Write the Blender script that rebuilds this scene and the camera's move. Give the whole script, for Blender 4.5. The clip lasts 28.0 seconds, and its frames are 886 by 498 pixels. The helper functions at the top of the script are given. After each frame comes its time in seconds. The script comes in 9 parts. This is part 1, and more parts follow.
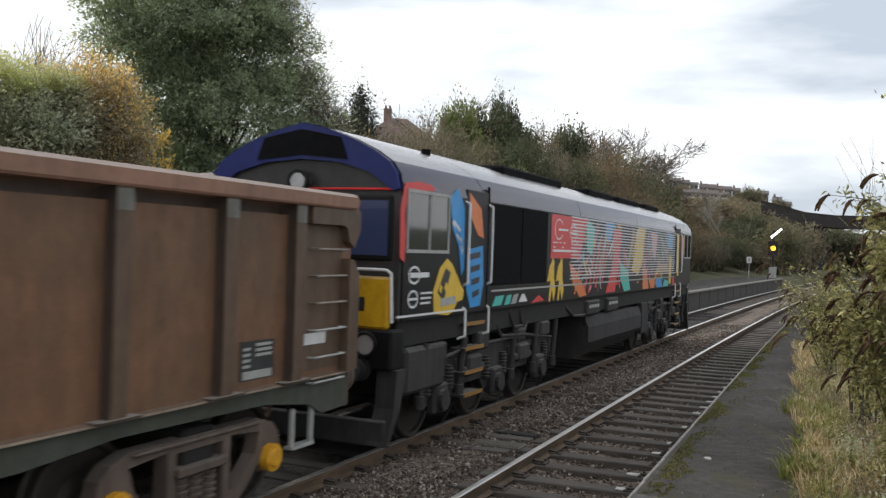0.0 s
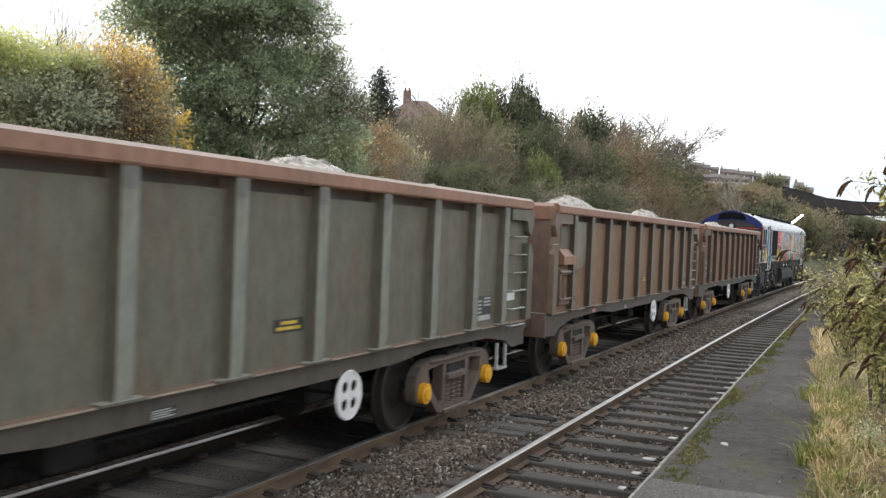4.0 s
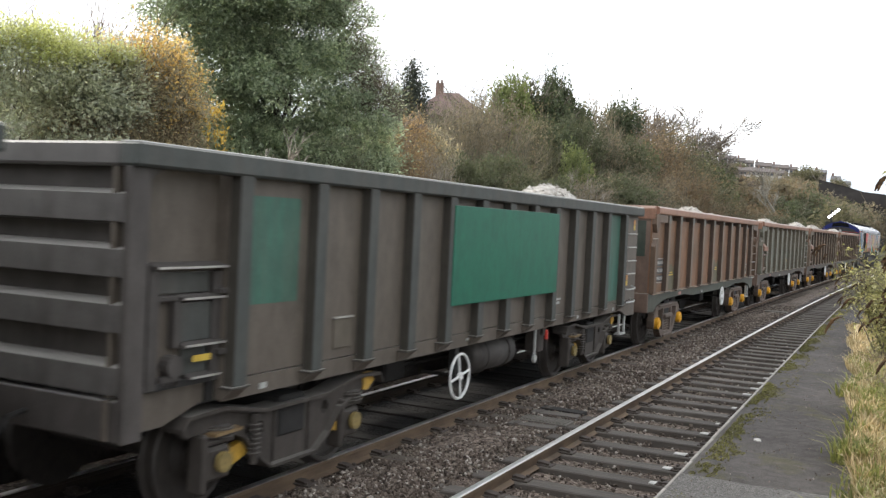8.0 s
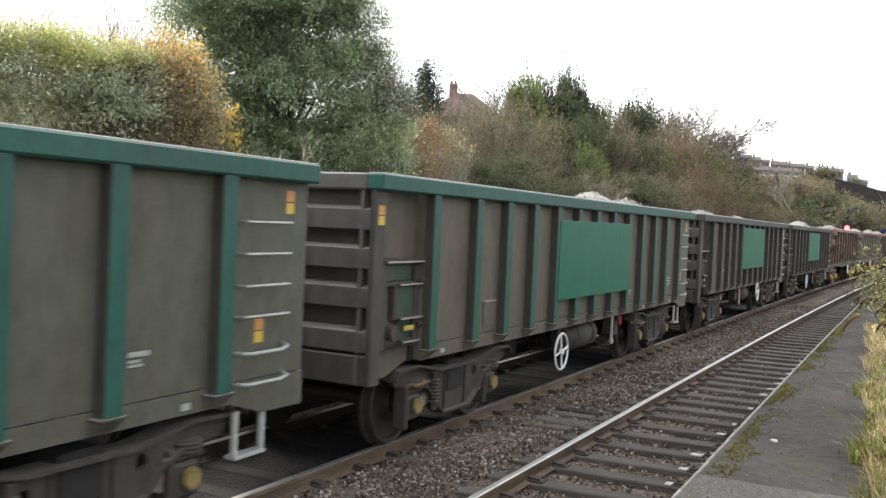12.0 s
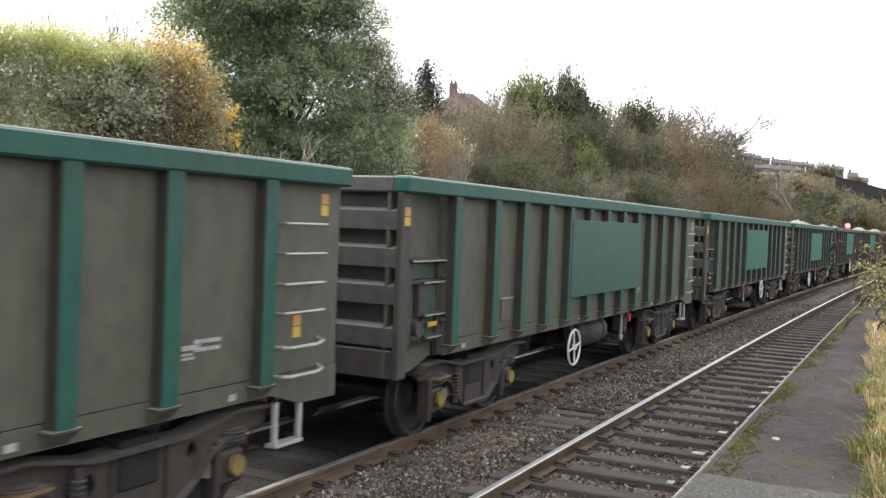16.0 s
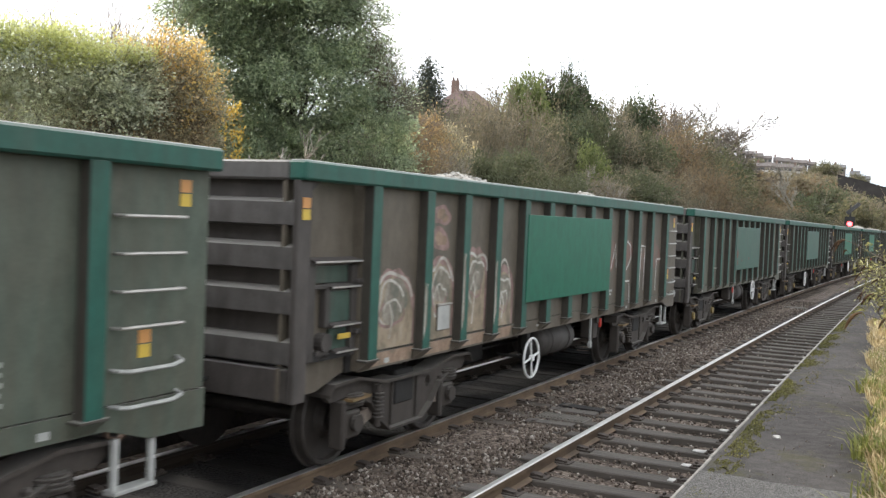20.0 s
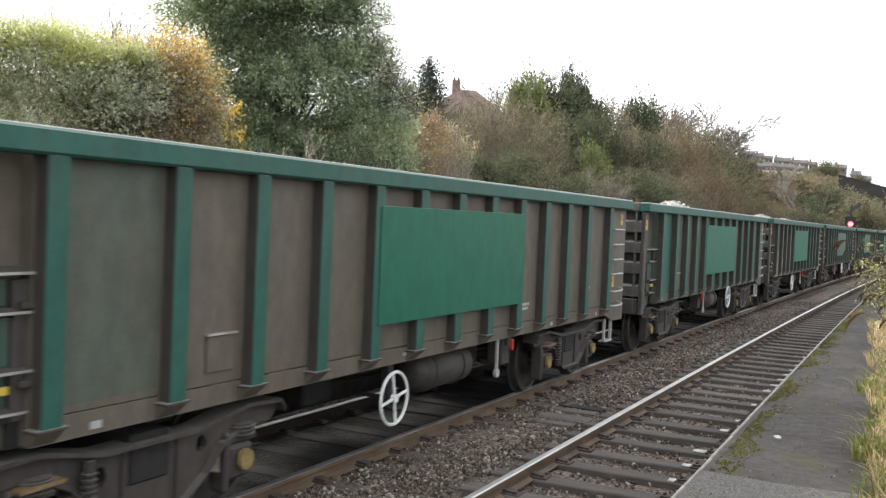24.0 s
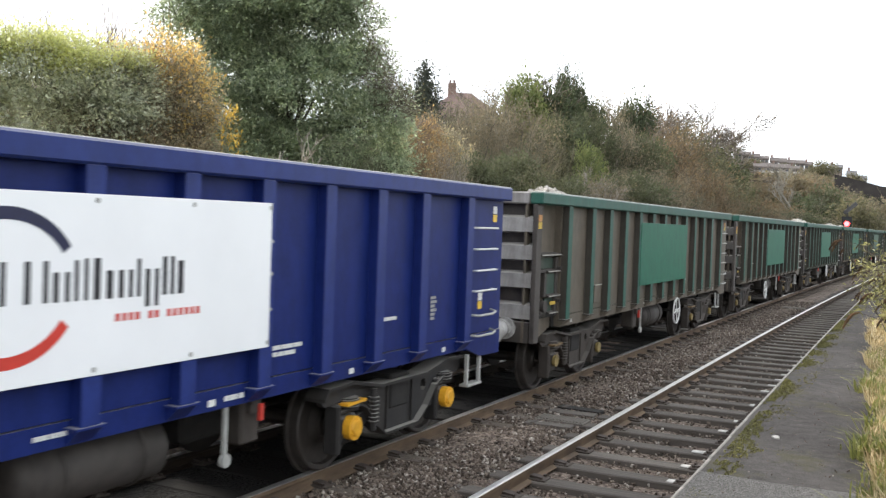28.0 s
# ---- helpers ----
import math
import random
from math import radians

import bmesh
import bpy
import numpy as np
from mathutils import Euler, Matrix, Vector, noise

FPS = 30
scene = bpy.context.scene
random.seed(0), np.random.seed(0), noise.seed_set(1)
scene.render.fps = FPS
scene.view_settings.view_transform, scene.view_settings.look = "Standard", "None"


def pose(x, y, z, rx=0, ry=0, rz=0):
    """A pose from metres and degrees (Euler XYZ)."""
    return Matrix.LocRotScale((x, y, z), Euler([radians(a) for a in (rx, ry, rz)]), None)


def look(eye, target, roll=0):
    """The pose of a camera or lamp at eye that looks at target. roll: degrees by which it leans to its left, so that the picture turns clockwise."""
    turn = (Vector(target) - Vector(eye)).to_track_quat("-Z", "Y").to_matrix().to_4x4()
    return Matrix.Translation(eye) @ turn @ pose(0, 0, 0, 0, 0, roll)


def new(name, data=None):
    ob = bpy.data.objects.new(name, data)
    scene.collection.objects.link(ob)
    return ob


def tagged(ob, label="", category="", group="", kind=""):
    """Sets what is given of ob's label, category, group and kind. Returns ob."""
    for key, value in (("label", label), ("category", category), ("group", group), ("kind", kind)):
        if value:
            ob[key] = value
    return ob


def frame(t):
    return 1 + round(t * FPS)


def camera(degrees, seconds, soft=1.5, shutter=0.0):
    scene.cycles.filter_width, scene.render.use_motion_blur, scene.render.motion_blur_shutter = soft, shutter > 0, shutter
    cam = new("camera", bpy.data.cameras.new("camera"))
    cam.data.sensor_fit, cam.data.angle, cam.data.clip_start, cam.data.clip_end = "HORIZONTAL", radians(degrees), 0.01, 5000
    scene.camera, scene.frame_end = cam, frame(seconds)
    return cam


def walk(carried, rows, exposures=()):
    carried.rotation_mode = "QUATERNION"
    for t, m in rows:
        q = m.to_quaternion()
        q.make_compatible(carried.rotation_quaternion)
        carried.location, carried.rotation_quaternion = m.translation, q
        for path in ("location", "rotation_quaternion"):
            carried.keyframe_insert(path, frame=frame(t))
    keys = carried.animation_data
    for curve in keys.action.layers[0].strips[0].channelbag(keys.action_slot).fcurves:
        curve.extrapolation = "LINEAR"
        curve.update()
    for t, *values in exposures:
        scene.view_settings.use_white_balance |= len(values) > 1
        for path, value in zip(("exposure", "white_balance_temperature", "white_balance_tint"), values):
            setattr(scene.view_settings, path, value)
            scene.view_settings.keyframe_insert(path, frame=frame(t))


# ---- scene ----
import functools
# ---------------------------------------------------------------- camera
EYE = Vector((0.0, 0.0, 2.47))
TRACK_X, CURVE = -5.958, 0.00054        # centre of the train's track abreast of the camera; 1 / radius


def aim(yaw, pitch, roll):
    """Camera pose: degrees right of the track's heading, degrees up, lean to the left."""
    y, p = radians(yaw), radians(pitch)
    way = Vector((math.sin(y) * math.cos(p), math.cos(y) * math.cos(p), math.sin(p)))
    return look(EYE, EYE + way, roll)


LOOKS = [
    (0.0, -22.941, -0.062, 1.952), (0.5, -23.323, -0.051, 2.141), (1.0, -23.576, -0.018, 2.278),
    (1.5, -23.434, -0.016, 2.204), (2.0, -23.132, -0.112, 2.227), (2.5, -23.119, -0.215, 2.373),
    (3.0, -23.35, -0.704, 2.482), (3.5, -23.691, -0.97, 2.479), (5.5, -24.724, -1.559, 2.656),
    (6.0, -24.959, -1.637, 2.702), (6.5, -25.123, -1.685, 2.48), (7.0, -25.361, -1.637, 2.043),
    (7.5, -25.566, -1.617, 2.129), (8.0, -25.869, -1.684, 2.791), (8.5, -26.081, -1.703, 2.72),
    (9.0, -26.25, -1.72, 2.64), (9.5, -26.377, -1.723, 2.53), (10.0, -26.518, -1.66, 2.228),
    (10.5, -26.588, -1.653, 2.29), (11.0, -26.657, -1.651, 2.347), (11.5, -26.705, -1.644, 2.42),
    (12.0, -26.734, -1.669, 2.541), (12.5, -26.774, -1.732, 2.556), (14.5, -26.764, -1.751, 2.521),
    (15.0, -26.757, -1.742, 2.435), (15.5, -26.793, -1.71, 2.305), (16.0, -26.778, -1.688, 2.259),
    (16.5, -26.736, -1.677, 2.266), (17.0, -26.734, -1.697, 2.615), (17.5, -26.758, -1.727, 2.389),
    (18.0, -26.787, -1.745, 2.382), (18.5, -26.808, -1.765, 2.586), (19.0, -26.806, -1.834, 2.701),
    (19.5, -26.835, -1.868, 2.764), (20.0, -26.864, -1.861, 2.407), (20.5, -26.896, -1.859, 2.438),
    (21.0, -26.894, -1.852, 2.397), (21.5, -26.893, -1.862, 2.467), (23.5, -26.928, -1.898, 2.478),
    (24.0, -26.906, -1.878, 2.469), (24.5, -26.898, -1.891, 2.446), (25.0, -26.862, -1.87, 2.338),
    (25.5, -26.81, -1.838, 2.149), (26.0, -26.806, -1.805, 2.182), (26.5, -26.795, -1.777, 2.2),
    (27.0, -26.772, -1.75, 2.093), (27.5, -26.732, -1.75, 2.042), (28.0, -26.734, -1.704, 2.033),
]
cam = camera(49.93, 28.0, soft=1.35, shutter=0.22)
walk(cam, [(t, aim(a, b, c)) for t, a, b, c in LOOKS],
     exposures=[(0.0, 0.34), (1.0, 0.56), (2.0, 0.62), (3.0, 0.9), (6.0, 1.04), (8.0, 1.14), (28.0, 1.26)])

# ---------------------------------------------------------------- sky and sun: bright broken overcast
SUN_EL, SUN_AZ = 33.0, -68.0            # degrees up; degrees clockwise from +Y: veiled, beyond the bank
world = bpy.data.worlds.new("overcast_sky")
scene.world = world
world.use_nodes = True
wn, wl = world.node_tree.nodes, world.node_tree.links
wn.clear()
w_out = wn.new("ShaderNodeOutputWorld")
w_bg = wn.new("ShaderNodeBackground")
w_bg.inputs["Strength"].default_value = 0.1
w_sky = wn.new("ShaderNodeTexSky")
w_sky.sky_type, w_sky.sun_disc = "NISHITA", False
w_sky.sun_elevation, w_sky.sun_rotation = radians(SUN_EL), radians(SUN_AZ)
w_sky.air_density, w_sky.dust_density = 1.0, 2.0
w_co = wn.new("ShaderNodeTexCoord")
w_map = wn.new("ShaderNodeMapping")
w_map.inputs["Scale"].default_value = (1.6, 1.6, 7.0)
w_noise = wn.new("ShaderNodeTexNoise")
w_noise.inputs["Scale"].default_value, w_noise.inputs["Detail"].default_value = 1.7, 6.0
w_noise.inputs["Roughness"].default_value = 0.5
w_ramp = wn.new("ShaderNodeValToRGB")
w_ramp.color_ramp.elements[0].position, w_ramp.color_ramp.elements[0].color = 0.36, (5.0, 5.6, 6.4, 1)
w_ramp.color_ramp.elements[1].position, w_ramp.color_ramp.elements[1].color = 0.6, (10.8, 11.0, 11.2, 1)
w_mix = wn.new("ShaderNodeMix")
w_mix.data_type = "RGBA"
w_mix.inputs["Factor"].default_value = 0.9
wl.new(w_co.outputs["Generated"], w_map.inputs["Vector"])
wl.new(w_map.outputs["Vector"], w_noise.inputs["Vector"])
wl.new(w_noise.outputs["Fac"], w_ramp.inputs["Fac"])
wl.new(w_sky.outputs["Color"], w_mix.inputs["A"])
wl.new(w_ramp.outputs["Color"], w_mix.inputs["B"])
wl.new(w_mix.outputs["Result"], w_bg.inputs["Color"])
wl.new(w_bg.outputs["Background"], w_out.inputs["Surface"])
sun = new("sun", bpy.data.lights.new("sun", "SUN"))
sun.data.energy, sun.data.angle, sun.data.color = 2.0, radians(20), (1.0, 0.94, 0.85)
sa, se = radians(SUN_AZ), radians(SUN_EL)
sun.matrix_world = look(Vector((math.sin(sa) * math.cos(se), math.cos(sa) * math.cos(se), math.sin(se))) * 50, (0, 0, 0))

# ---------------------------------------------------------------- materials
def nodes_of(name):
    m = bpy.data.materials.new(name)
    m.use_nodes = True
    n, l = m.node_tree.nodes, m.node_tree.links
    return m, n, l, n["Principled BSDF"]


def rgb(c):
    return (c[0], c[1], c[2], 1.0)


def ramp(n, l, fac, stops):
    r = n.new("ShaderNodeValToRGB")
    r.color_ramp.elements[0].position, r.color_ramp.elements[0].color = stops[0][0], rgb(stops[0][1])
    r.color_ramp.elements[1].position, r.color_ramp.elements[1].color = stops[-1][0], rgb(stops[-1][1])
    for p, c in stops[1:-1]:
        r.color_ramp.elements.new(p).color = rgb(c)
    l.new(fac, r.inputs["Fac"])
    return r.outputs["Color"]


def noise_at(n, l, scale, detail=4.0, stretch=(1, 1, 1), rough=0.55, world_space=False):
    co = n.new("ShaderNodeNewGeometry" if world_space else "ShaderNodeTexCoord")
    mp = n.new("ShaderNodeMapping")
    mp.inputs["Scale"].default_value = stretch
    l.new(co.outputs["Position" if world_space else "Object"], mp.inputs["Vector"])
    t = n.new("ShaderNodeTexNoise")
    t.inputs["Scale"].default_value, t.inputs["Detail"].default_value, t.inputs["Roughness"].default_value = scale, detail, rough
    l.new(mp.outputs["Vector"], t.inputs["Vector"])
    return t.outputs["Fac"]


def mixed(n, l, fac, a, b, mode="MIX"):
    m = n.new("ShaderNodeMix")
    m.data_type, m.blend_type = "RGBA", mode
    for k, v in (("Factor", fac), ("A", a), ("B", b)):
        if isinstance(v, (int, float)):
            m.inputs[k].default_value = v
        elif isinstance(v, (tuple, list)):
            m.inputs[k].default_value = rgb(v)
        else:
            l.new(v, m.inputs[k])
    return m.outputs["Result"]


def bumped(n, l, p, height, strength=0.3, distance=0.01):
    b = n.new("ShaderNodeBump")
    b.inputs["Strength"].default_value, b.inputs["Distance"].default_value = strength, distance
    l.new(height, b.inputs["Height"])
    l.new(b.outputs["Normal"], p.inputs["Normal"])


def paint(name, base, dirt, amount=0.5, rust=None, rust_at=0.66, rough=0.55, streak=1.0, dust_sheen=0.6):
    """Weathered paint: dirt in patches and downward streaks, optional rust blooms."""
    m, n, l, p = nodes_of(name)
    big = noise_at(n, l, 0.9, 5)
    run = noise_at(n, l, 3.0, 4, (2.4, 2.4, 0.22))
    fine = noise_at(n, l, 38, 3)
    a = ramp(n, l, big, [(0.3, (0, 0, 0)), (0.75, (1, 1, 1))])
    b = ramp(n, l, run, [(0.38, (0, 0, 0)), (0.72, (1, 1, 1))])
    f = mixed(n, l, 0.5 * streak, a, b)
    mul = n.new("ShaderNodeMath")
    mul.operation, mul.use_clamp = "MULTIPLY", True
    l.new(f, mul.inputs[0])
    mul.inputs[1].default_value = amount * 2
    col = mixed(n, l, mul.outputs[0], base, dirt)
    if rust:
        rr = ramp(n, l, noise_at(n, l, 2.6, 7, (1, 1, 0.55), 0.65), [(rust_at, (0, 0, 0)), (rust_at + 0.07, (1, 1, 1))])
        col = mixed(n, l, rr, col, rust)
    smut = noise_at(n, l, 7.0, 6, (1, 1, 0.6), 0.6)
    col = mixed(n, l, 0.38, col, ramp(n, l, smut, [(0.32, (0.42, 0.40, 0.37)), (0.62, (1.12, 1.1, 1.06))]), "MULTIPLY")
    col = mixed(n, l, 0.25, col, ramp(n, l, fine, [(0.25, (0.35, 0.35, 0.35)), (0.8, (1, 1, 1))]), "MULTIPLY")
    # upward faces paler: dust, and on the loco roof reflected sky as colour
    if dust_sheen:
        geo = n.new("ShaderNodeNewGeometry")
        sep = n.new("ShaderNodeSeparateXYZ")
        l.new(geo.outputs["True Normal"], sep.inputs[0])
        up = ramp(n, l, sep.outputs["Z"], [(0.55, (0, 0, 0)), (0.9, (dust_sheen, dust_sheen, dust_sheen))])
        col = mixed(n, l, up, col, (0.40, 0.38, 0.345))
    info = n.new("ShaderNodeObjectInfo")
    col = mixed(n, l, 0.10, col, ramp(n, l, info.outputs["Random"], [(0, (0.55, 0.55, 0.55)), (1, (1, 1, 1))]), "MULTIPLY")
    l.new(col, p.inputs["Base Color"])
    p.inputs["Roughness"].default_value = rough
    p.inputs["Specular IOR Level"].default_value = 0.28
    bumped(n, l, p, big, 0.25, 0.02)
    return m


def plain(name, base, rough=0.5, metal=0.0, vary=0.25, scale=9.0):
    m, n, l, p = nodes_of(name)
    f = noise_at(n, l, scale, 5)
    lo = tuple(c * (1 - vary) for c in base)
    hi = tuple(min(1, c * (1 + vary)) for c in base)
    l.new(ramp(n, l, f, [(0.3, lo), (0.7, hi)]), p.inputs["Base Color"])
    p.inputs["Roughness"].default_value, p.inputs["Metallic"].default_value = rough, metal
    bumped(n, l, p, noise_at(n, l, scale * 6, 3), 0.15, 0.004)
    return m


def leafy(name, stops, rough=0.55, gloss=0.4, back=0.38, vary=1.0):
    """Leaves: each leaf its own tone, a little light passing through."""
    m, n, l, p = nodes_of(name)
    g = n.new("ShaderNodeNewGeometry")
    spread = n.new("ShaderNodeMapRange")
    spread.inputs["To Min"].default_value, spread.inputs["To Max"].default_value = 0.5 - 0.5 * vary, 0.5 + 0.5 * vary
    l.new(g.outputs["Random Per Island"], spread.inputs["Value"])
    col = ramp(n, l, spread.outputs["Result"], stops)
    info = n.new("ShaderNodeObjectInfo")
    col = mixed(n, l, 0.35, col, ramp(n, l, info.outputs["Random"], [(0, (0.72, 0.70, 0.68)), (1, (1.05, 1.05, 1.05))]), "MULTIPLY")
    tone = noise_at(n, l, 1.1, 3, rough=0.6)
    col = mixed(n, l, 0.75, col, ramp(n, l, tone, [(0.32, (0.7, 0.73, 0.75)), (0.5, (1.0, 1.0, 1.0)), (0.68, (1.4, 1.35, 1.25))]), "MULTIPLY")
    l.new(col, p.inputs["Base Color"])
    p.inputs["Roughness"].default_value = rough
    p.inputs["Specular IOR Level"].default_value = gloss
    t = n.new("ShaderNodeBsdfTranslucent")
    l.new(mixed(n, l, 1.0, col, (1.5, 1.5, 1.25), "MULTIPLY"), t.inputs["Color"])
    mx = n.new("ShaderNodeMixShader")
    mx.inputs["Fac"].default_value = back
    l.new(p.outputs["BSDF"], mx.inputs[1])
    l.new(t.outputs["BSDF"], mx.inputs[2])
    l.new(mx.outputs["Shader"], n["Material Output"].inputs["Surface"])
    return m


def glowing(name, col, strength):
    m, n, l, p = nodes_of(name)
    p.inputs["Base Color"].default_value = rgb(col)
    p.inputs["Emission Color"].default_value = rgb(col)
    p.inputs["Emission Strength"].default_value = strength
    return m


M = {}
# wagon paints
GRIME = (0.085, 0.075, 0.058)
M["olive_sheet"] = paint("grimy_olive_sheet", (0.143, 0.124, 0.098), (0.108, 0.088, 0.068), 0.5, (0.165, 0.105, 0.065), 0.75)
M["olive_mid"] = paint("grimy_grey_green_sheet", (0.116, 0.120, 0.093), (0.102, 0.090, 0.069), 0.45, (0.165, 0.105, 0.065), 0.75)
M["olive_green"] = paint("dusty_green_sheet", (0.088, 0.112, 0.088), (0.105, 0.095, 0.072), 0.5, (0.17, 0.10, 0.06), 0.76)
M["grey_sheet"] = paint("grimy_grey_sheet", (0.140, 0.117, 0.096), (0.098, 0.082, 0.068), 0.5, (0.15, 0.09, 0.055), 0.72)
M["green_rail"] = paint("dull_green_paint", (0.020, 0.108, 0.082), (0.052, 0.085, 0.066), 0.42, (0.13, 0.10, 0.07), 0.76, 0.5)
M["hatch_green"] = paint("grimy_green_hatch", (0.045, 0.098, 0.078), (0.075, 0.08, 0.064), 0.55, (0.12, 0.09, 0.065), 0.7)
M["grey_rail"] = paint("soot_grey_green_paint", (0.066, 0.074, 0.070), (0.085, 0.078, 0.069), 0.5, None, rough=0.6)
M["board_bright"] = paint("fresh_green_board", (0.008, 0.132, 0.079), (0.014, 0.115, 0.07), 0.25, None, rough=0.5, streak=0.6)
M["board_dull"] = paint("faded_green_board", (0.028, 0.105, 0.078), (0.065, 0.095, 0.075), 0.45, (0.13, 0.12, 0.08), 0.77, 0.5)
# Grimy end colour, also darkened for the shade on ends and in recesses.
M["end_grey"] = paint("grimy_shaded_end_sheet", (0.098, 0.087, 0.081), (0.052, 0.045, 0.041), 0.5, (0.11, 0.07, 0.05), 0.7)
M["brown_sheet"] = paint("rust_brown_sheet", (0.258, 0.130, 0.072), (0.135, 0.088, 0.056), 0.55, (0.29, 0.14, 0.07), 0.64, streak=0.35)
M["olive_brown"] = paint("dull_olive_brown_sheet", (0.25, 0.145, 0.084), (0.155, 0.098, 0.060), 0.55, (0.30, 0.145, 0.072), 0.64, streak=0.4)
M["brown_rail"] = paint("worn_red_oxide_rail", (0.36, 0.192, 0.132), (0.24, 0.14, 0.098), 0.5, (0.13, 0.075, 0.055), 0.72)
M["brown_end"] = paint("red_brown_end_sheet", (0.20, 0.135, 0.105), (0.13, 0.092, 0.072), 0.5, (0.08, 0.095, 0.078), 0.74)
M["post_brown"] = paint("brown_grey_green_post", (0.190, 0.150, 0.112), (0.160, 0.108, 0.074), 0.5, (0.16, 0.165, 0.135), 0.64)
M["post_olive"] = paint("faded_olive_post", (0.190, 0.176, 0.134), (0.150, 0.110, 0.075), 0.45, (0.17, 0.185, 0.155), 0.6)
M["post_rust"] = paint("rust_brown_post", (0.165, 0.108, 0.074), (0.10, 0.068, 0.048), 0.6, (0.15, 0.16, 0.13), 0.66)
# Brown for post sides and the rail recess, darkened to hold their shade.
M["shade_brown"] = paint("shade_darkened_brown_paint", (0.098, 0.070, 0.055), (0.062, 0.046, 0.037), 0.5, (0.13, 0.082, 0.055), 0.7)
M["patch_olive"] = paint("dull_olive_repaint", (0.125, 0.121, 0.082), (0.165, 0.118, 0.077), 0.35, (0.19, 0.115, 0.07), 0.68, streak=0.4)
# Olive for the green wagons' post sides, with the shade there mixed in.
M["shade_olive"] = paint("shade_darkened_olive_paint", (0.072, 0.065, 0.054), (0.048, 0.043, 0.037), 0.5, (0.10, 0.072, 0.05), 0.74)
M["hatch_iron"] = paint("grimy_hatch_iron", (0.088, 0.078, 0.073), (0.05, 0.044, 0.04), 0.5, (0.11, 0.07, 0.05), 0.7, dust_sheen=0.05)
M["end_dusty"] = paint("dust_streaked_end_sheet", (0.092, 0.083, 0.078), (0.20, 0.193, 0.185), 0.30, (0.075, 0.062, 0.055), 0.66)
M["fade_sheet"] = paint("faded_grey_green_sheet", (0.145, 0.155, 0.125), (0.15, 0.10, 0.065), 0.5, (0.165, 0.09, 0.05), 0.68)
M["fade_post"] = paint("faded_grey_green_post", (0.25, 0.26, 0.225), (0.17, 0.14, 0.105), 0.4, (0.165, 0.09, 0.05), 0.72)
M["sole_green"] = paint("dark_green_sole_bar", (0.088, 0.102, 0.082), (0.080, 0.072, 0.056), 0.45, (0.12, 0.08, 0.055), 0.72)
M["flange_brown"] = paint("worn_brown_flange", (0.19, 0.118, 0.075), (0.115, 0.075, 0.05), 0.5, None, dust_sheen=0.08)
M["sole_brown"] = paint("grimy_brown_sole_bar", (0.120, 0.100, 0.082), (0.080, 0.066, 0.054), 0.5, (0.14, 0.082, 0.05), 0.72)
M["fade_end"] = paint("dull_green_end_patch", (0.050, 0.075, 0.060), (0.075, 0.065, 0.05), 0.5)
M["fade_patch"] = paint("weathered_grey_green_patch", (0.245, 0.25, 0.205), (0.20, 0.14, 0.09), 0.4, (0.19, 0.105, 0.06), 0.66, streak=0.7)
M["cap_faded"] = paint("faded_blue_grey_post_top", (0.21, 0.225, 0.215), (0.15, 0.12, 0.09), 0.45)
M["edge_tan"] = plain("bare_tan_edge", (0.34, 0.265, 0.20), 0.6, 0.1, 0.3, 5)
M["data_black"] = plain("black_data_paint", (0.028, 0.028, 0.028), 0.5, 0, 0.2)
M["tag_pink"] = plain("faded_pink_paint", (0.45, 0.22, 0.19), 0.6, 0, 0.2)
M["rung_worn"] = plain("worn_brown_rung", (0.26, 0.22, 0.18), 0.55, 0.3, 0.25)
M["blue_sheet"] = paint("fresh_dark_blue_paint", (0.010, 0.023, 0.150), (0.016, 0.028, 0.125), 0.3, None, rough=0.45)
M["blue_sheet"].node_tree.nodes["Principled BSDF"].inputs["Specular IOR Level"].default_value = 0.2
M["blue_rail"] = paint("dark_blue_rail_paint", (0.018, 0.036, 0.19), (0.024, 0.042, 0.155), 0.3, None, rough=0.42)
M["white_board"] = plain("white_board_paint", (0.83, 0.84, 0.85), 0.35, 0, 0.03, 1.5)
M["bogie"] = paint("brown_cast_steel", (0.086, 0.073, 0.064), (0.042, 0.036, 0.032), 0.5, (0.13, 0.08, 0.05), 0.68, 0.75, dust_sheen=0.2)
M["bogie_brown"] = paint("brown_grey_cast_steel", (0.185, 0.140, 0.115), (0.10, 0.076, 0.063), 0.5, (0.16, 0.095, 0.065), 0.68, 0.75, dust_sheen=0.2)
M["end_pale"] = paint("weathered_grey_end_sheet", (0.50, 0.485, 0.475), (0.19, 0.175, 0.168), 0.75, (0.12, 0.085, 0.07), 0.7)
M["buffer_steel"] = plain("dull_buffer_steel", (0.36, 0.35, 0.335), 0.6, 0.1, 0.3)
M["bogie_dark"] = paint("black_cast_steel", (0.028, 0.028, 0.03), (0.055, 0.048, 0.042), 0.4, None, rough=0.6)
# Underside steel, its colour lowered to near black to hold the shade there.
M["under"] = plain("near_black_steel", (0.016, 0.0145, 0.013), 0.9)
M["strip_dull"] = plain("dirty_orange_paint", (0.17, 0.11, 0.05), 0.65, 0, 0.4, 14)
M["tank"] = plain("grimy_tank", (0.048, 0.041, 0.036), 0.7)
M["wheel"] = plain("wheel_steel", (0.046, 0.039, 0.034), 0.6, 0.3)
M["yellow_cap"] = plain("yellow_axle_cap", (0.72, 0.36, 0.02), 0.5, 0, 0.15)
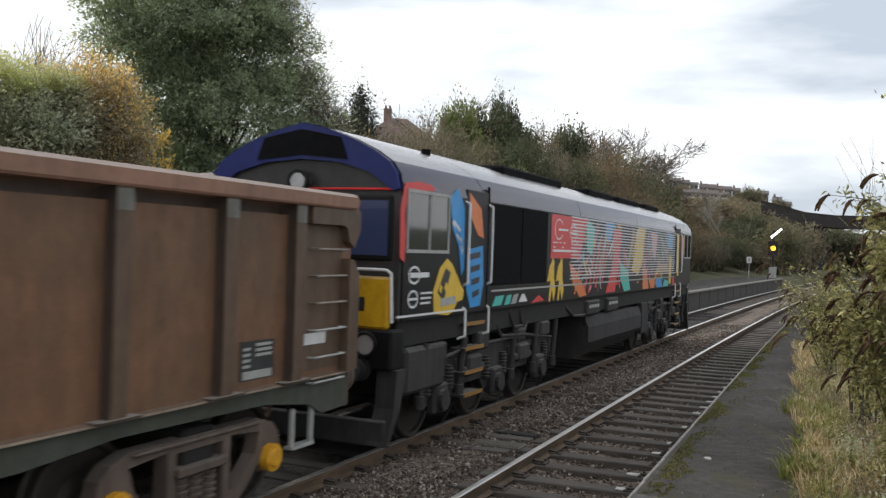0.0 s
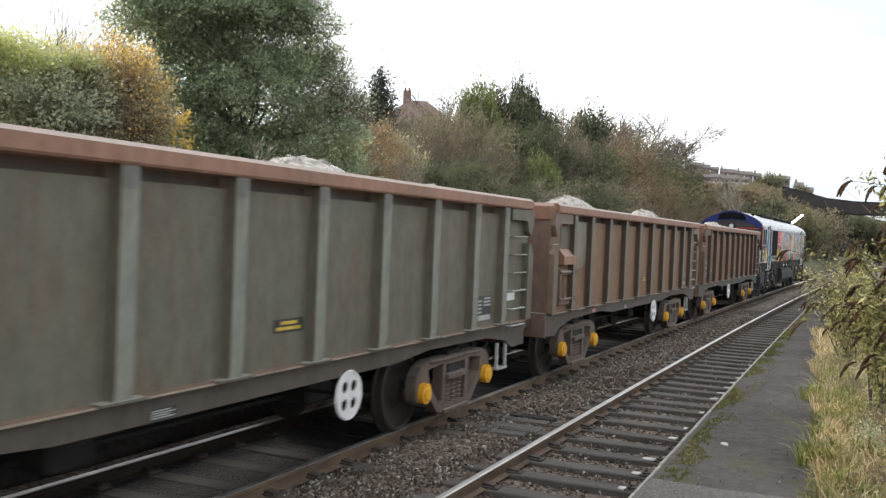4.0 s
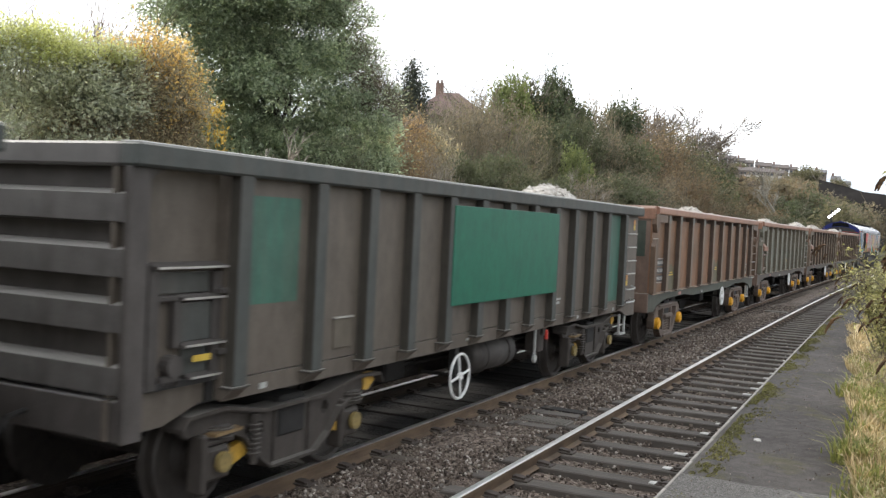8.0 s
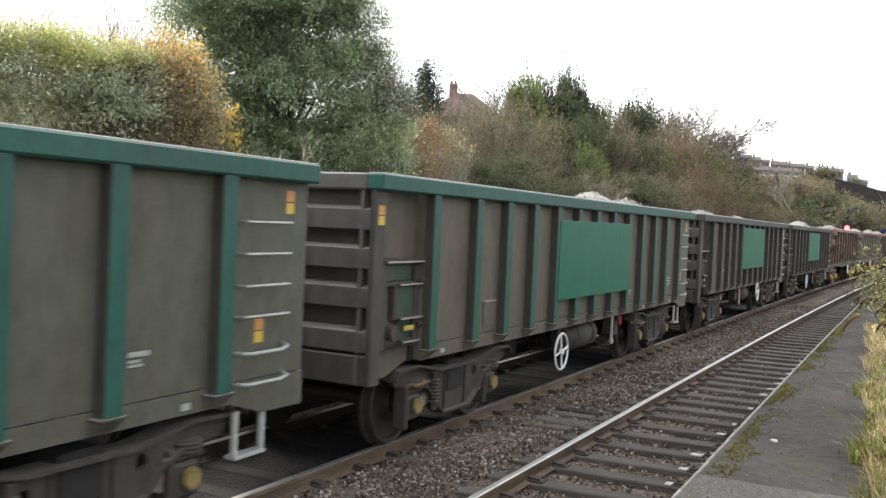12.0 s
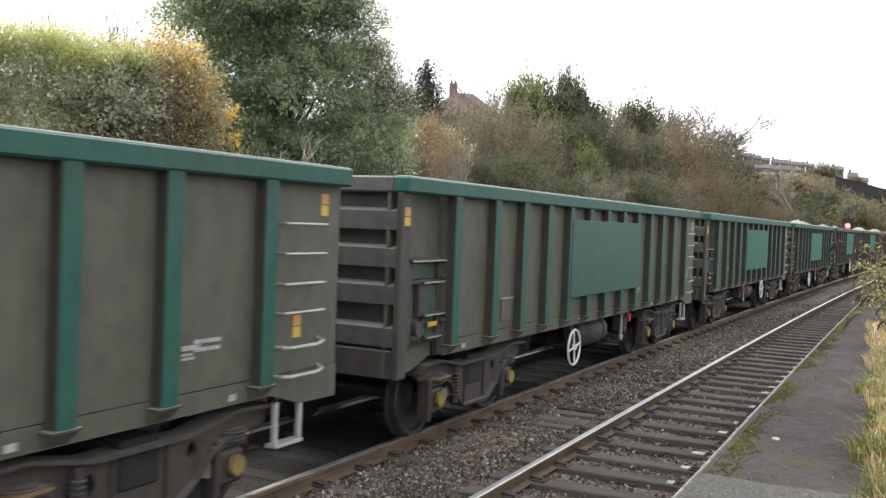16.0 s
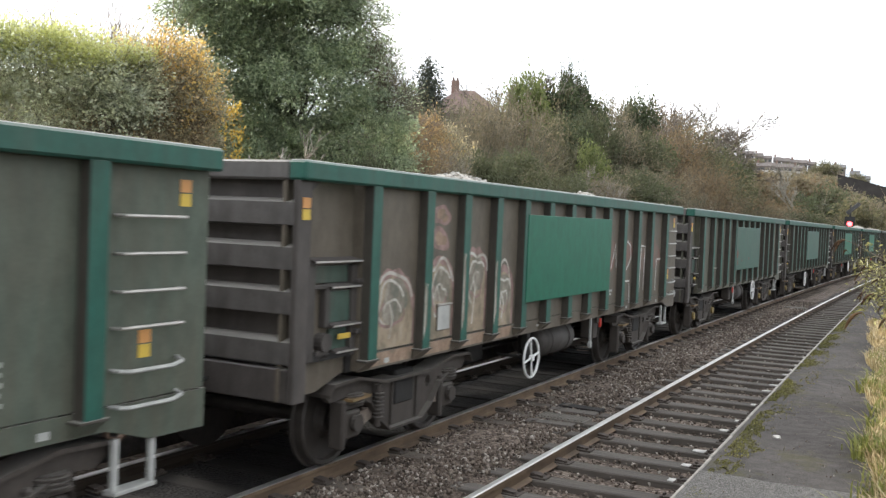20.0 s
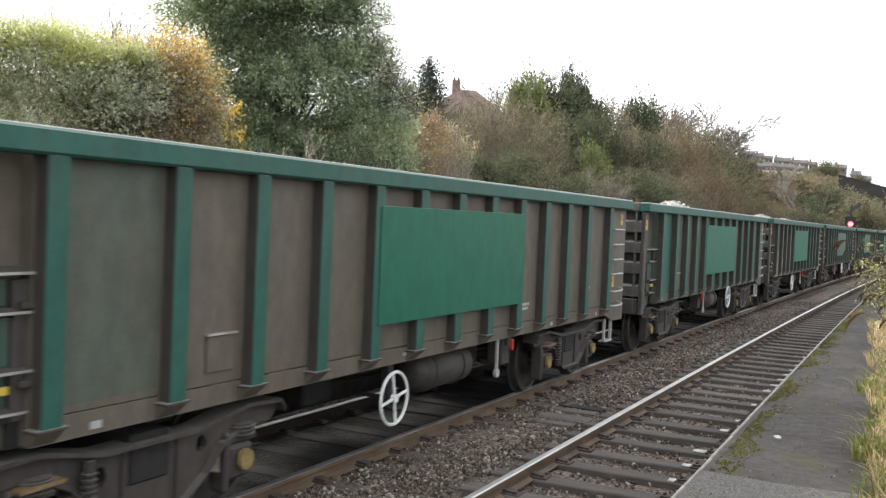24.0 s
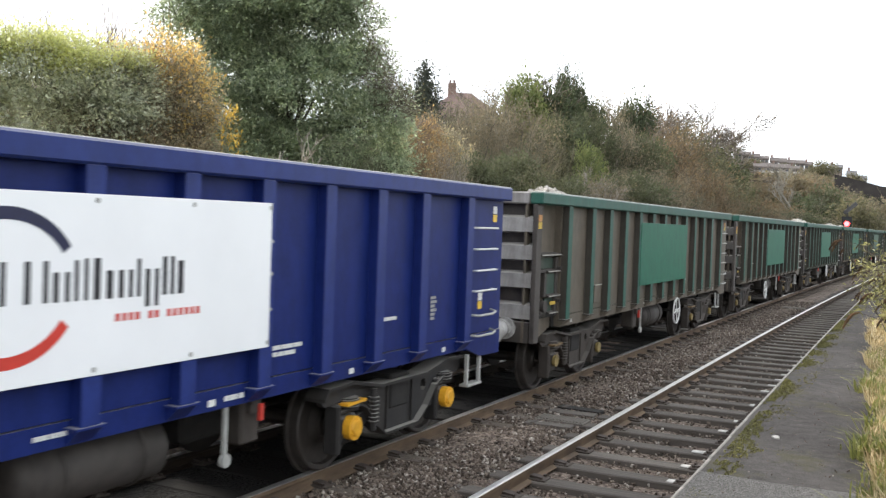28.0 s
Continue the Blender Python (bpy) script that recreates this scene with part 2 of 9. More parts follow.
M["yellow_mark"] = plain("yellow_label", (0.50, 0.345, 0.05), 0.55, 0, 0.15)
M["arm_bare"] = plain("rubbed_pale_steel", (0.21, 0.17, 0.14), 0.7, 0.1, 0.35, 12)
M["arm_yellow"] = plain("chipped_yellow_paint", (0.46, 0.27, 0.04), 0.6, 0, 0.3, 12)
M["cap_ochre"] = plain("dirty_yellow_cap", (0.20, 0.145, 0.05), 0.65, 0, 0.4, 16)
# Sun glint along the rail's top edge, set as a pale colour.
M["lip_pale"] = plain("glint_pale_top_edge", (0.62, 0.60, 0.56), 0.45, 0.2, 0.15, 4)
M["orange_mark"] = plain("orange_label", (0.46, 0.22, 0.07), 0.55, 0, 0.15)
M["white_paint"] = plain("white_paint", (0.66, 0.66, 0.64), 0.45, 0, 0.08)
M["grey_paint"] = plain("pale_grey_paint", (0.36, 0.36, 0.34), 0.5, 0, 0.15)
M["steel_bar"] = plain("worn_steel_bar", (0.42, 0.40, 0.37), 0.45, 0.5, 0.2)
M["rust_bar"] = plain("rusty_bar", (0.13, 0.085, 0.06), 0.7, 0.2)
M["red_paint"] = plain("red_paint", (0.55, 0.045, 0.03), 0.45, 0, 0.1)
M["navy_mark"] = plain("navy_print", (0.012, 0.014, 0.05), 0.45, 0, 0.1)
M["black_mark"] = plain("black_print", (0.02, 0.02, 0.025), 0.45, 0, 0.1)
M["tag_pale"] = paint("pale_spray_paint", (0.42, 0.41, 0.36), (0.26, 0.20, 0.15), 0.4)
M["tag_red"] = paint("dull_red_spray_paint", (0.20, 0.06, 0.045), (0.13, 0.08, 0.06), 0.5)
M["tag_ochre"] = paint("faint_ochre_spray_paint", (0.22, 0.17, 0.10), (0.14, 0.12, 0.09), 0.5)


def mottle(name, stops, scale=5.0):
    m, n, l, p = nodes_of(name)
    f = noise_at(n, l, scale, 6, (1, 1, 0.7), 0.65)
    c = ramp(n, l, f, stops)
    c = mixed(n, l, 0.4, c, ramp(n, l, noise_at(n, l, 26, 4), [(0.3, (0.6, 0.58, 0.55)), (0.7, (1.1, 1.1, 1.1))]), "MULTIPLY")
    l.new(c, p.inputs["Base Color"])
    p.inputs["Roughness"].default_value = 0.7
    return m


M["tag_cloud"] = mottle("faded_tan_spray", [(0.34, (0.13, 0.118, 0.088)), (0.46, (0.22, 0.18, 0.125)), (0.56, (0.31, 0.24, 0.165)), (0.68, (0.36, 0.31, 0.24))], 4.0)
M["tag_white"] = plain("white_spray_paint", (0.56, 0.55, 0.52), 0.6, 0, 0.15)
M["tag_haze"] = mottle("faint_red_spray", [(0.38, (0.125, 0.118, 0.092)), (0.52, (0.165, 0.105, 0.085)), (0.68, (0.20, 0.095, 0.078))], 3.0)
M["tag_low"] = mottle("rusty_tan_spray", [(0.36, (0.15, 0.12, 0.088)), (0.5, (0.26, 0.175, 0.12)), (0.66, (0.33, 0.25, 0.18))], 5.0)
M["tag_core"] = mottle("grey_green_spray", [(0.36, (0.115, 0.115, 0.09)), (0.52, (0.205, 0.18, 0.14)), (0.66, (0.32, 0.29, 0.245))], 7.0)
M["tag_cream"] = mottle("cream_spray_line", [(0.36, (0.22, 0.19, 0.15)), (0.5, (0.40, 0.37, 0.32)), (0.62, (0.52, 0.50, 0.45))], 6.0)
M["tag_blush"] = mottle("dull_pink_spray_line", [(0.36, (0.145, 0.10, 0.085)), (0.5, (0.24, 0.15, 0.135)), (0.66, (0.32, 0.22, 0.20))], 6.0)
M["patch_green"] = paint("green_patch_paint", (0.045, 0.15, 0.11), (0.08, 0.11, 0.085), 0.5)
# locomotive
M["loco_black"] = paint("black_gloss_paint", (0.010, 0.010, 0.012), (0.02, 0.019, 0.018), 0.35, None, rough=0.4, dust_sheen=0.1)
M["loco_black"].node_tree.nodes["Principled BSDF"].inputs["Specular IOR Level"].default_value = 0.16
M["loco_grey"] = paint("dark_grey_paint", (0.055, 0.052, 0.052), (0.04, 0.036, 0.034), 0.4, None, rough=0.35)
# Paler than the shoulder: reflected sky is mixed into the roof's colour.
M["loco_roof"] = paint("violet_grey_roof_with_sky_sheen", (0.055, 0.052, 0.105), (0.10, 0.095, 0.13), 0.5, None, rough=0.2, dust_sheen=0.55)
M["loco_cant"] = paint("dark_violet_gloss_paint", (0.030, 0.027, 0.065), (0.06, 0.045, 0.06), 0.5, None, rough=0.2, dust_sheen=0.15)
M["loco_blue"] = paint("royal_blue_paint", (0.014, 0.024, 0.155), (0.02, 0.022, 0.09), 0.25, None, rough=0.3)
M["loco_yellow"] = paint("warning_yellow_paint", (0.74, 0.42, 0.015), (0.5, 0.28, 0.03), 0.3, None, rough=0.35)
M["art_yellow"] = plain("art_yellow", (0.72, 0.47, 0.04), 0.4, 0, 0.1)
M["art_blue"] = plain("art_blue", (0.02, 0.27, 0.62), 0.4, 0, 0.1)
M["art_teal"] = plain("art_teal", (0.06, 0.48, 0.42), 0.4, 0, 0.1)
M["art_red"] = plain("art_red", (0.62, 0.035, 0.035), 0.4, 0, 0.1)
M["art_orange"] = plain("art_orange", (0.66, 0.17, 0.035), 0.4, 0, 0.1)
M["art_white"] = plain("art_white", (0.70, 0.70, 0.70), 0.4, 0, 0.06)
M["louvre_grey"] = plain("worn_silver_louvre", (0.70, 0.70, 0.71), 0.35, 0.3, 0.12)
M["art_pink"] = plain("art_pink", (0.62, 0.30, 0.33), 0.4, 0, 0.1)
M["bronze"] = plain("brass_plate", (0.36, 0.19, 0.05), 0.4, 0.3, 0.1)
M["grille"] = plain("black_grille", (0.008, 0.008, 0.009), 0.9)
M["grille"].node_tree.nodes["Principled BSDF"].inputs["Specular IOR Level"].default_value = 0.08
M["loco_under"] = paint("grey_running_gear", (0.062, 0.059, 0.059), (0.022, 0.020, 0.020), 0.5, None, rough=0.8, dust_sheen=0.25)


def glass_dark(name):
    m, n, l, p = nodes_of(name)
    p.inputs["Base Color"].default_value = (0.02, 0.023, 0.025, 1)
    p.inputs["Roughness"].default_value = 0.06
    p.inputs["Specular IOR Level"].default_value = 0.7
    return m


M["cab_glass"] = glass_dark("dark_cab_glass")
M["lens_glass"] = plain("lamp_lens", (0.5, 0.5, 0.52), 0.12, 0.5, 0.1)
# Windscreen glass whose blue base colour holds the sky's reflection.
M["blue_glass"] = glass_dark("cab_glass_with_sky_blue")
M["blue_glass"].node_tree.nodes["Principled BSDF"].inputs["Base Color"].default_value = (0.035, 0.05, 0.115, 1)
M["glow_amber"] = glowing("amber_signal_light", (1.0, 0.42, 0.02), 3.0)
M["glow_red"] = glowing("red_signal_light", (1.0, 0.045, 0.05), 7.0)
M["glow_white"] = glowing("white_signal_light", (1.0, 1.0, 0.97), 5.0)


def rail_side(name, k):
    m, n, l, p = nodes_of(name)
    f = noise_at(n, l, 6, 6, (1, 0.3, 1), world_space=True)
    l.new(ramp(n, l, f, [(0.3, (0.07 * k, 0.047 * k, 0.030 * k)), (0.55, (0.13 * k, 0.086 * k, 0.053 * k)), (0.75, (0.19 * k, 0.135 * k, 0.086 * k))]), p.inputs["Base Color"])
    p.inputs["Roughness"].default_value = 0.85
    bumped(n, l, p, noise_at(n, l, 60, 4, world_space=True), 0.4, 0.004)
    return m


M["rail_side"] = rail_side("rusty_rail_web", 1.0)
# Same web at a quarter of the tone, for the shade under the train.
M["rail_dark"] = rail_side("shade_dark_rail_web", 0.25)
M["rail_top"] = plain("polished_rail_head", (0.78, 0.755, 0.725), 0.42, 1.0, 0.1, 3)


def ballast_mat(name, lo, mid, hi, scale):
    m, n, l, p = nodes_of(name)
    v = n.new("ShaderNodeTexVoronoi")
    v.inputs["Scale"].default_value = scale
    g = n.new("ShaderNodeNewGeometry")
    l.new(g.outputs["Position"], v.inputs["Vector"])
    big = noise_at(n, l, 0.7, 4, world_space=True)
    c = ramp(n, l, v.outputs["Color"], [(0.1, lo), (0.5, mid), (0.95, hi)])
    c = mixed(n, l, 0.5, c, ramp(n, l, big, [(0.3, (0.45, 0.40, 0.36)), (0.7, (1, 1, 1))]), "MULTIPLY")
    l.new(c, p.inputs["Base Color"])
    p.inputs["Roughness"].default_value = 0.9
    bumped(n, l, p, v.outputs["Distance"], 1.0, 0.03)
    return m


M["ballast"] = ballast_mat("stone_ballast", (0.052, 0.036, 0.027), (0.143, 0.105, 0.081), (0.33, 0.267, 0.220), 26)


def stones_mat(name, stops):
    m, n, l, p = nodes_of(name)
    g = n.new("ShaderNodeNewGeometry")
    c = ramp(n, l, g.outputs["Random Per Island"], stops)
    c = mixed(n, l, 0.4, c, ramp(n, l, noise_at(n, l, 30, 3, world_space=True), [(0.3, (0.5, 0.5, 0.5)), (0.7, (1, 1, 1))]), "MULTIPLY")
    l.new(c, p.inputs["Base Color"])
    p.inputs["Roughness"].default_value = 0.88
    return m


M["ballast_stones"] = stones_mat("ballast_stones", [(0.0, (0.048, 0.034, 0.026)), (0.45, (0.122, 0.092, 0.071)), (0.85, (0.225, 0.182, 0.148)), (1.0, (0.46, 0.42, 0.37))])
M["load_stone"] = ballast_mat("pale_crushed_stone", (0.30, 0.275, 0.24), (0.42, 0.39, 0.35), (0.56, 0.53, 0.48), 14)
M["load_lumps"] = stones_mat("pale_stone_lumps", [(0.0, (0.28, 0.26, 0.23)), (0.6, (0.44, 0.41, 0.37)), (1.0, (0.58, 0.55, 0.50))])


def timber(name, lo, hi, shade_half=0.0):
    m, n, l, p = nodes_of(name)
    grain = noise_at(n, l, 7, 6, (0.35, 6, 2))
    info = n.new("ShaderNodeObjectInfo")
    c = ramp(n, l, grain, [(0.3, lo), (0.72, hi)])
    c = mixed(n, l, 0.6, c, ramp(n, l, info.outputs["Random"], [(0, (0.5, 0.46, 0.42)), (1, (1.0, 1.0, 1.0))]), "MULTIPLY")
    if shade_half:                            # near black between the rails: oil, and the train's shade in the colour
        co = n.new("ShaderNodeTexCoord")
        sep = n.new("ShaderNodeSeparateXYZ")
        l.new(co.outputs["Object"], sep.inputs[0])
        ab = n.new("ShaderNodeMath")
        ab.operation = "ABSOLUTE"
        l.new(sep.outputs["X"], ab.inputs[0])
        c = mixed(n, l, ramp(n, l, ab.outputs[0], [(shade_half - 0.1, (0.93, 0.93, 0.93)), (shade_half + 0.06, (0, 0, 0))]), c, (0.010, 0.008, 0.007))
    l.new(c, p.inputs["Base Color"])
    p.inputs["Roughness"].default_value = 0.85
    bumped(n, l, p, grain, 0.6, 0.01)
    return m


M["sleeper"] = timber("weathered_sleeper", (0.064, 0.055, 0.047), (0.152, 0.132, 0.114))
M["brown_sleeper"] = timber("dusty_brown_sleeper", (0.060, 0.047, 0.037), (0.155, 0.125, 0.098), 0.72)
# Darker copy of the ballast: shade under the train, put into the colour.
M["oily_ballast"] = ballast_mat("shade_blackened_ballast", (0.005, 0.004, 0.0035), (0.011, 0.009, 0.008), (0.026, 0.022, 0.019), 26)
M["chair"] = plain("rusty_rail_chair", (0.055, 0.042, 0.034), 0.85)
M["pad_white"] = plain("limed_pad", (0.40, 0.385, 0.36), 0.85, 0, 0.45)


def asphalt():
    m, n, l, p = nodes_of("worn_platform_asphalt")
    grain = noise_at(n, l, 140, 3, world_space=True)
    big = noise_at(n, l, 0.9, 6, world_space=True)
    c = ramp(n, l, big, [(0.3, (0.045, 0.041, 0.040)), (0.5, (0.062, 0.057, 0.055)), (0.72, (0.090, 0.083, 0.079))])
    mid = noise_at(n, l, 9, 7, world_space=True, rough=0.7)
    c = mixed(n, l, 0.7, c, ramp(n, l, mid, [(0.34, (0.5, 0.48, 0.46)), (0.52, (0.95, 0.95, 0.95)), (0.68, (1.35, 1.33, 1.3))]), "MULTIPLY")
    c = mixed(n, l, 0.7, c, ramp(n, l, grain, [(0.3, (0.5, 0.49, 0.48)), (0.5, (1.0, 1.0, 1.0)), (0.7, (1.7, 1.68, 1.65))]), "MULTIPLY")
    c = mixed(n, l, ramp(n, l, noise_at(n, l, 2.1, 8, world_space=True, rough=0.7), [(0.56, (0, 0, 0)), (0.66, (0.55, 0.55, 0.55))]), c, (0.07, 0.066, 0.03))
    l.new(c, p.inputs["Base Color"])
    p.inputs["Roughness"].default_value = 0.95
    p.inputs["Specular IOR Level"].default_value = 0.15
    bumped(n, l, p, grain, 0.9, 0.008)
    return m


M["asphalt"] = asphalt()
M["gravel_tarmac"] = ballast_mat("rough_grey_tarmac", (0.10, 0.096, 0.09), (0.16, 0.154, 0.146), (0.27, 0.26, 0.25), 90)
M["edge_stone"] = plain("platform_edge_stone", (0.21, 0.195, 0.175), 0.85, 0, 0.4, 4)
M["wall_brick"] = plain("sooty_platform_wall", (0.055, 0.048, 0.045), 0.9, 0, 0.4, 5)
M["moss"] = leafy("moss", [(0.0, (0.06, 0.055, 0.030)), (0.5, (0.115, 0.110, 0.042)), (1.0, (0.22, 0.21, 0.075))], 0.9, 0.1, 0.1)


def soil():
    m, n, l, p = nodes_of("bank_grass_and_earth")
    a = noise_at(n, l, 0.25, 6, world_space=True)
    b = noise_at(n, l, 5, 6, world_space=True)
    c = ramp(n, l, a, [(0.3, (0.055, 0.06, 0.022)), (0.5, (0.085, 0.085, 0.035)), (0.68, (0.105, 0.082, 0.045))])
    c = mixed(n, l, 0.7, c, ramp(n, l, b, [(0.3, (0.35, 0.35, 0.35)), (0.7, (1.2, 1.2, 1.2))]), "MULTIPLY")
    l.new(c, p.inputs["Base Color"])
    p.inputs["Roughness"].default_value = 0.95
    bumped(n, l, p, b, 1.0, 0.1)
    return m


M["soil"] = soil()
# plants
M["bark"] = plain("grey_brown_bark", (0.085, 0.072, 0.058), 0.9)
M["pale_bark"] = plain("pale_bark", (0.27, 0.25, 0.21), 0.85)
M["twig_brown"] = leafy("brown_twigs", [(0.0, (0.093, 0.071, 0.051)), (0.6, (0.170, 0.128, 0.088)), (1.0, (0.289, 0.230, 0.170))], 0.85, 0.2, 0.0)
M["twig_pale"] = leafy("pale_twigs", [(0.0, (0.182, 0.156, 0.130)), (1.0, (0.429, 0.390, 0.338))], 0.85, 0.2, 0.0)
M["twig_bare"] = leafy("grey_brown_branches", [(0.0, (0.13, 0.11, 0.092)), (1.0, (0.24, 0.205, 0.175))], 0.85, 0.2, 0.0)
M["twig_olive"] = leafy("olive_twigs", [(0.0, (0.085, 0.080, 0.055)), (0.6, (0.150, 0.142, 0.098)), (1.0, (0.24, 0.225, 0.165))], 0.85, 0.2, 0.2)
M["twig_tan"] = leafy("tan_twigs", [(0.0, (0.11, 0.097, 0.074)), (0.6, (0.185, 0.163, 0.125)), (1.0, (0.29, 0.26, 0.205))], 0.85, 0.2, 0.2)
M["twig_russet"] = leafy("russet_twigs", [(0.0, (0.105, 0.085, 0.062)), (0.6, (0.185, 0.142, 0.10)), (1.0, (0.27, 0.21, 0.15))], 0.85, 0.2, 0.2)
M["leaf_holly"] = leafy("grey_green_evergreen_leaves", [(0.0, (0.15, 0.185, 0.125)), (0.5, (0.29, 0.34, 0.235)), (0.9, (0.42, 0.47, 0.35)), (1.0, (0.54, 0.58, 0.46))], 0.45, 0.4, 0.6, vary=0.9)
M["leaf_bank"] = leafy("dark_bank_leaves", [(0.0, (0.06, 0.068, 0.042)), (0.6, (0.105, 0.115, 0.072)), (1.0, (0.19, 0.195, 0.125))], 0.75, 0.12, 0.4, vary=0.45)
M["leaf_bright"] = leafy("green_shrub_leaves", [(0.0, (0.11, 0.13, 0.055)), (0.6, (0.17, 0.195, 0.085)), (1.0, (0.28, 0.29, 0.14))], 0.75, 0.12, 0.4, vary=0.45)
M["leaf_lime"] = leafy("yellow_green_leaves", [(0.0, (0.27, 0.29, 0.14)), (0.5, (0.44, 0.46, 0.21)), (1.0, (0.62, 0.62, 0.32))], 0.55, 0.4, 0.5, vary=0.6)
M["leaf_dark"] = leafy("dull_green_leaves", [(0.0, (0.24, 0.25, 0.19)), (0.6, (0.39, 0.405, 0.31)), (1.0, (0.58, 0.59, 0.48))], 0.6, 0.3, 0.55, vary=0.8)
M["leaf_gold"] = leafy("golden_brown_leaves", [(0.0, (0.20, 0.185, 0.14)), (0.5, (0.33, 0.29, 0.20)), (0.92, (0.40, 0.335, 0.24)), (1.0, (0.66, 0.50, 0.25))], 0.55, 0.35, 0.45)
M["leaf_yellow"] = leafy("yellow_autumn_leaves", [(0.0, (0.42, 0.29, 0.11)), (0.6, (0.62, 0.42, 0.15)), (1.0, (0.72, 0.60, 0.26))], 0.55, 0.35, 0.4)
M["leaf_gilt"] = leafy("bright_yellow_leaves", [(0.0, (0.42, 0.28, 0.07)), (1.0, (0.66, 0.47, 0.12))], 0.55, 0.35, 0.5)
M["leaf_amber"] = leafy("orange_autumn_leaves", [(0.0, (0.20, 0.14, 0.08)), (0.6, (0.33, 0.22, 0.12)), (1.0, (0.50, 0.36, 0.19))], 0.6, 0.3, 0.45)
M["leaf_olive"] = leafy("olive_brown_leaves", [(0.0, (0.085, 0.082, 0.052)), (0.5, (0.15, 0.142, 0.09)), (1.0, (0.24, 0.22, 0.145))], 0.8, 0.1, 0.42, vary=0.45)
M["leaf_tan"] = leafy("dry_tan_leaves", [(0.0, (0.115, 0.096, 0.07)), (0.5, (0.19, 0.16, 0.118)), (1.0, (0.30, 0.262, 0.20))], 0.8, 0.1, 0.42, vary=0.45)
M["leaf_russet"] = leafy("russet_brown_leaves", [(0.0, (0.10, 0.078, 0.056)), (0.5, (0.19, 0.138, 0.09)), (1.0, (0.29, 0.21, 0.14))], 0.8, 0.1, 0.42, vary=0.45)
M["leaf_ivy"] = leafy("ivy_leaves", [(0.0, (0.04, 0.052, 0.03)), (0.6, (0.078, 0.094, 0.052)), (1.0, (0.15, 0.17, 0.095))], 0.6, 0.2, 0.35, vary=0.45)
M["leaf_conifer"] = leafy("dark_conifer_needles", [(0.0, (0.03, 0.038, 0.03)), (1.0, (0.085, 0.095, 0.072))], 0.6, 0.3, 0.2)
M["leaf_bush"] = leafy("fading_shrub_leaves", [(0.0, (0.12, 0.118, 0.052)), (0.5, (0.235, 0.225, 0.10)), (0.85, (0.39, 0.37, 0.17)), (1.0, (0.58, 0.55, 0.35))], 0.65, 0.25, 0.5)
M["seed_head"] = leafy("brown_seed_heads", [(0.0, (0.035, 0.022, 0.014)), (1.0, (0.11, 0.066, 0.035))], 0.85, 0.1, 0.05)
M["straw"] = leafy("straw_grass", [(0.0, (0.18, 0.135, 0.07)), (0.45, (0.38, 0.295, 0.165)), (0.8, (0.56, 0.45, 0.29)), (1.0, (0.74, 0.65, 0.48))], 0.7, 0.2, 0.35)
M["grass"] = leafy("green_grass", [(0.0, (0.10, 0.115, 0.035)), (1.0, (0.28, 0.29, 0.095))], 0.7, 0.2, 0.25)
M["roof_tile"] = plain("red_brown_roof_tiles", (0.16, 0.105, 0.092), 0.85, 0, 0.25, 3)
M["house_wall"] = plain("house_brick", (0.21, 0.135, 0.11), 0.85, 0, 0.2, 3)
M["render_wall"] = plain("pale_rendered_wall", (0.50, 0.47, 0.44), 0.8, 0, 0.15, 2)
M["dim_wall"] = plain("weathered_grey_wall", (0.165, 0.135, 0.12), 0.85, 0, 0.3, 2)
M["hill_roof"] = plain("brown_grey_tiles", (0.125, 0.106, 0.098), 0.9, 0, 0.25, 2)
M["slate"] = plain("grey_slates", (0.13, 0.125, 0.13), 0.75, 0, 0.2, 2)
M["window_pane"] = glass_dark("window_glass")
M["bridge"] = plain("dark_bridge_steel", (0.040, 0.034, 0.032), 0.85, 0, 0.35, 0.6)
M["stone_pier"] = plain("sooty_stone", (0.042, 0.037, 0.034), 0.9, 0, 0.35, 1.5)
M["sign_white"] = plain("white_sign", (0.68, 0.68, 0.66), 0.5, 0, 0.06)
M["signal_black"] = plain("signal_black", (0.014, 0.014, 0.015), 0.6)
M["grating"] = plain("grey_brown_grating", (0.13, 0.115, 0.098), 0.8, 0, 0.25, 20)

# ---------------------------------------------------------------- building helpers
def part(name, bm, mat, parent=None, label="", kind="", smooth=False):
    """Links a bmesh (or a finished mesh) as one mesh object under a thing or part."""
    if isinstance(bm, bmesh.types.BMesh):
        me = bpy.data.meshes.new(name)
        bm.to_mesh(me)
        bm.free()
        me.materials.append(mat)
        if smooth:
            me.shade_smooth()
    else:
        me = bm
    ob = new(name, me)
    ob.parent = parent
    return tagged(ob, label, kind=kind)


def thing(name, label, category, group="", kind="", m=None):
    ob = new(name)
    ob.empty_display_size = 0.3
    if m is not None:
        ob.matrix_basis = m
    return tagged(ob, label, category, group, kind)


def box(bm, x0, x1, y0, y1, z0, z1, bevel=0.0):
    v = [bm.verts.new((x, y, z)) for x in (x0, x1) for y in (y0, y1) for z in (z0, z1)]
    fs = [bm.faces.new([v[i] for i in q]) for q in ((0, 1, 3, 2), (4, 6, 7, 5), (0, 4, 5, 1), (2, 3, 7, 6), (0, 2, 6, 4), (1, 5, 7, 3))]
    if bevel:
        es = {e for f in fs for e in f.edges}
        bmesh.ops.bevel(bm, geom=list(es), offset=bevel, segments=1, affect="EDGES", profile=0.5)
    return bm


def boxed(*a, bevel=0.0):
    return box(bmesh.new(), *a, bevel=bevel)


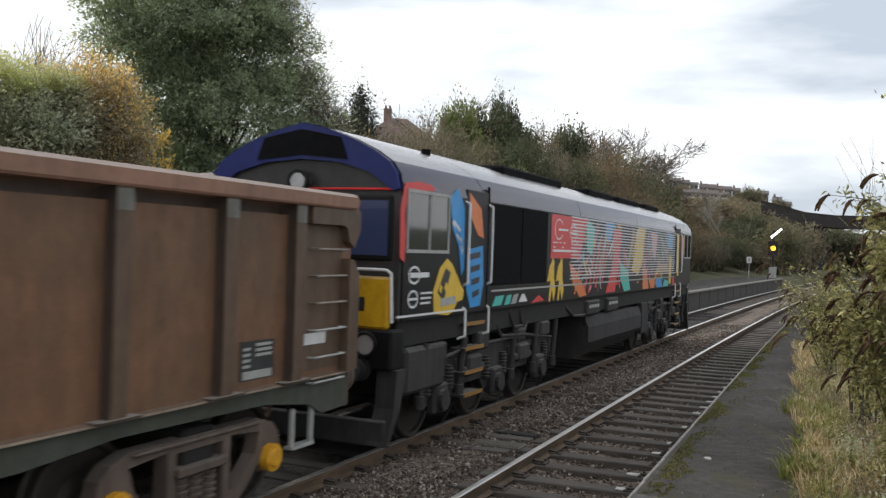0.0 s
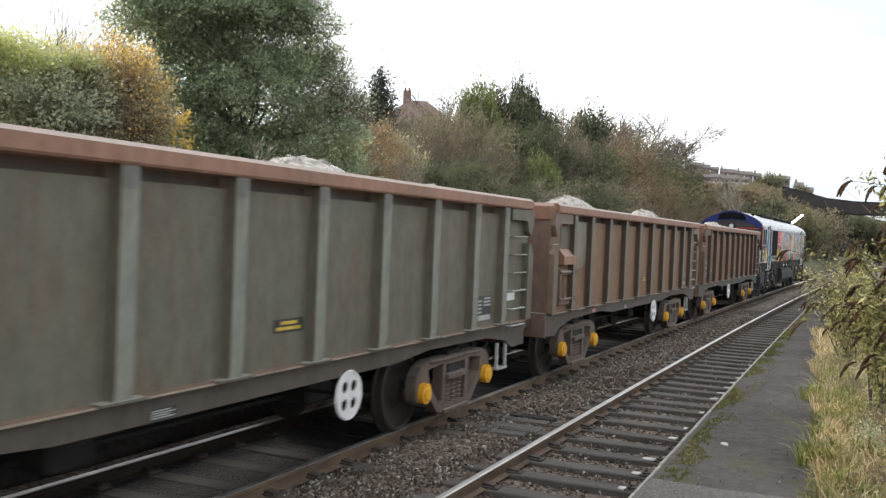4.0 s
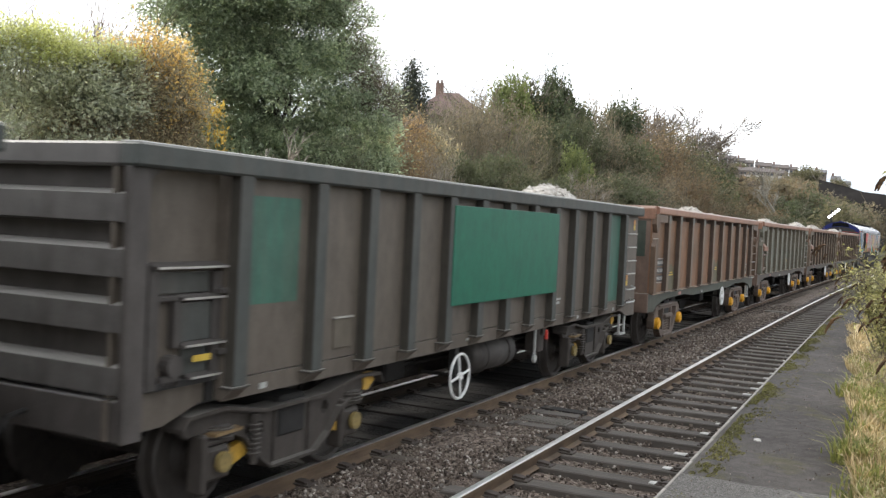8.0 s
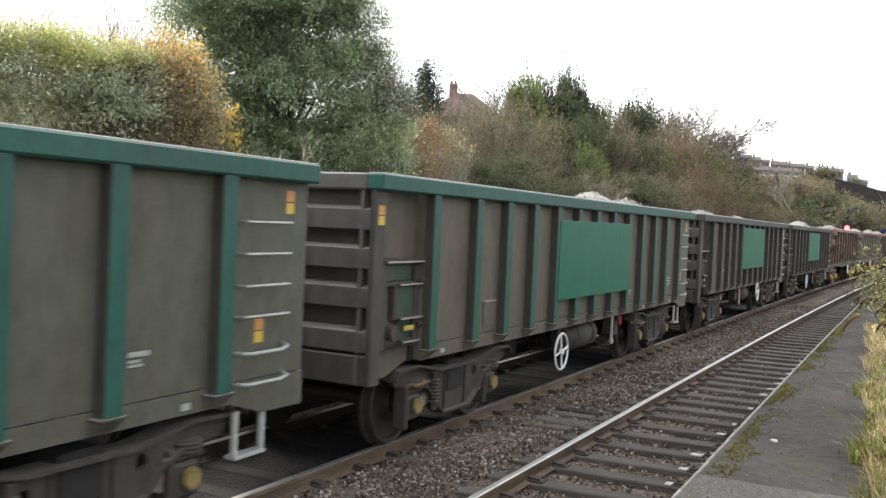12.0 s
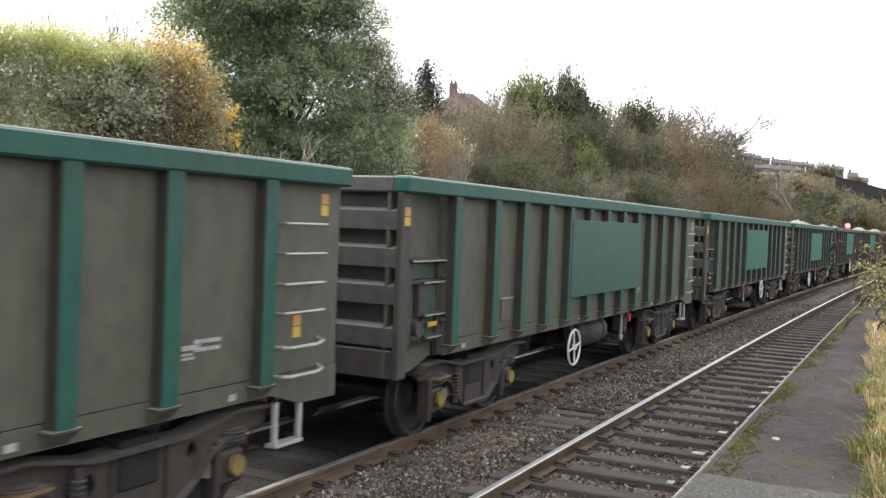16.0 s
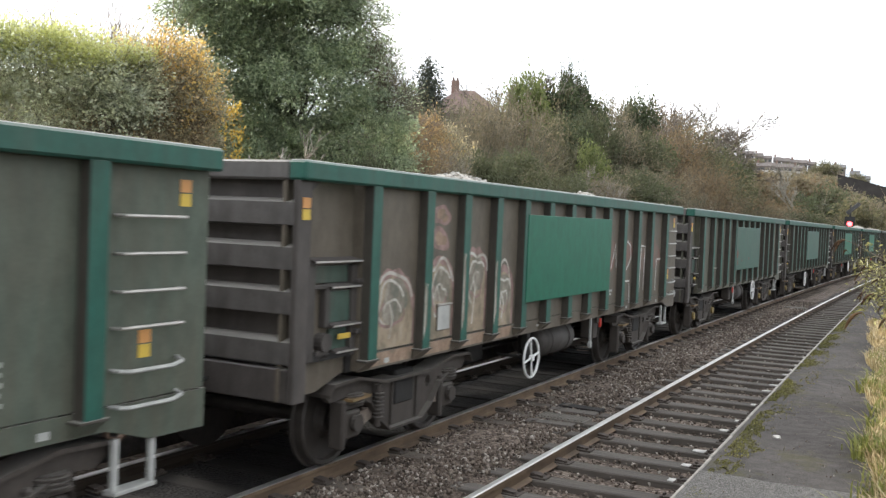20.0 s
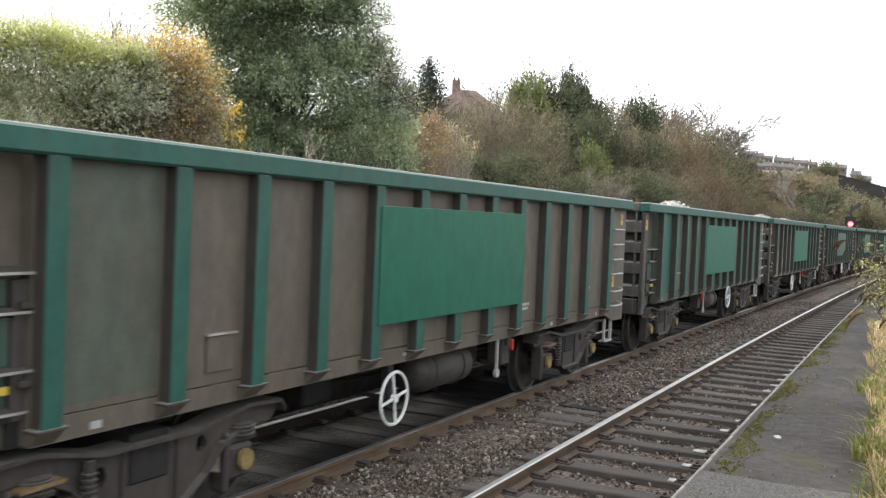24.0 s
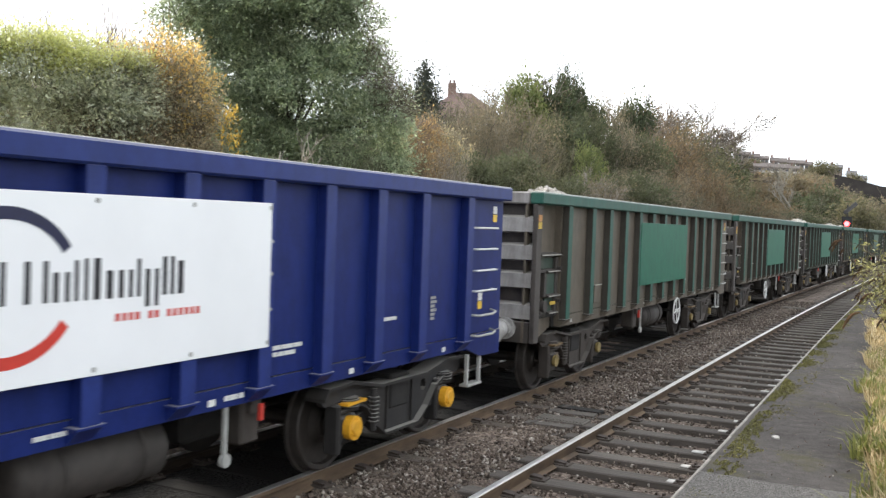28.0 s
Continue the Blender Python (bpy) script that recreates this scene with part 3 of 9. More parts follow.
def prism(bm, pts, a0, a1, axis="x"):
    """Extrudes an outline: axis x takes (y, z) points, y takes (x, z), z takes (x, y)."""
    def at(p, a):
        return {"x": (a, p[0], p[1]), "y": (p[0], a, p[1]), "z": (p[0], p[1], a)}[axis]
    lo = [bm.verts.new(at(p, a0)) for p in pts]
    hi = [bm.verts.new(at(p, a1)) for p in pts]
    n = len(pts)
    f0 = bm.faces.new(lo)
    f1 = bm.faces.new(hi[::-1])
    fs = [f0, f1] + [bm.faces.new((lo[i], hi[i], hi[(i + 1) % n], lo[(i + 1) % n])) for i in range(n)]
    bmesh.ops.recalc_face_normals(bm, faces=fs)
    return bm


def holed(bm, outer, holes, x0, x1):
    """A plate in the (y, z) plane with holes, from x0 to x1."""
    es, rings = [], []
    for loop in [outer] + holes:
        vs = [bm.verts.new((x0, p[0], p[1])) for p in loop]
        rings.append(vs)
        es += [bm.edges.new((vs[i], vs[(i + 1) % len(vs)])) for i in range(len(vs))]
    out = bmesh.ops.triangle_fill(bm, use_beauty=True, use_dissolve=False, edges=es)
    fs = [g for g in out["geom"] if isinstance(g, bmesh.types.BMFace)]
    ex = bmesh.ops.extrude_face_region(bm, geom=fs)
    bmesh.ops.translate(bm, vec=(x1 - x0, 0, 0), verts=[g for g in ex["geom"] if isinstance(g, bmesh.types.BMVert)])
    bmesh.ops.recalc_face_normals(bm, faces=bm.faces[:])
    return bm


def rod(bm, a, b, r, n=8, r2=None):
    a, b = Vector(a), Vector(b)
    d = (b - a).normalized()
    u = d.orthogonal().normalized()
    w = d.cross(u)
    r2 = r if r2 is None else r2
    lo = [bm.verts.new(a + (u * math.cos(t) + w * math.sin(t)) * r) for t in (2 * math.pi * i / n for i in range(n))]
    hi = [bm.verts.new(b + (u * math.cos(t) + w * math.sin(t)) * r2) for t in (2 * math.pi * i / n for i in range(n))]
    for i in range(n):
        bm.faces.new((lo[i], lo[(i + 1) % n], hi[(i + 1) % n], hi[i]))
    bm.faces.new(lo[::-1])
    bm.faces.new(hi)
    return bm


def pipe(bm, pts, r, n=6):
    for a, b in zip(pts, pts[1:]):
        rod(bm, a, b, r, n)
    return bm


def ring(bm, c, r, t, axis="x", n=28, m=6):
    """A torus round an axis."""
    c = Vector(c)
    u, w, k = {"x": (Vector((0, 1, 0)), Vector((0, 0, 1)), Vector((1, 0, 0))), "y": (Vector((1, 0, 0)), Vector((0, 0, 1)), Vector((0, 1, 0)))}[axis]
    rows = []
    for i in range(n):
        a = 2 * math.pi * i / n
        d = u * math.cos(a) + w * math.sin(a)
        rows.append([bm.verts.new(c + d * (r + t * math.cos(b)) + k * t * math.sin(b)) for b in (2 * math.pi * j / m for j in range(m))])
    for i in range(n):
        for j in range(m):
            bm.faces.new((rows[i][j], rows[(i + 1) % n][j], rows[(i + 1) % n][(j + 1) % m], rows[i][(j + 1) % m]))
    return bm


def band(bm, pts, width, x, depth=0.004):
    """A flat ribbon in the (y, z) plane at x, along pts."""
    pts = [Vector((p[0], p[1])) for p in pts]
    left, right = [], []
    for i, p in enumerate(pts):
        d = (pts[min(i + 1, len(pts) - 1)] - pts[max(i - 1, 0)]).normalized()
        nrm = Vector((-d.y, d.x)) * width / 2
        left.append(bm.verts.new((x, p.x + nrm.x, p.y + nrm.y)))
        right.append(bm.verts.new((x, p.x - nrm.x, p.y - nrm.y)))
    for i in range(len(pts) - 1):
        bm.faces.new((left[i], right[i], right[i + 1], left[i + 1]))
    return bm


def arc(cy, cz, ry, rz, a0, a1, n=14):
    return [(cy + ry * math.cos(radians(a0 + (a1 - a0) * i / n)), cz + rz * math.sin(radians(a0 + (a1 - a0) * i / n))) for i in range(n + 1)]


def sheet_mesh(name, verts, faces, mat, smooth=False):
    me = bpy.data.meshes.new(name)
    me.from_pydata([tuple(v) for v in verts], [], [tuple(f) for f in faces])
    me.materials.append(mat)
    if smooth:
        me.shade_smooth()
    return me


# ---------------------------------------------------------------- the line of the track
def on_track(s, off=0.0, z=0.0):
    """Place at s metres along the train's track, off metres to the right of its centre."""
    r = 1 / CURVE
    a = s / r
    return Vector((TRACK_X + r - (r - off) * math.cos(a), (r - off) * math.sin(a), z))


def track_pose(s, off=0.0, z=0.0):
    p = on_track(s, off, z)
    return pose(p.x, p.y, p.z, 0, 0, -math.degrees(s * CURVE))


def off_of(x, y):
    yy = min(max(y, -120), 420)
    return x - (TRACK_X + CURVE * yy * yy / 2)


def lane(name, sections, s0, s1, step, mat, kind="structure", label="", category="", smooth=False, jitter=0.0, parent=None):
    """A strip swept along the track; sections: (off, z) outline from left to right, or a closed loop if it ends where it began."""
    n = int((s1 - s0) / step)
    vs, fs = [], []
    k = len(sections)
    for i in range(n + 1):
        s = s0 + (s1 - s0) * i / n
        for o, z in sections:
            dz = jitter * noise.noise((o * 1.7, s * 1.3, 3.1)) if jitter else 0
            vs.append(on_track(s, o, z + dz))
    for i in range(n):
        for j in range(k - 1):
            a = i * k + j
            fs.append((a, a + 1, a + k + 1, a + k))
    ob = new(name, sheet_mesh(name, vs, fs, mat, smooth))
    ob.parent = parent
    return tagged(ob, label, category, kind=kind)


# ---------------------------------------------------------------- ground
def ground_z(x, y):
    o = off_of(x, y)
    if o > -2.2:
        if o < 4.7:
            z = -0.55
        else:
            z = min(0.62, -0.55 + (o - 4.7) * 6)
        far = max(0, min(1, (y - 190) / 150))
        return z + far * max(0, (o - 12)) * 0.05
    d = -o - 2.2
    pts = ((0, -0.55), (0.4, 0.5), (3.2, 0.6), (6, 0.95), (10, 1.8), (16, 3.4), (30, 8.0), (60, 13), (120, 19), (300, 30), (900, 40))
    z = pts[-1][1]
    for (a, za), (b, zb) in zip(pts, pts[1:]):
        if d <= b:
            z = za + (zb - za) * (d - a) / (b - a)
            break
    hill = 12.5 * math.exp(-((x + 52) / 62) ** 2 - ((y - 440) / 90) ** 2)
    return z + hill * min(1, d / 30) + 0.25 * noise.noise((x * 0.3, y * 0.3, 0)) * min(1, d / 5)


def axis_steps(spans):
    out = []
    for a, b, st in spans:
        n = max(1, int(round((b - a) / st)))
        out += [a + (b - a) * i / n for i in range(n)]
    return out + [spans[-1][1]]


gx = axis_steps([(-2500, -600, 190), (-600, -140, 30), (-140, -40, 6), (-40, 6, 0.8), (6, 60, 6), (60, 400, 40), (400, 2500, 300)])
gy = axis_steps([(-1500, -100, 200), (-100, -10, 10), (-10, 150, 2), (150, 300, 6), (300, 620, 16), (620, 3000, 240)])
gv = [(x, y, ground_z(x, y)) for y in gy for x in gx]
gf = [(j * len(gx) + i, j * len(gx) + i + 1, (j + 1) * len(gx) + i + 1, (j + 1) * len(gx) + i) for j in range(len(gy) - 1) for i in range(len(gx) - 1)]
tagged(new("ground", sheet_mesh("ground", gv, gf, M["soil"], True)), "rough grass and earth of the railway cutting", "ground", kind="structure")

# ---------------------------------------------------------------- permanent way
SPACING = 3.19                           # between the centres of the two tracks
S0, S1 = -45.0, 330.0
lane("ballast_bed", [(-2.25, -0.5), (-1.45, -0.18), (-0.75, -0.165), (0, -0.18), (0.72, -0.185), (0.82, -0.172), (1.15, -0.162), (1.38, -0.148), (1.7, -0.138), (1.95, -0.16), (2.15, -0.20), (2.45, -0.21), (3.19, -0.215), (3.95, -0.21), (4.42, -0.21), (4.75, -0.22)],
     S0, S1, 1.5, M["ballast"], label="grey-brown stone ballast between the rails", category="ballast", jitter=0.05)

# Near-black strip between the rails standing for the shade under the trains.
lane("oily_ballast", [(-0.70, -0.155), (-0.3, -0.16), (0.3, -0.16), (0.62, -0.155)], S0, S1, 1.5, M["oily_ballast"], label="dark ballast under the trains with their shade in its colour", category="ballast", jitter=0.03)


def rail(name, off, label):
    th = thing(name, label, "rail", "running rails", "structure")
    h = 0.159
    side = [(-0.036, -0.004), (-0.036, -0.045), (-0.012, -0.058), (-0.012, -0.13), (-0.07, -0.15), (-0.07, -h), (0.07, -h), (0.07, -0.15), (0.012, -0.13), (0.012, -0.058), (0.036, -0.045), (0.036, -0.004)]
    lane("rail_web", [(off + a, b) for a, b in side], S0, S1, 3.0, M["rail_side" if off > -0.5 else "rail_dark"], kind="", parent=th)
    lane("rail_head", [(off + a, b) for a, b in ((-0.0365, -0.012), (-0.0365, -0.004), (-0.029, 0.0), (0.029, 0.0), (0.0365, -0.004), (0.0365, -0.012))], S0, S1, 3.0, M["rail_top"], kind="", parent=th, label="polished running surface")
    return th


for nm, o in (("rail", -0.7525), ("rail", 0.7525), ("rail", SPACING - 0.7525), ("rail", SPACING + 0.83)):
    rail(nm, o, "rusty-sided steel rail with a polished head")

sl = bmesh.new()
box(sl, -1.3, 1.3, -0.127, 0.127, -0.245, -0.095, 0.012)
sleeper_me = bpy.data.meshes.new("sleeper")
sl.to_mesh(sleeper_me)
sl.free()
sleeper_me.materials.append(M["sleeper"])
ch = bmesh.new()
box(ch, -0.19, 0.19, -0.09, 0.09, -0.097, -0.075, 0.006)
prism(ch, [(0.012, -0.08), (0.16, -0.08), (0.11, -0.058), (0.05, -0.05), (0.012, -0.05)], -0.05, 0.05, "y")
prism(ch, [(-0.012, -0.08), (-0.012, -0.05), (-0.05, -0.05), (-0.11, -0.058), (-0.16, -0.08)], -0.05, 0.05, "y")
for sx in (-0.14, 0.14):
    rod(ch, (sx, 0.06, -0.09), (sx, 0.06, -0.05), 0.02, 6)
    rod(ch, (sx, -0.06, -0.09), (sx, -0.06, -0.05), 0.02, 6)
chair_me = bpy.data.meshes.new("rail_chair")
ch.to_mesh(chair_me)
ch.free()
chair_me.materials.append(M["chair"])
pd = bmesh.new()
box(pd, -0.10, 0.14, -0.10, 0.10, -0.097, -0.0885, 0.004)
for v in pd.verts:
    v.co.y *= 0.55 if v.co.x < 0 else 1.0
pad_me = bpy.data.meshes.new("limed_pad")
pd.to_mesh(pad_me)
pd.free()
pad_me.materials.append(M["pad_white"])


def joined_sleepers(name, me, places, mat, parent, kind):
    vs, fs = [], []
    src = [v.co.copy() for v in me.vertices]
    fc = [tuple(p.vertices) for p in me.polygons]
    for m in places:
        b = len(vs)
        vs += [m @ c for c in src]
        fs += [tuple(i + b for i in f) for f in fc]
    ob = new(name, sheet_mesh(name, vs, fs, mat))
    ob.parent = parent
    return tagged(ob, kind=kind)


rs = random.Random(7)
for k, (off, near) in enumerate(((0.0, 46), (SPACING, 62))):
    wood = M["brown_sleeper"] if k == 0 else M["sleeper"]
    tr = thing("track", "timber sleepers with rusty rail chairs in ballast", "track", "railway tracks", "structure")
    far_sl, far_ch = [], []
    i = 0
    s = -8.0
    while s < 150:
        jig = rs.uniform(-0.035, 0.035)
        m = track_pose(s + jig, off + rs.uniform(-0.03, 0.03), rs.uniform(-0.008, 0.008) - 0.05) @ pose(0, 0, 0, 0, 0, rs.uniform(-0.8, 0.8))
        if s < near:
            ob = new("sleeper", sleeper_me)
            ob.parent, ob.matrix_basis = tr, m
            ob.material_slots[0].link, ob.material_slots[0].material = "OBJECT", wood
            for o in ((0.7525,) if k == 0 else (-0.7525,)):
                c = new("rail_chair", chair_me)
                c.parent, c.matrix_basis = tr, track_pose(s + jig, off + o, -0.05)
            far_ch.append(track_pose(s + jig, off + (-0.7525 if k == 0 else 0.7525), -0.05))
            if k == 1 and rs.random() < 0.75 and s > 5:
                pdo = new("limed_pad", pad_me)
                pdo.parent, pdo.matrix_basis = tr, track_pose(s + jig, off + 0.56 + rs.uniform(-0.05, 0.05), -0.046)
        else:
            far_sl.append(m)
            far_ch += [track_pose(s + jig, off + o, -0.05) for o in (-0.7525, 0.7525)]
        s += 0.715
    joined_sleepers("far_sleepers", sleeper_me, far_sl, wood, tr, "stuff")
    joined_sleepers("rail_chairs", chair_me, far_ch, M["chair"], tr, "stuff")


def scatter_stones(name, count, place, size, mat, seed, label="", category="", kind="stuff", squash=0.75):
    """Loose angular stones: one mesh, every stone its own island."""
    r = np.random.RandomState(seed)
    base = np.array([(1, 0, 0), (-1, 0, 0), (0, 1, 0), (0, -1, 0), (0, 0, 1), (0, 0, -1)], float)
    fc = np.array([(0, 2, 4), (2, 1, 4), (1, 3, 4), (3, 0, 4), (2, 0, 5), (1, 2, 5), (3, 1, 5), (0, 3, 5)])
    vs = np.zeros((count, 6, 3))
    for i in range(count):
        q = r.normal(size=(3, 3))
        q, _ = np.linalg.qr(q)
        sc = size[0] + (size[1] - size[0]) * r.rand() ** 1.6
        b = base * (0.6 + 0.6 * r.rand(6, 1)) * sc * np.array([1, 1, squash])
        vs[i] = b @ q + np.array(place(r))
    fs = (fc[None] + 6 * np.arange(count)[:, None, None]).reshape(-1, 3)
    me = bpy.data.meshes.new(name)
    me.from_pydata(vs.reshape(-1, 3).tolist(), [], fs.tolist())
    me.materials.append(mat)
    return tagged(new(name, me), label, category, kind=kind)


def ballast_place(r):
    s = 4.5 + 34 * r.rand() ** 1.7
    o = 0.9 + 3.6 * r.rand() if r.rand() < 0.4 else 0.85 + 1.48 * r.rand()
    p = on_track(s, o, (-0.165 if o < 1.3 else -0.145 if o < 2.05 else -0.195) + 0.02 * r.rand())
    return (p.x, p.y, p.z)


scatter_stones("ballast_stones", 34000, ballast_place, (0.014, 0.038), M["ballast_stones"], 3, "loose angular ballast stones between the rails", "ballast")

# boards and gratings in the space between the tracks
for s, w, d in ((12.02, 0.68, 0.36), (34.9, 0.72, 0.5)):
    g = thing("grating", "flat grey plastic crossing grating on the ballast", "grating", "trackside gratings", m=track_pose(s, 1.74, -0.105))
    part("frame", boxed(-w / 2, w / 2, -d / 2, d / 2, -0.05, -0.005, bevel=0.005), M["grating"], g)
    for i in range(14):
        x = -w / 2 + 0.04 + i * (w - 0.08) / 13
        part("slat", boxed(x - 0.011, x + 0.011, -d / 2 + 0.03, d / 2 - 0.03, -0.008, 0.008), M["grating"], g)
for s, w, d, tilt in ((12.52, 0.66, 0.24, 2), (12.86, 0.64, 0.22, -3), (11.62, 0.62, 0.2, 4)):
    cb = thing("cover_board", "weathered grey-brown board lying flat on the ballast", "board", "boards between the tracks", m=track_pose(s, 1.70, -0.12) @ pose(0, 0, 0, 0, 0, tilt))
    part("plank", boxed(-w / 2, w / 2, -d / 2, d / 2, -0.04, 0.012, bevel=0.006), M["brown_sleeper" if tilt < 0 else "sleeper"], cb)
    part("batten", boxed(-w / 2 + 0.08, -w / 2 + 0.14, -d / 2 + 0.01, d / 2 - 0.01, 0.0125, 0.022), M["sleeper"], cb)

# ---------------------------------------------------------------- platforms
PLAT_Z = 0.75


def plat_edge(s):
    return 4.615 - 0.0125 * max(0.0, min(s - 6, 22)) if s > 6 else 4.615


def near_platform():
    th = thing("platform_near", "worn asphalt platform with mossy edge stones", "platform", kind="structure")
    vs, fs = [], []
    n = 170
    for i in range(n + 1):
        s = -14 + 74 * i / n
        e = plat_edge(s)
        bump = 0.006 * noise.noise((s * 1.1, 0, 0))
        for o, z in ((e + 0.02, -0.5), (e + 0.02, PLAT_Z - 0.13), (e - 0.03, PLAT_Z - 0.12), (e - 0.03, PLAT_Z - 0.02), (e, PLAT_Z + bump), (e + 0.3, PLAT_Z + 0.004 + bump), (e + 0.8, PLAT_Z + bump), (e + 1.6, PLAT_Z + bump), (e + 5.5, PLAT_Z - 0.01), (e + 5.5, -0.3)):
            vs.append(on_track(s, o, z))
    for i in range(n):
        for j in range(9):
            a = i * 10 + j
            fs.append((a, a + 1, a + 11, a + 10))
    ob = new("surface", sheet_mesh("surface", vs, fs, M["asphalt"]))
    ob.parent = th
    # rough lighter tarmac at the near end
    vs, fs = [], []
    for i in range(30):
        s = -6 + 12.85 * i / 29
        e = plat_edge(s)
        for o in (e + 0.0, e + 0.5, e + 1.0, e + 1.6, e + 3):
            edge = 0.12 * noise.noise((o * 3, 1, 0)) if i == 29 else 0
            vs.append(on_track(s + edge, o, PLAT_Z + 0.012))
    fs = [(i * 5 + j, i * 5 + j + 1, i * 5 + j + 6, i * 5 + j + 5) for i in range(29) for j in range(4)]
    ob = new("tarmac_patch", sheet_mesh("tarmac_patch", vs, fs, M["gravel_tarmac"]))
    ob.parent = th
    tagged(ob, "lighter gritty tarmac patch")
    # edge stones
    s = -8.0
    while s < 44:
        ln = 0.9
        p = on_track(s + ln / 2, plat_edge(s) + 0.02, 0)
        st = part("edge_stone", boxed(-0.055, -0.028, -ln / 2 + 0.004, ln / 2 - 0.004, PLAT_Z - 0.10, PLAT_Z + 0.006, bevel=0.006), M["edge_stone"], th)
        st.matrix_basis = pose(p.x, p.y, 0, 0, 0, -math.degrees(s * CURVE) + 0.35)
        s += ln
    return th


near_platform()


def far_platform():
    th = thing("platform_far", "disused far platform with a sooty brick face", "platform", kind="structure")
    e = -1.5
    vs, fs = [], []
    secs = [(-5.4, -0.4), (-5.4, 0.72), (-3.0, PLAT_Z), (e - 0.3, PLAT_Z), (e, PLAT_Z), (e, PLAT_Z - 0.09), (e - 0.08, PLAT_Z - 0.1), (e - 0.08, -0.45)]
    n = 60
    for i in range(n + 1):
        s = -30 + 122 * i / n
        vs += [on_track(s, o, z) for o, z in secs]
    k = len(secs)
    fs = [(i * k + j, i * k + j + 1, i * k + k + j + 1, i * k + k + j) for i in range(n) for j in range(k - 1)]
    ob = new("surface", sheet_mesh("surface", vs, fs, M["asphalt"]))
    ob.parent = th
    s = 38.0
    while s < 92:
        st = part("edge_stone", boxed(-0.3, 0.02, -0.445, 0.445, PLAT_Z - 0.085, PLAT_Z + 0.008, bevel=0.008), M["edge_stone"], th)
        st.matrix_basis = track_pose(s, e, 0)
        s += 0.9
    for i in range(20):
        s = 30 + i * 3.1
        st = part("wall_panel", boxed(-0.02, 0.008, -1.5, 1.5, -0.4, PLAT_Z - 0.12), M["wall_brick"], th, "sooty brick facing")
        st.matrix_basis = track_pose(s, e - 0.07, 0)
    return th


far_platform()

# ---------------------------------------------------------------- the train
# Position of the rear of the locomotive's body along the track, second by second.
REAR = [9.70, 18.07, 26.49, 34.92, 43.35, 51.74, 60.08, 68.36, 76.56, 84.68, 92.70, 100.59, 108.31, 115.84, 123.22, 130.43, 137.50, 144.43, 151.24, 157.91, 164.46, 170.88, 177.19, 183.38, 189.48, 195.47, 201.40, 207.24, 213.02]
RUN = np.polyfit(np.arange(29) / 14 - 1, np.array(REAR), 9)


def run(t):
    return float(np.polyval(RUN, t / 14 - 1))


HALF = 6.65                              # half a wagon's body
MESHES = {}


def kept(name, mat, build, parent, label="", smooth=False):
    """A part whose mesh is shared by all that look alike."""
    key = (name, mat.name, build)
    if key not in MESHES:
        bm = build()
        me = bpy.data.meshes.new(name)
        bm.to_mesh(me)
        bm.free()
        me.materials.append(mat)
        if smooth:
            me.shade_smooth()
        MESHES[key] = me
    return part(name, MESHES[key], mat, parent, label)


def at(ob, *p):
    ob.matrix_basis = pose(*p)
    return ob


SPIN = []                                # wheelsets: (object, radius, home)


def wheel_mesh(r=0.46):
    bm = bmesh.new()
    prof = [(0.70, r + 0.03), (0.725, r + 0.03), (0.735, r), (0.82, r - 0.006), (0.835, r - 0.02), (0.83, r - 0.06), (0.785, r - 0.075), (0.775, 0.2), (0.81, 0.13), (0.85, 0.12)]
    n = 28
    for sgn in (-1, 1):
        rows = []
        for x, rr in prof:
            rows.append([bm.verts.new((sgn * x, rr * math.cos(2 * math.pi * i / n), rr * math.sin(2 * math.pi * i / n))) for i in range(n)])
        back = [bm.verts.new((sgn * 0.70, 0.1 * math.cos(2 * math.pi * i / n), 0.1 * math.sin(2 * math.pi * i / n))) for i in range(n)]
        rows.insert(0, back)
        for a, b in zip(rows, rows[1:]):
            for i in range(n):
                bm.faces.new((a[i], a[(i + 1) % n], b[(i + 1) % n], b[i]))
        bm.faces.new(rows[-1])
    rod(bm, (-1.0, 0, 0), (1.0, 0, 0), 0.075, 12)
    bmesh.ops.recalc_face_normals(bm, faces=bm.faces[:])
    return bm


def wheel_small():
    return wheel_mesh(0.46)


def wheel_big():
    return wheel_mesh(0.53)


def tread_mesh(r=0.46):
    bm = bmesh.new()
    n = 28
    for sgn in (-1, 1):
        a = [bm.verts.new((sgn * 0.737, (r + 0.002) * math.cos(2 * math.pi * i / n), (r + 0.002) * math.sin(2 * math.pi * i / n))) for i in range(n)]
        b = [bm.verts.new((sgn * 0.82, (r - 0.004) * math.cos(2 * math.pi * i / n), (r - 0.004) * math.sin(2 * math.pi * i / n))) for i in range(n)]
        for i in range(n):
            bm.faces.new((a[i], a[(i + 1) % n], b[(i + 1) % n], b[i]))
    bmesh.ops.recalc_face_normals(bm, faces=bm.faces[:])
    return bm


def wheelset(parent, y, big=False, grown=1.0):
    r = 0.53 if big else 0.46
    w = kept("wheelset", M["wheel"], wheel_big if big else wheel_small, parent)
    home = (0.0, y, r)
    at(w, *home)
    SPIN.append((w, r * grown, home))
    return w


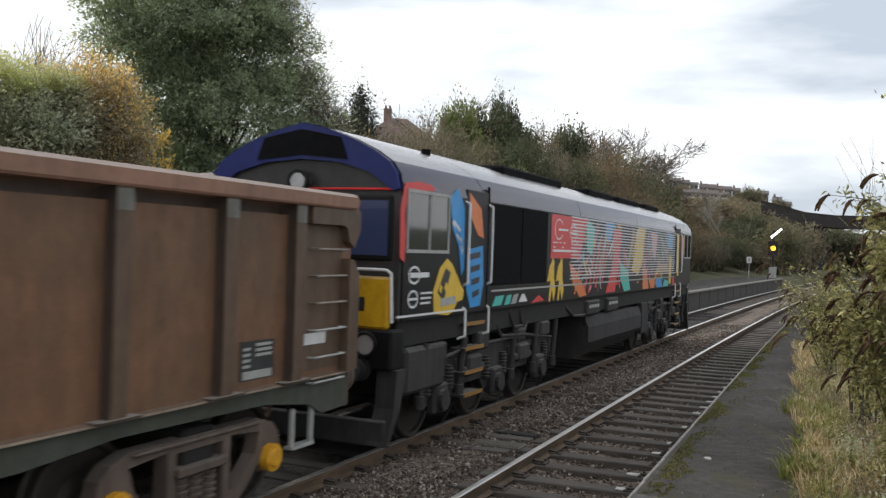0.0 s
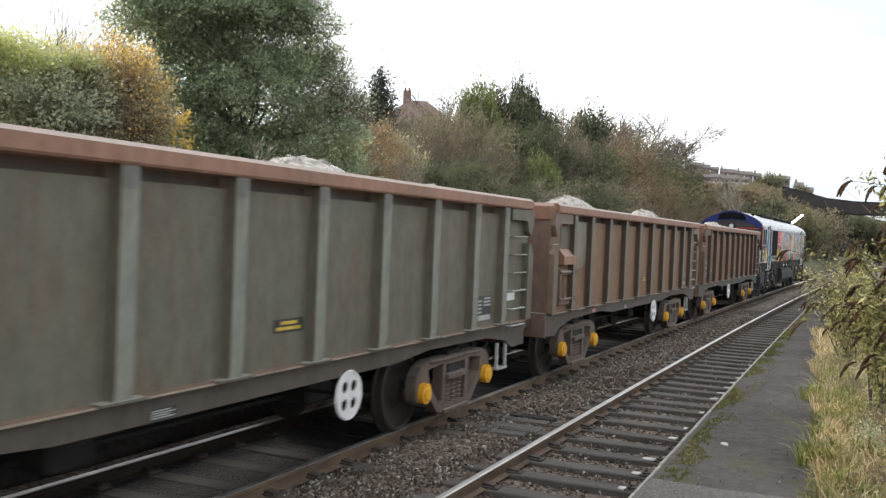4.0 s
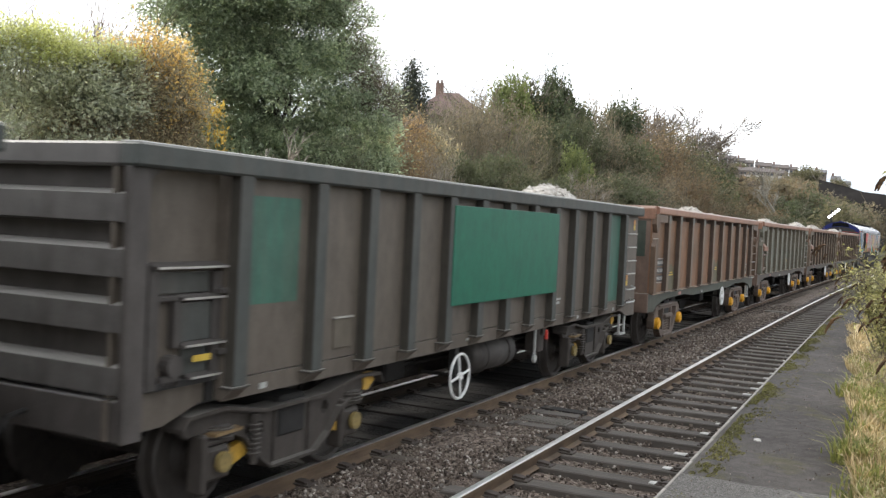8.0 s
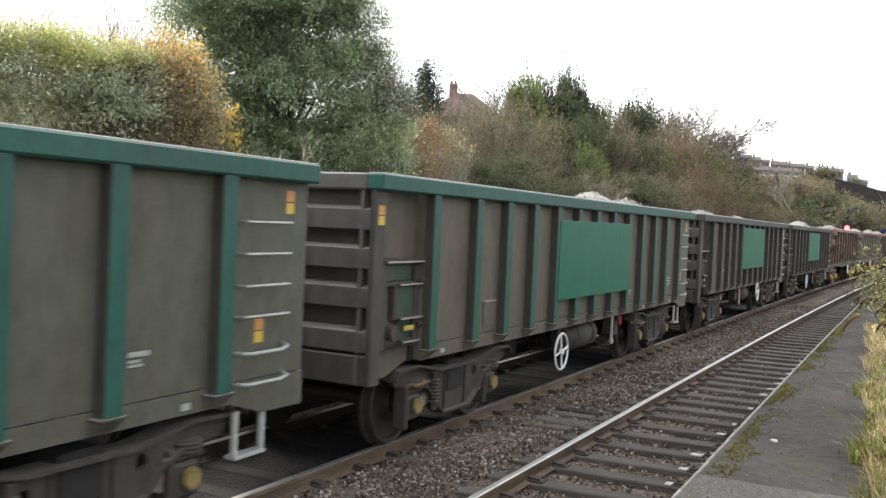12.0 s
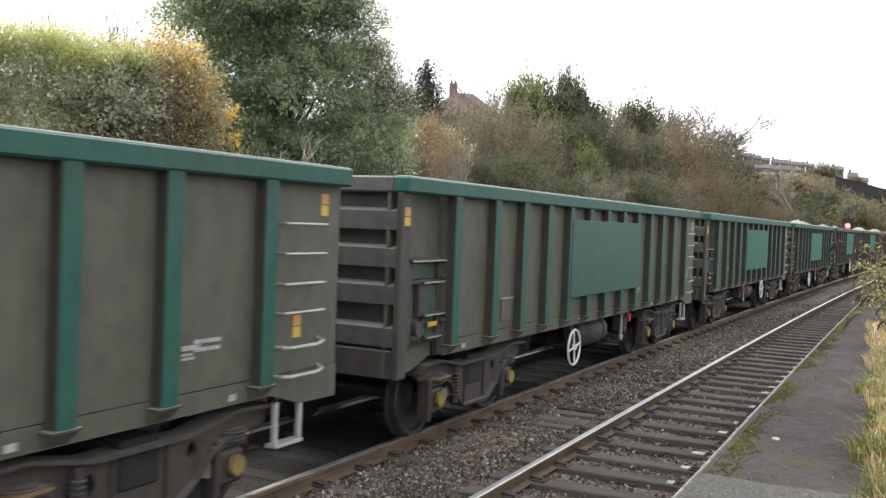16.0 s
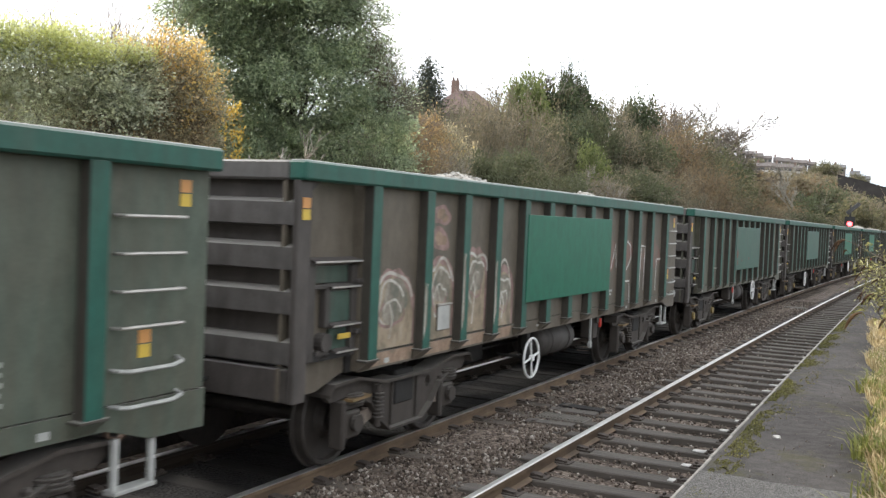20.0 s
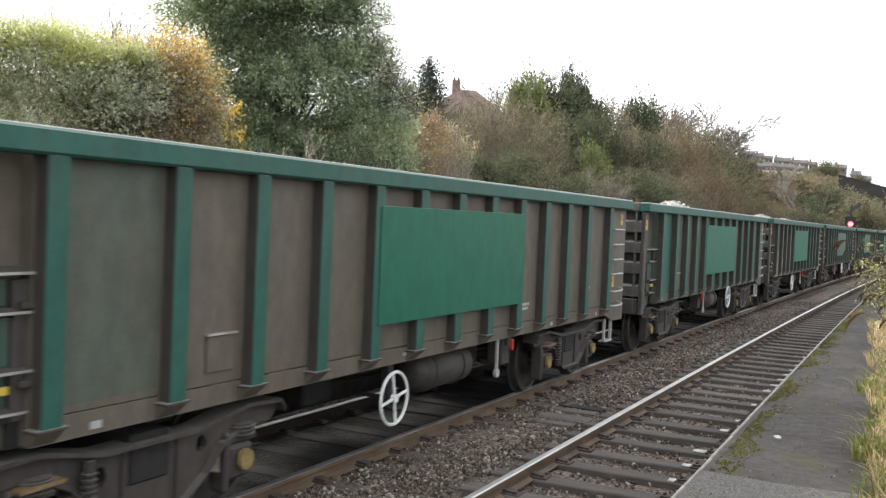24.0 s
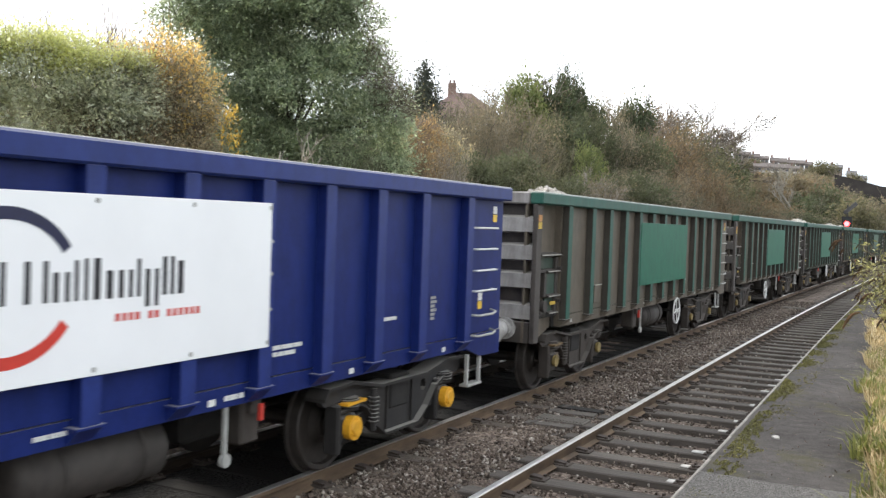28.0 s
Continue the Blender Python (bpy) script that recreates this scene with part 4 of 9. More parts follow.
# ---- three-piece cast bogie of the brown wagons
def cast_frame():
    top = [(-1.11, 0.50), (-1.07, 0.66), (-0.98, 0.75), (-0.78, 0.81), (0.78, 0.81), (0.98, 0.75), (1.07, 0.66), (1.11, 0.50), (1.10, 0.40), (1.05, 0.38), (1.02, 0.56), (0.84, 0.56), (0.80, 0.45), (0.52, 0.19), (0.34, 0.13), (-0.34, 0.13), (-0.52, 0.19), (-0.80, 0.45), (-0.84, 0.56), (-1.02, 0.56), (-1.05, 0.38), (-1.10, 0.40)]
    h1 = [(-0.79, 0.70), (-0.38, 0.735), (-0.38, 0.29), (-0.46, 0.27), (-0.73, 0.52)]
    h2 = [(0.79, 0.70), (0.73, 0.52), (0.46, 0.27), (0.38, 0.29), (0.38, 0.735)]
    h3 = [(-0.28, 0.71), (0.28, 0.71), (0.28, 0.24), (-0.28, 0.24)]
    bm = bmesh.new()
    holed(bm, top, [h1, h2, h3], 0.98, 1.12)
    for y0, y1, z0, z1 in ((-0.76, 0.76, 0.77, 0.80), (-0.36, 0.36, 0.14, 0.19)):
        box(bm, 0.94, 1.16, y0, y1, z0, z1, 0.01)
    return bm


def cast_frame_far():
    bm = cast_frame()
    bmesh.ops.scale(bm, vec=(-1, 1, 1), verts=bm.verts[:])
    bmesh.ops.recalc_face_normals(bm, faces=bm.faces[:])
    return bm


def turned(cx, cy, prof, n=10):
    """One closed piece turned about an upright axis; prof: (radius, height) from the foot up."""
    bm = bmesh.new()
    rows = []
    for r, z in prof:
        rows.append([bm.verts.new((cx + r * math.cos(6.2832 * i / n), cy + r * math.sin(6.2832 * i / n), z)) for i in range(n)])
    for a, b in zip(rows, rows[1:]):
        for i in range(n):
            bm.faces.new((a[i], a[(i + 1) % n], b[(i + 1) % n], b[i]))
    bm.faces.new(rows[0][::-1])
    bm.faces.new(rows[-1])
    return bm


def spring_nest():
    prof = [(0.05, 0.21)]
    for k in range(6):
        z = 0.23 + 0.05 * k
        prof += [(0.05, z), (0.075, z + 0.004), (0.075, z + 0.022), (0.05, z + 0.026)]
    return turned(1.05, 0, prof + [(0.05, 0.54)])


def spring_cap():
    return boxed(0.95, 1.17, -0.30, 0.30, 0.53, 0.60, bevel=0.01)


def axle_box():
    bm = bmesh.new()
    box(bm, 0.94, 1.10, -0.10, 0.10, 0.34, 0.58, 0.02)
    return bm


def axle_cap():
    bm = bmesh.new()
    rod(bm, (1.10, 0, 0.46), (1.19, 0, 0.46), 0.118, 16)
    rod(bm, (1.19, 0, 0.46), (1.215, 0, 0.46), 0.085, 16, 0.072)
    for a in range(3):
        t = radians(90 + 120 * a)
        rod(bm, (1.19, 0.085 * math.cos(t), 0.46 + 0.085 * math.sin(t)), (1.205, 0.085 * math.cos(t), 0.46 + 0.085 * math.sin(t)), 0.016, 6)
    return bm


def bolster():
    bm = bmesh.new()
    box(bm, -1.1, 1.1, -0.2, 0.2, 0.5, 0.86, 0.02)
    box(bm, -0.55, 0.55, -0.75, 0.75, 0.40, 0.55, 0.02)
    return bm


def brown_bogie(parent, y):
    b = new("bogie")
    b.parent = parent
    b.matrix_basis = Matrix.LocRotScale((0, y, 0), None, (1, 1.08, 1.08))
    kept("side_frame", M["bogie_brown"], cast_frame, b)
    kept("side_frame", M["bogie_brown"], cast_frame_far, b)
    kept("bolster", M["under"], bolster, b)
    for rz in (0, 180):
        at(kept("spring_cap", M["bogie_brown"], spring_cap, b), 0, 0, 0, 0, 0, rz)
        for dy in (-0.17, 0.0, 0.17):
            at(kept("coil_spring", M["bogie_brown"], spring_nest, b), 0, dy, 0, 0, 0, rz)
    for dy in (-0.93, 0.93):
        at(kept("axle_box", M["bogie_brown"], axle_box, b), 0, dy, 0)
        at(kept("axle_cap", M["yellow_cap"], axle_cap, b, "bright yellow axle end cap"), 0, dy, 0)
        at(kept("axle_cap", M["yellow_cap"], axle_cap, b, "bright yellow axle end cap"), 0, dy, 0, 0, 0, 180)
        wheelset(b, dy, grown=1.08)
    return b


# ---- fabricated low-track-force bogie of the green wagons
def arm_frame():
    """Curved side beam: high over the axles, deep in the middle."""
    out = [(-1.42, 0.80), (-1.36, 0.88), (-0.95, 0.90), (-0.45, 0.80), (0.45, 0.80), (0.95, 0.90), (1.36, 0.88), (1.42, 0.80), (1.30, 0.70), (0.95, 0.72), (0.70, 0.62), (0.52, 0.42), (0.32, 0.28), (-0.32, 0.28), (-0.52, 0.42), (-0.70, 0.62), (-0.95, 0.72), (-1.30, 0.70)]
    hole = [(a[0], a[1]) for a in arc(0.52, 0.66, 0.055, 0.07, 0, 330, 7)]
    hole2 = [(a[0], a[1]) for a in arc(-0.42, 0.62, 0.05, 0.08, 0, 330, 7)]
    bm = bmesh.new()
    holed(bm, out, [hole, hole2, arc(0.06, 0.58, 0.05, 0.08, 0, 330, 7)], 1.02, 1.08)
    top = [(-1.42, 0.80), (-1.36, 0.89), (-0.95, 0.91), (-0.45, 0.81), (0.45, 0.81), (0.95, 0.91), (1.36, 0.89), (1.42, 0.80)]
    for a, b in zip(top, top[1:]):
        prism(bm, [a, b, (b[0], b[1] - 0.03), (a[0], a[1] - 0.03)], 0.94, 1.17)
    low = [(-0.95, 0.71), (-0.70, 0.61), (-0.52, 0.41), (-0.32, 0.27), (0.32, 0.27), (0.52, 0.41), (0.70, 0.61), (0.95, 0.71)]
    for a, b in zip(low, low[1:]):
        prism(bm, [a, b, (b[0], b[1] + 0.025), (a[0], a[1] + 0.025)], 0.96, 1.15)
    for y in (-0.24, 0.26):
        box(bm, 1.08, 1.10, y - 0.01, y + 0.01, 0.31, 0.79)
    bmesh.ops.scale(bm, vec=(1, 1.06, 1), verts=bm.verts[:])
    return bm


def arm_frame_far():
    bm = arm_frame()
    bmesh.ops.scale(bm, vec=(-1, 1, 1), verts=bm.verts[:])
    bmesh.ops.recalc_face_normals(bm, faces=bm.faces[:])
    return bm


def horn_box():
    bm = bmesh.new()
    box(bm, 0.94, 1.11, -0.15, 0.15, 0.30, 0.58, 0.03)
    return bm


def horn_guide():
    return boxed(0.96, 1.13, -0.22, -0.15, 0.22, 0.70, bevel=0.02)


def spring_seat():
    return boxed(0.94, 1.12, -0.17, 0.17, 0.60, 0.64, bevel=0.01)


def rubber_spring():
    prof = [(0.13, 0.641)]
    for k in range(3):
        prof += [(0.13, 0.648 + 0.032 * k), (0.15, 0.652 + 0.032 * k), (0.15, 0.664 + 0.032 * k), (0.13, 0.668 + 0.032 * k)]
    return turned(1.04, 0.02, prof + [(0.13, 0.745)], 12)


def horn_strip():
    bm = bmesh.new()
    prism(bm, [(-0.17, 0.69), (0.17, 0.70), (0.17, 0.725), (-0.17, 0.715)], 1.10, 1.20)
    return bm


def radius_arm():
    bm = bmesh.new()
    prism(bm, [(0.14, 0.36), (0.40, 0.44), (0.36, 0.56), (0.14, 0.52)], 1.00, 1.075)
    return bm


def nose_plate():
    bm = bmesh.new()
    prism(bm, [(1.30, 0.715), (1.425, 0.80), (1.37, 0.895), (1.22, 0.905), (1.22, 0.73)], 1.085, 1.10)
    return bm


def damper():
    bm = bmesh.new()
    prof = [(0.035, 0.36)]
    for k in range(7):
        z = 0.44 + 0.04 * k
        prof += [(0.035, z), (0.06, z + 0.003), (0.06, z + 0.017), (0.035, z + 0.02)]
    return turned(1.14, 0, prof + [(0.035, 0.78)], 8)


def cap_dull():
    bm = bmesh.new()
    rod(bm, (1.13, 0, 0.46), (1.175, 0, 0.46), 0.085, 14)
    return bm


def green_bogie(parent, y, mat, caps="cap_ochre", strips=True, bright=False, arms="arm_bare"):
    b = new("bogie")
    b.parent = parent
    at(b, 0, y, 0)
    kept("side_frame", mat, arm_frame, b)
    kept("side_frame", mat, arm_frame_far, b)
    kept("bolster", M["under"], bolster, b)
    for dy in (-1.0, 1.0):
        for rz in (0, 180):
            at(kept("axle_box", mat, horn_box, b), 0, dy, 0, 0, 0, rz)
            at(kept("horn_guide", mat, horn_guide, b), 0, dy, 0, 0, 0, rz)
            at(kept("spring_seat", mat, spring_seat, b), 0, dy, 0, 0, 0, rz)
            at(kept("rubber_spring", mat, rubber_spring, b), 0, dy, 0, 0, 0, rz)
        if strips and dy < 0:
            at(kept("spring_cover", M["strip_dull" if not bright else "yellow_cap"], horn_strip, b, "yellow painted spring plate"), 0, dy, 0)
        cm = axle_cap if bright else cap_dull
        at(kept("axle_cap", M[caps], cm, b, "yellow axle end cap"), 0, dy, 0)
        at(kept("axle_cap", M[caps], cm, b), 0, dy, 0, 0, 0, 180)
        wheelset(b, dy)
    at(kept("damper", mat, damper, b), 0, -0.60, 0)
    at(kept("radius_arm", M[arms], radius_arm, b, "radius arm beside the axle box"), 0, -1.0, 0)
    flip = kept("radius_arm", M[arms], radius_arm, b, "radius arm beside the axle box")
    flip.matrix_basis = pose(2.075, 1.0, 0, 0, 0, 180)
    if arms == "arm_yellow":
        kept("nose_plate", M[arms], nose_plate, b, "yellow painted frame nose")
    return b


# ---- pieces that all wagons have
def buffer_bm():
    bm = bmesh.new()
    rod(bm, (0, 0, 0), (0, 0.06, 0), 0.15, 16)
    rod(bm, (0, 0.06, 0), (0, 0.16, 0), 0.105, 18)
    rod(bm, (0, 0.16, 0), (0, 0.20, 0), 0.135, 18)
    rod(bm, (0, 0.20, 0), (0, 0.46, 0), 0.118, 20)
    return bm


def buffer_head_bm():
    bm = bmesh.new()
    rod(bm, (0, 0.46, 0), (0, 0.49, 0), 0.15, 20, 0.185)
    rod(bm, (0, 0.49, 0), (0, 0.56, 0), 0.19, 22, 0.18)
    return bm


def coupling_bm():
    bm = bmesh.new()
    box(bm, -0.06, 0.06, 0, 0.3, -0.05, 0.09, 0.02)
    ring(bm, (0, 0.38, -0.02), 0.1, 0.028, n=14)
    ring(bm, (0, 0.42, -0.22), 0.11, 0.026, n=14)
    ring(bm, (0, 0.36, -0.40), 0.11, 0.026, n=14)
    return bm


def hose_bm():
    bm = bmesh.new()
    pipe(bm, [(0, 0, 0.05), (0, 0.16, 0.02), (0, 0.25, -0.12), (0, 0.30, -0.28), (0, 0.40, -0.34)], 0.022, 6)
    return bm


def end_gear(w, half, buffers=(1, -1), metal="buffer_steel", look_of="worn pale steel buffer head"):
    for sgn in (1, -1):
        for x in (-0.865, 0.865) if sgn in buffers else ():
            ram = kept("buffer", M[metal], buffer_bm, w, "round steel buffer", smooth=False)
            kept("buffer_head", M[metal], buffer_head_bm, ram, look_of, smooth=False)
            at(ram, x, sgn * (half - 0.03), 1.03, 0, 0, 0 if sgn > 0 else 180)
        at(kept("coupling", M["rust_bar"], coupling_bm, w), 0, sgn * half, 1.0, 0, 0, 0 if sgn > 0 else 180)
        at(kept("air_hose", M["under"], hose_bm, w), 0.35, sgn * half, 0.92, 0, 0, 0 if sgn > 0 else 180)


def rung_straight():
    bm = bmesh.new()
    pipe(bm, [(1.25, -0.30, 0), (1.325, -0.29, 0), (1.325, 0.29, 0), (1.25, 0.30, 0)], 0.012, 6)
    return bm


def rung_bent():
    bm = bmesh.new()
    pipe(bm, [(1.25, -0.30, 0.0), (1.32, -0.29, 0.0), (1.345, -0.22, -0.008), (1.345, 0.18, -0.008), (1.335, 0.28, 0.012), (1.25, 0.31, 0.03)], 0.015, 6)
    return bm


def stirrup():
    bm = bmesh.new()
    for y in (-0.17, 0.17):
        box(bm, 1.17, 1.21, y - 0.025, y + 0.025, 0.54, 0.90, 0.004)
    box(bm, 1.11, 1.23, -0.19, 0.19, 0.515, 0.545, 0.004)
    return bm


def hand_wheel(spokes=4):
    bm = bmesh.new()
    ring(bm, (0, 0, 0), 0.265, 0.017, n=32)
    for k in range(spokes):
        t = radians(100 + 360 / spokes * k)
        rod(bm, (0, 0, 0), (0, 0.255 * math.cos(t), 0.255 * math.sin(t)), 0.016, 6)
    rod(bm, (-0.02, 0, 0), (0.03, 0, 0), 0.045, 10)
    return bm


def disc_wheel():
    bm = bmesh.new()
    hs = [arc(0.125 * math.cos(radians(a)), 0.125 * math.sin(radians(a)), 0.062, 0.062, 0, 324, 9) for a in (45, 135, 225, 315)]
    holed(bm, arc(0, 0, 0.24, 0.24, 0, 345, 23), hs, -0.01, 0.012)
    ring(bm, (0, 0, 0), 0.235, 0.022, n=30)
    return bm


def wheel_stem():
    bm = bmesh.new()
    rod(bm, (-0.5, 0, 0), (0, 0, 0), 0.022, 8)
    box(bm, -0.12, -0.04, -0.05, 0.05, -0.05, 0.40)
    return bm


def reservoir():
    bm = bmesh.new()
    rod(bm, (0, -0.58, 0), (0, 0.58, 0), 0.235, 20)
    rod(bm, (0, 0.58, 0), (0, 0.66, 0), 0.235, 20, 0.13)
    rod(bm, (0, -0.66, 0), (0, -0.58, 0), 0.13, 20, 0.235)
    for y in (-0.35, 0.35):
        ring(bm, (0, y, 0), 0.24, 0.014, "y", n=20, m=4)
        box(bm, -0.03, 0.03, y - 0.03, y + 0.03, 0.2, 0.42)
    return bm


def release_lever():
    bm = bmesh.new()
    box(bm, -0.014, 0.014, -0.02, 0.02, -0.42, 0.10)
    rod(bm, (-0.02, 0.01, -0.44), (0.02, 0.01, -0.44), 0.055, 10)
    box(bm, -0.02, 0.03, -0.045, 0.045, 0.06, 0.13, 0.004)
    return bm


def valve_handle():
    bm = bmesh.new()
    box(bm, -0.02, 0.02, -0.022, 0.022, -0.14, 0.0, 0.005)
    return bm


def valve_bracket():
    bm = bmesh.new()
    box(bm, -0.03, 0.02, -0.07, 0.07, -0.12, 0.14, 0.004)
    box(bm, -0.25, -0.03, -0.12, 0.12, -0.38, 0.0, 0.02)
    return bm


def underframe_bm():
    bm = bmesh.new()
    box(bm, -0.22, 0.22, -HALF + 0.1, HALF - 0.1, 0.86, 1.16)
    for y in (-5.6, -4.4, -2.6, -1.0, 1.0, 2.6, 4.4, 5.6):
        box(bm, -1.16, 1.16, y - 0.06, y + 0.06, 0.98, 1.16)
    for y in (-1.6, 1.9):
        box(bm, -0.6, 0.6, y - 0.25, y + 0.25, 0.55, 0.92, 0.03)
    rod(bm, (0.3, -3.6, 0.62), (0.3, 3.6, 0.62), 0.025, 8)
    rod(bm, (-0.7, -3.6, 0.78), (-0.7, 3.6, 0.78), 0.02, 8)
    return bm


def under_gear(w, kind, disc=False, disc_at=1.38):
    """Tank, hand brake and levers under the floor on both sides; kind says which order they come in."""
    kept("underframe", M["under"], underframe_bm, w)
    for turn in (0, 180):
        piv = pose(0, 0, 0, 0, 0, turn)
        if disc:
            places = (("hand_brake", disc_at, 0.77),)
        elif kind == "a":
            places = (("hand_brake", -1.2, 0.635), ("tank", 0.4, 0.72), ("lever", 1.5, 0.98), ("valve", 1.87, 0.98))
        else:
            places = (("hand_brake", 1.56, 0.74), ("tank", 0.45, 0.72), ("lever", -0.95, 0.98), ("valve", -1.2, 0.98))
        for nm, y, z in places:
            if nm == "hand_brake":
                hb = kept("hand_brake_wheel", M["white_paint"], disc_wheel if disc else hand_wheel, w, "white hand brake wheel", smooth=False)
                hb.matrix_basis = piv @ pose(1.25, y, z)
                st = kept("brake_stem", M["under"], wheel_stem, w)
                st.matrix_basis = piv @ pose(1.24, y, z)
            elif nm == "tank":
                tk = kept("air_tank", M["tank"], reservoir, w, "grimy cylindrical air tank", smooth=True)
                tk.matrix_basis = piv @ pose(0.85, y, z)
            elif nm == "lever":
                lv = kept("release_lever", M["grey_paint"], release_lever, w, "pale hanging release lever")
                lv.matrix_basis = piv @ pose(1.17, y, z)
            else:
                vb = kept("valve_bracket", M["bogie"], valve_bracket, w)
                vb.matrix_basis = piv @ pose(1.16, y, z)
                vh = kept("valve_handle", M["red_paint"], valve_handle, w, "red valve handle")
                vh.matrix_basis = piv @ pose(1.19, y + 0.05, z - 0.05)


def plate(w, mat, y, z, dy, dz, x, name="label_plate", label=""):
    bm = boxed(x, x + 0.006, y - dy / 2, y + dy / 2, z - dz / 2, z + dz / 2)
    return part(name, bm, mat, w, label)


def bars(w, mat, y, z, widths, x, h=0.035, gap=0.055, name="lettering"):
    """Unreadable lettering as plain bars."""
    bm = bmesh.new()
    for i, wd in enumerate(widths):
        yy = y
        rr = random.Random(int(1000 * wd) + i)
        left = wd
        while left > 0.02:
            seg = min(left, rr.uniform(0.03, 0.11))
            box(bm, x, x + 0.004, yy, yy + seg * 0.86, z - i * gap, z - i * gap + h)
            yy += seg
            left -= seg
    return part(name, bm, mat, w)


# ---- green box wagon
def g_side():
    bm = bmesh.new()
    box(bm, 1.205, 1.24, -5.55, HALF - 0.02, 1.150, 2.75)
    return bm


INSET = 0.11                             # the side is set in behind the hatch


def g_side_rear():
    bm = bmesh.new()
    box(bm, 1.205 - INSET, 1.24 - INSET, -HALF + 0.02, -5.53, 1.150, 2.75)
    box(bm, 1.205 - INSET, 1.236, -5.57, -5.535, 0.99, 2.75)
    return bm


def g_skirt_rear():
    bm = bmesh.new()
    prism(bm, [(-HALF, 1.138), (-HALF, 0.85), (-HALF + 0.55, 0.86), (-HALF + 0.95, 0.98), (-5.53, 0.985), (-5.53, 1.138)], 1.205 - INSET, 1.2405 - INSET)
    return bm


def g_skirt():
    bm = bmesh.new()
    prism(bm, [(-5.55, 1.138), (-5.55, 0.98), (HALF - 0.95, 0.98), (HALF - 0.55, 0.86), (HALF, 0.85), (HALF, 1.138)], 1.205, 1.2405)
    return bm


def g_end():
    return boxed(-1.2, 1.2, HALF - 0.20, HALF - 0.16, 0.85, 2.75)


def g_end_rib():
    bm = bmesh.new()
    return prism(bm, [(HALF - 0.17, -0.02), (HALF - 0.015, 0.0), (HALF - 0.015, 0.19), (HALF - 0.17, 0.23)], -1.215, 1.215)


def g_headstock():
    return boxed(-1.2, 1.2, HALF - 0.16, HALF - 0.02, 0.84, 1.13, bevel=0.01)


def g_corner():
    return boxed(1.12, 1.2, HALF - 0.16, HALF - 0.012, 0.84, 2.745, bevel=0.01)


def g_corner_far():
    """The wider post on the hatch side of the end, with a gusset under the rail."""
    bm = bmesh.new()
    box(bm, -1.285, -1.217, HALF - 0.19, HALF, 0.84, 2.745, 0.01)
    prism(bm, [(HALF - 0.19, 2.745), (HALF - 0.19, 2.66), (HALF - 0.32, 2.745)], -1.282, -1.217)
    return bm


def g_floor():
    return boxed(-1.2, 1.2, -HALF + 0.06, HALF - 0.06, 1.15, 1.2)


def g_rail_side():
    bm = bmesh.new()
    box(bm, 1.17, 1.36, -HALF - 0.015, HALF, 2.74, 2.905, 0.018)
    return bm


def g_rail_lip():
    bm = bmesh.new()
    box(bm, 1.19, 1.335, -HALF, HALF - 0.02, 2.904, 2.912)
    return bm


def g_rail_end():
    bm = bmesh.new()
    box(bm, -1.17, 1.17, HALF - 0.17, HALF + 0.008, 2.74, 2.905, 0.018)
    return bm


def g_post():
    bm = bmesh.new()
    box(bm, 1.238, 1.339, -0.076, 0.076, 1.10, 2.745, 0.006)
    box(bm, 1.235, 1.352, -0.12, 0.12, 1.082, 1.102, 0.003)
    return bm


def g_post_face():
    return boxed(1.339, 1.3455, -0.078, 0.078, 1.103, 2.742, bevel=0.002)


def g_gusset():
    bm = bmesh.new()
    bm2 = [(1.239, 0.985), (1.239, 1.083), (1.345, 1.083)]
    prism(bm, bm2, -0.10, 0.10, "y")
    return bm


FRAME_BARS = ((-6.36, -6.25, 1.15, 2.06), (-5.66, -5.57, 1.15, 2.0), (-6.26, -5.60, 1.79, 1.83), (-6.09, -6.01, 1.44, 1.80))
DOORS = ((-6.24, -5.67, 1.84, 2.00, 1.155), (-6.00, -5.67, 1.48, 1.77, 1.185), (-5.95, -5.67, 1.22, 1.42, 1.16))


def hatch_frame():
    bm = bmesh.new()
    for y0, y1, z0, z1 in FRAME_BARS:
        box(bm, 1.13, 1.205, y0, y1, z0, z1, 0.008)
    return bm


def hatch_door(k):
    y0, y1, z0, z1, x = DOORS[k]
    return boxed(1.131, x, y0, y1, z0, z1, bevel=0.006)


DOOR_FNS = [functools.partial(hatch_door, k) for k in range(3)]


def hatch_lug():
    return boxed(1.13, 1.26, -5.64, -5.47, -0.025, 0.02, bevel=0.008)


def hatch_stop():
    bm = bmesh.new()
    rod(bm, (1.13, -6.08, 1.31), (1.225, -6.08, 1.31), 0.085, 14)
    return bm


def hatch_block():
    return boxed(1.13, 1.20, -6.20, -6.00, 1.15, 1.24, bevel=0.01)


LEDGES = ((-6.34, -5.53, 2.04, 1.25), (-6.05, -5.46, 1.805, 1.235), (-6.03, -5.48, 1.455, 1.25), (-5.93, -5.52, 1.205, 1.225))


def drip_ledge(k):
    """Thin drip ledge over a door of the hatch."""
    y0, y1, z, x = LEDGES[k]
    bm = bmesh.new()
    return prism(bm, [(1.13, z + 0.035), (x, z + 0.008), (x, z - 0.012), (1.13, z - 0.005)], y0, y1, "y")


def ledge_lip(k):
    """Its bare worn edge."""
    y0, y1, z, x = LEDGES[k]
    return boxed(x, x + 0.004, y0 + 0.02, y1 - 0.02, z - 0.010, z + 0.007)


LEDGE_FNS = [(functools.partial(drip_ledge, k), functools.partial(ledge_lip, k)) for k in range(4)]


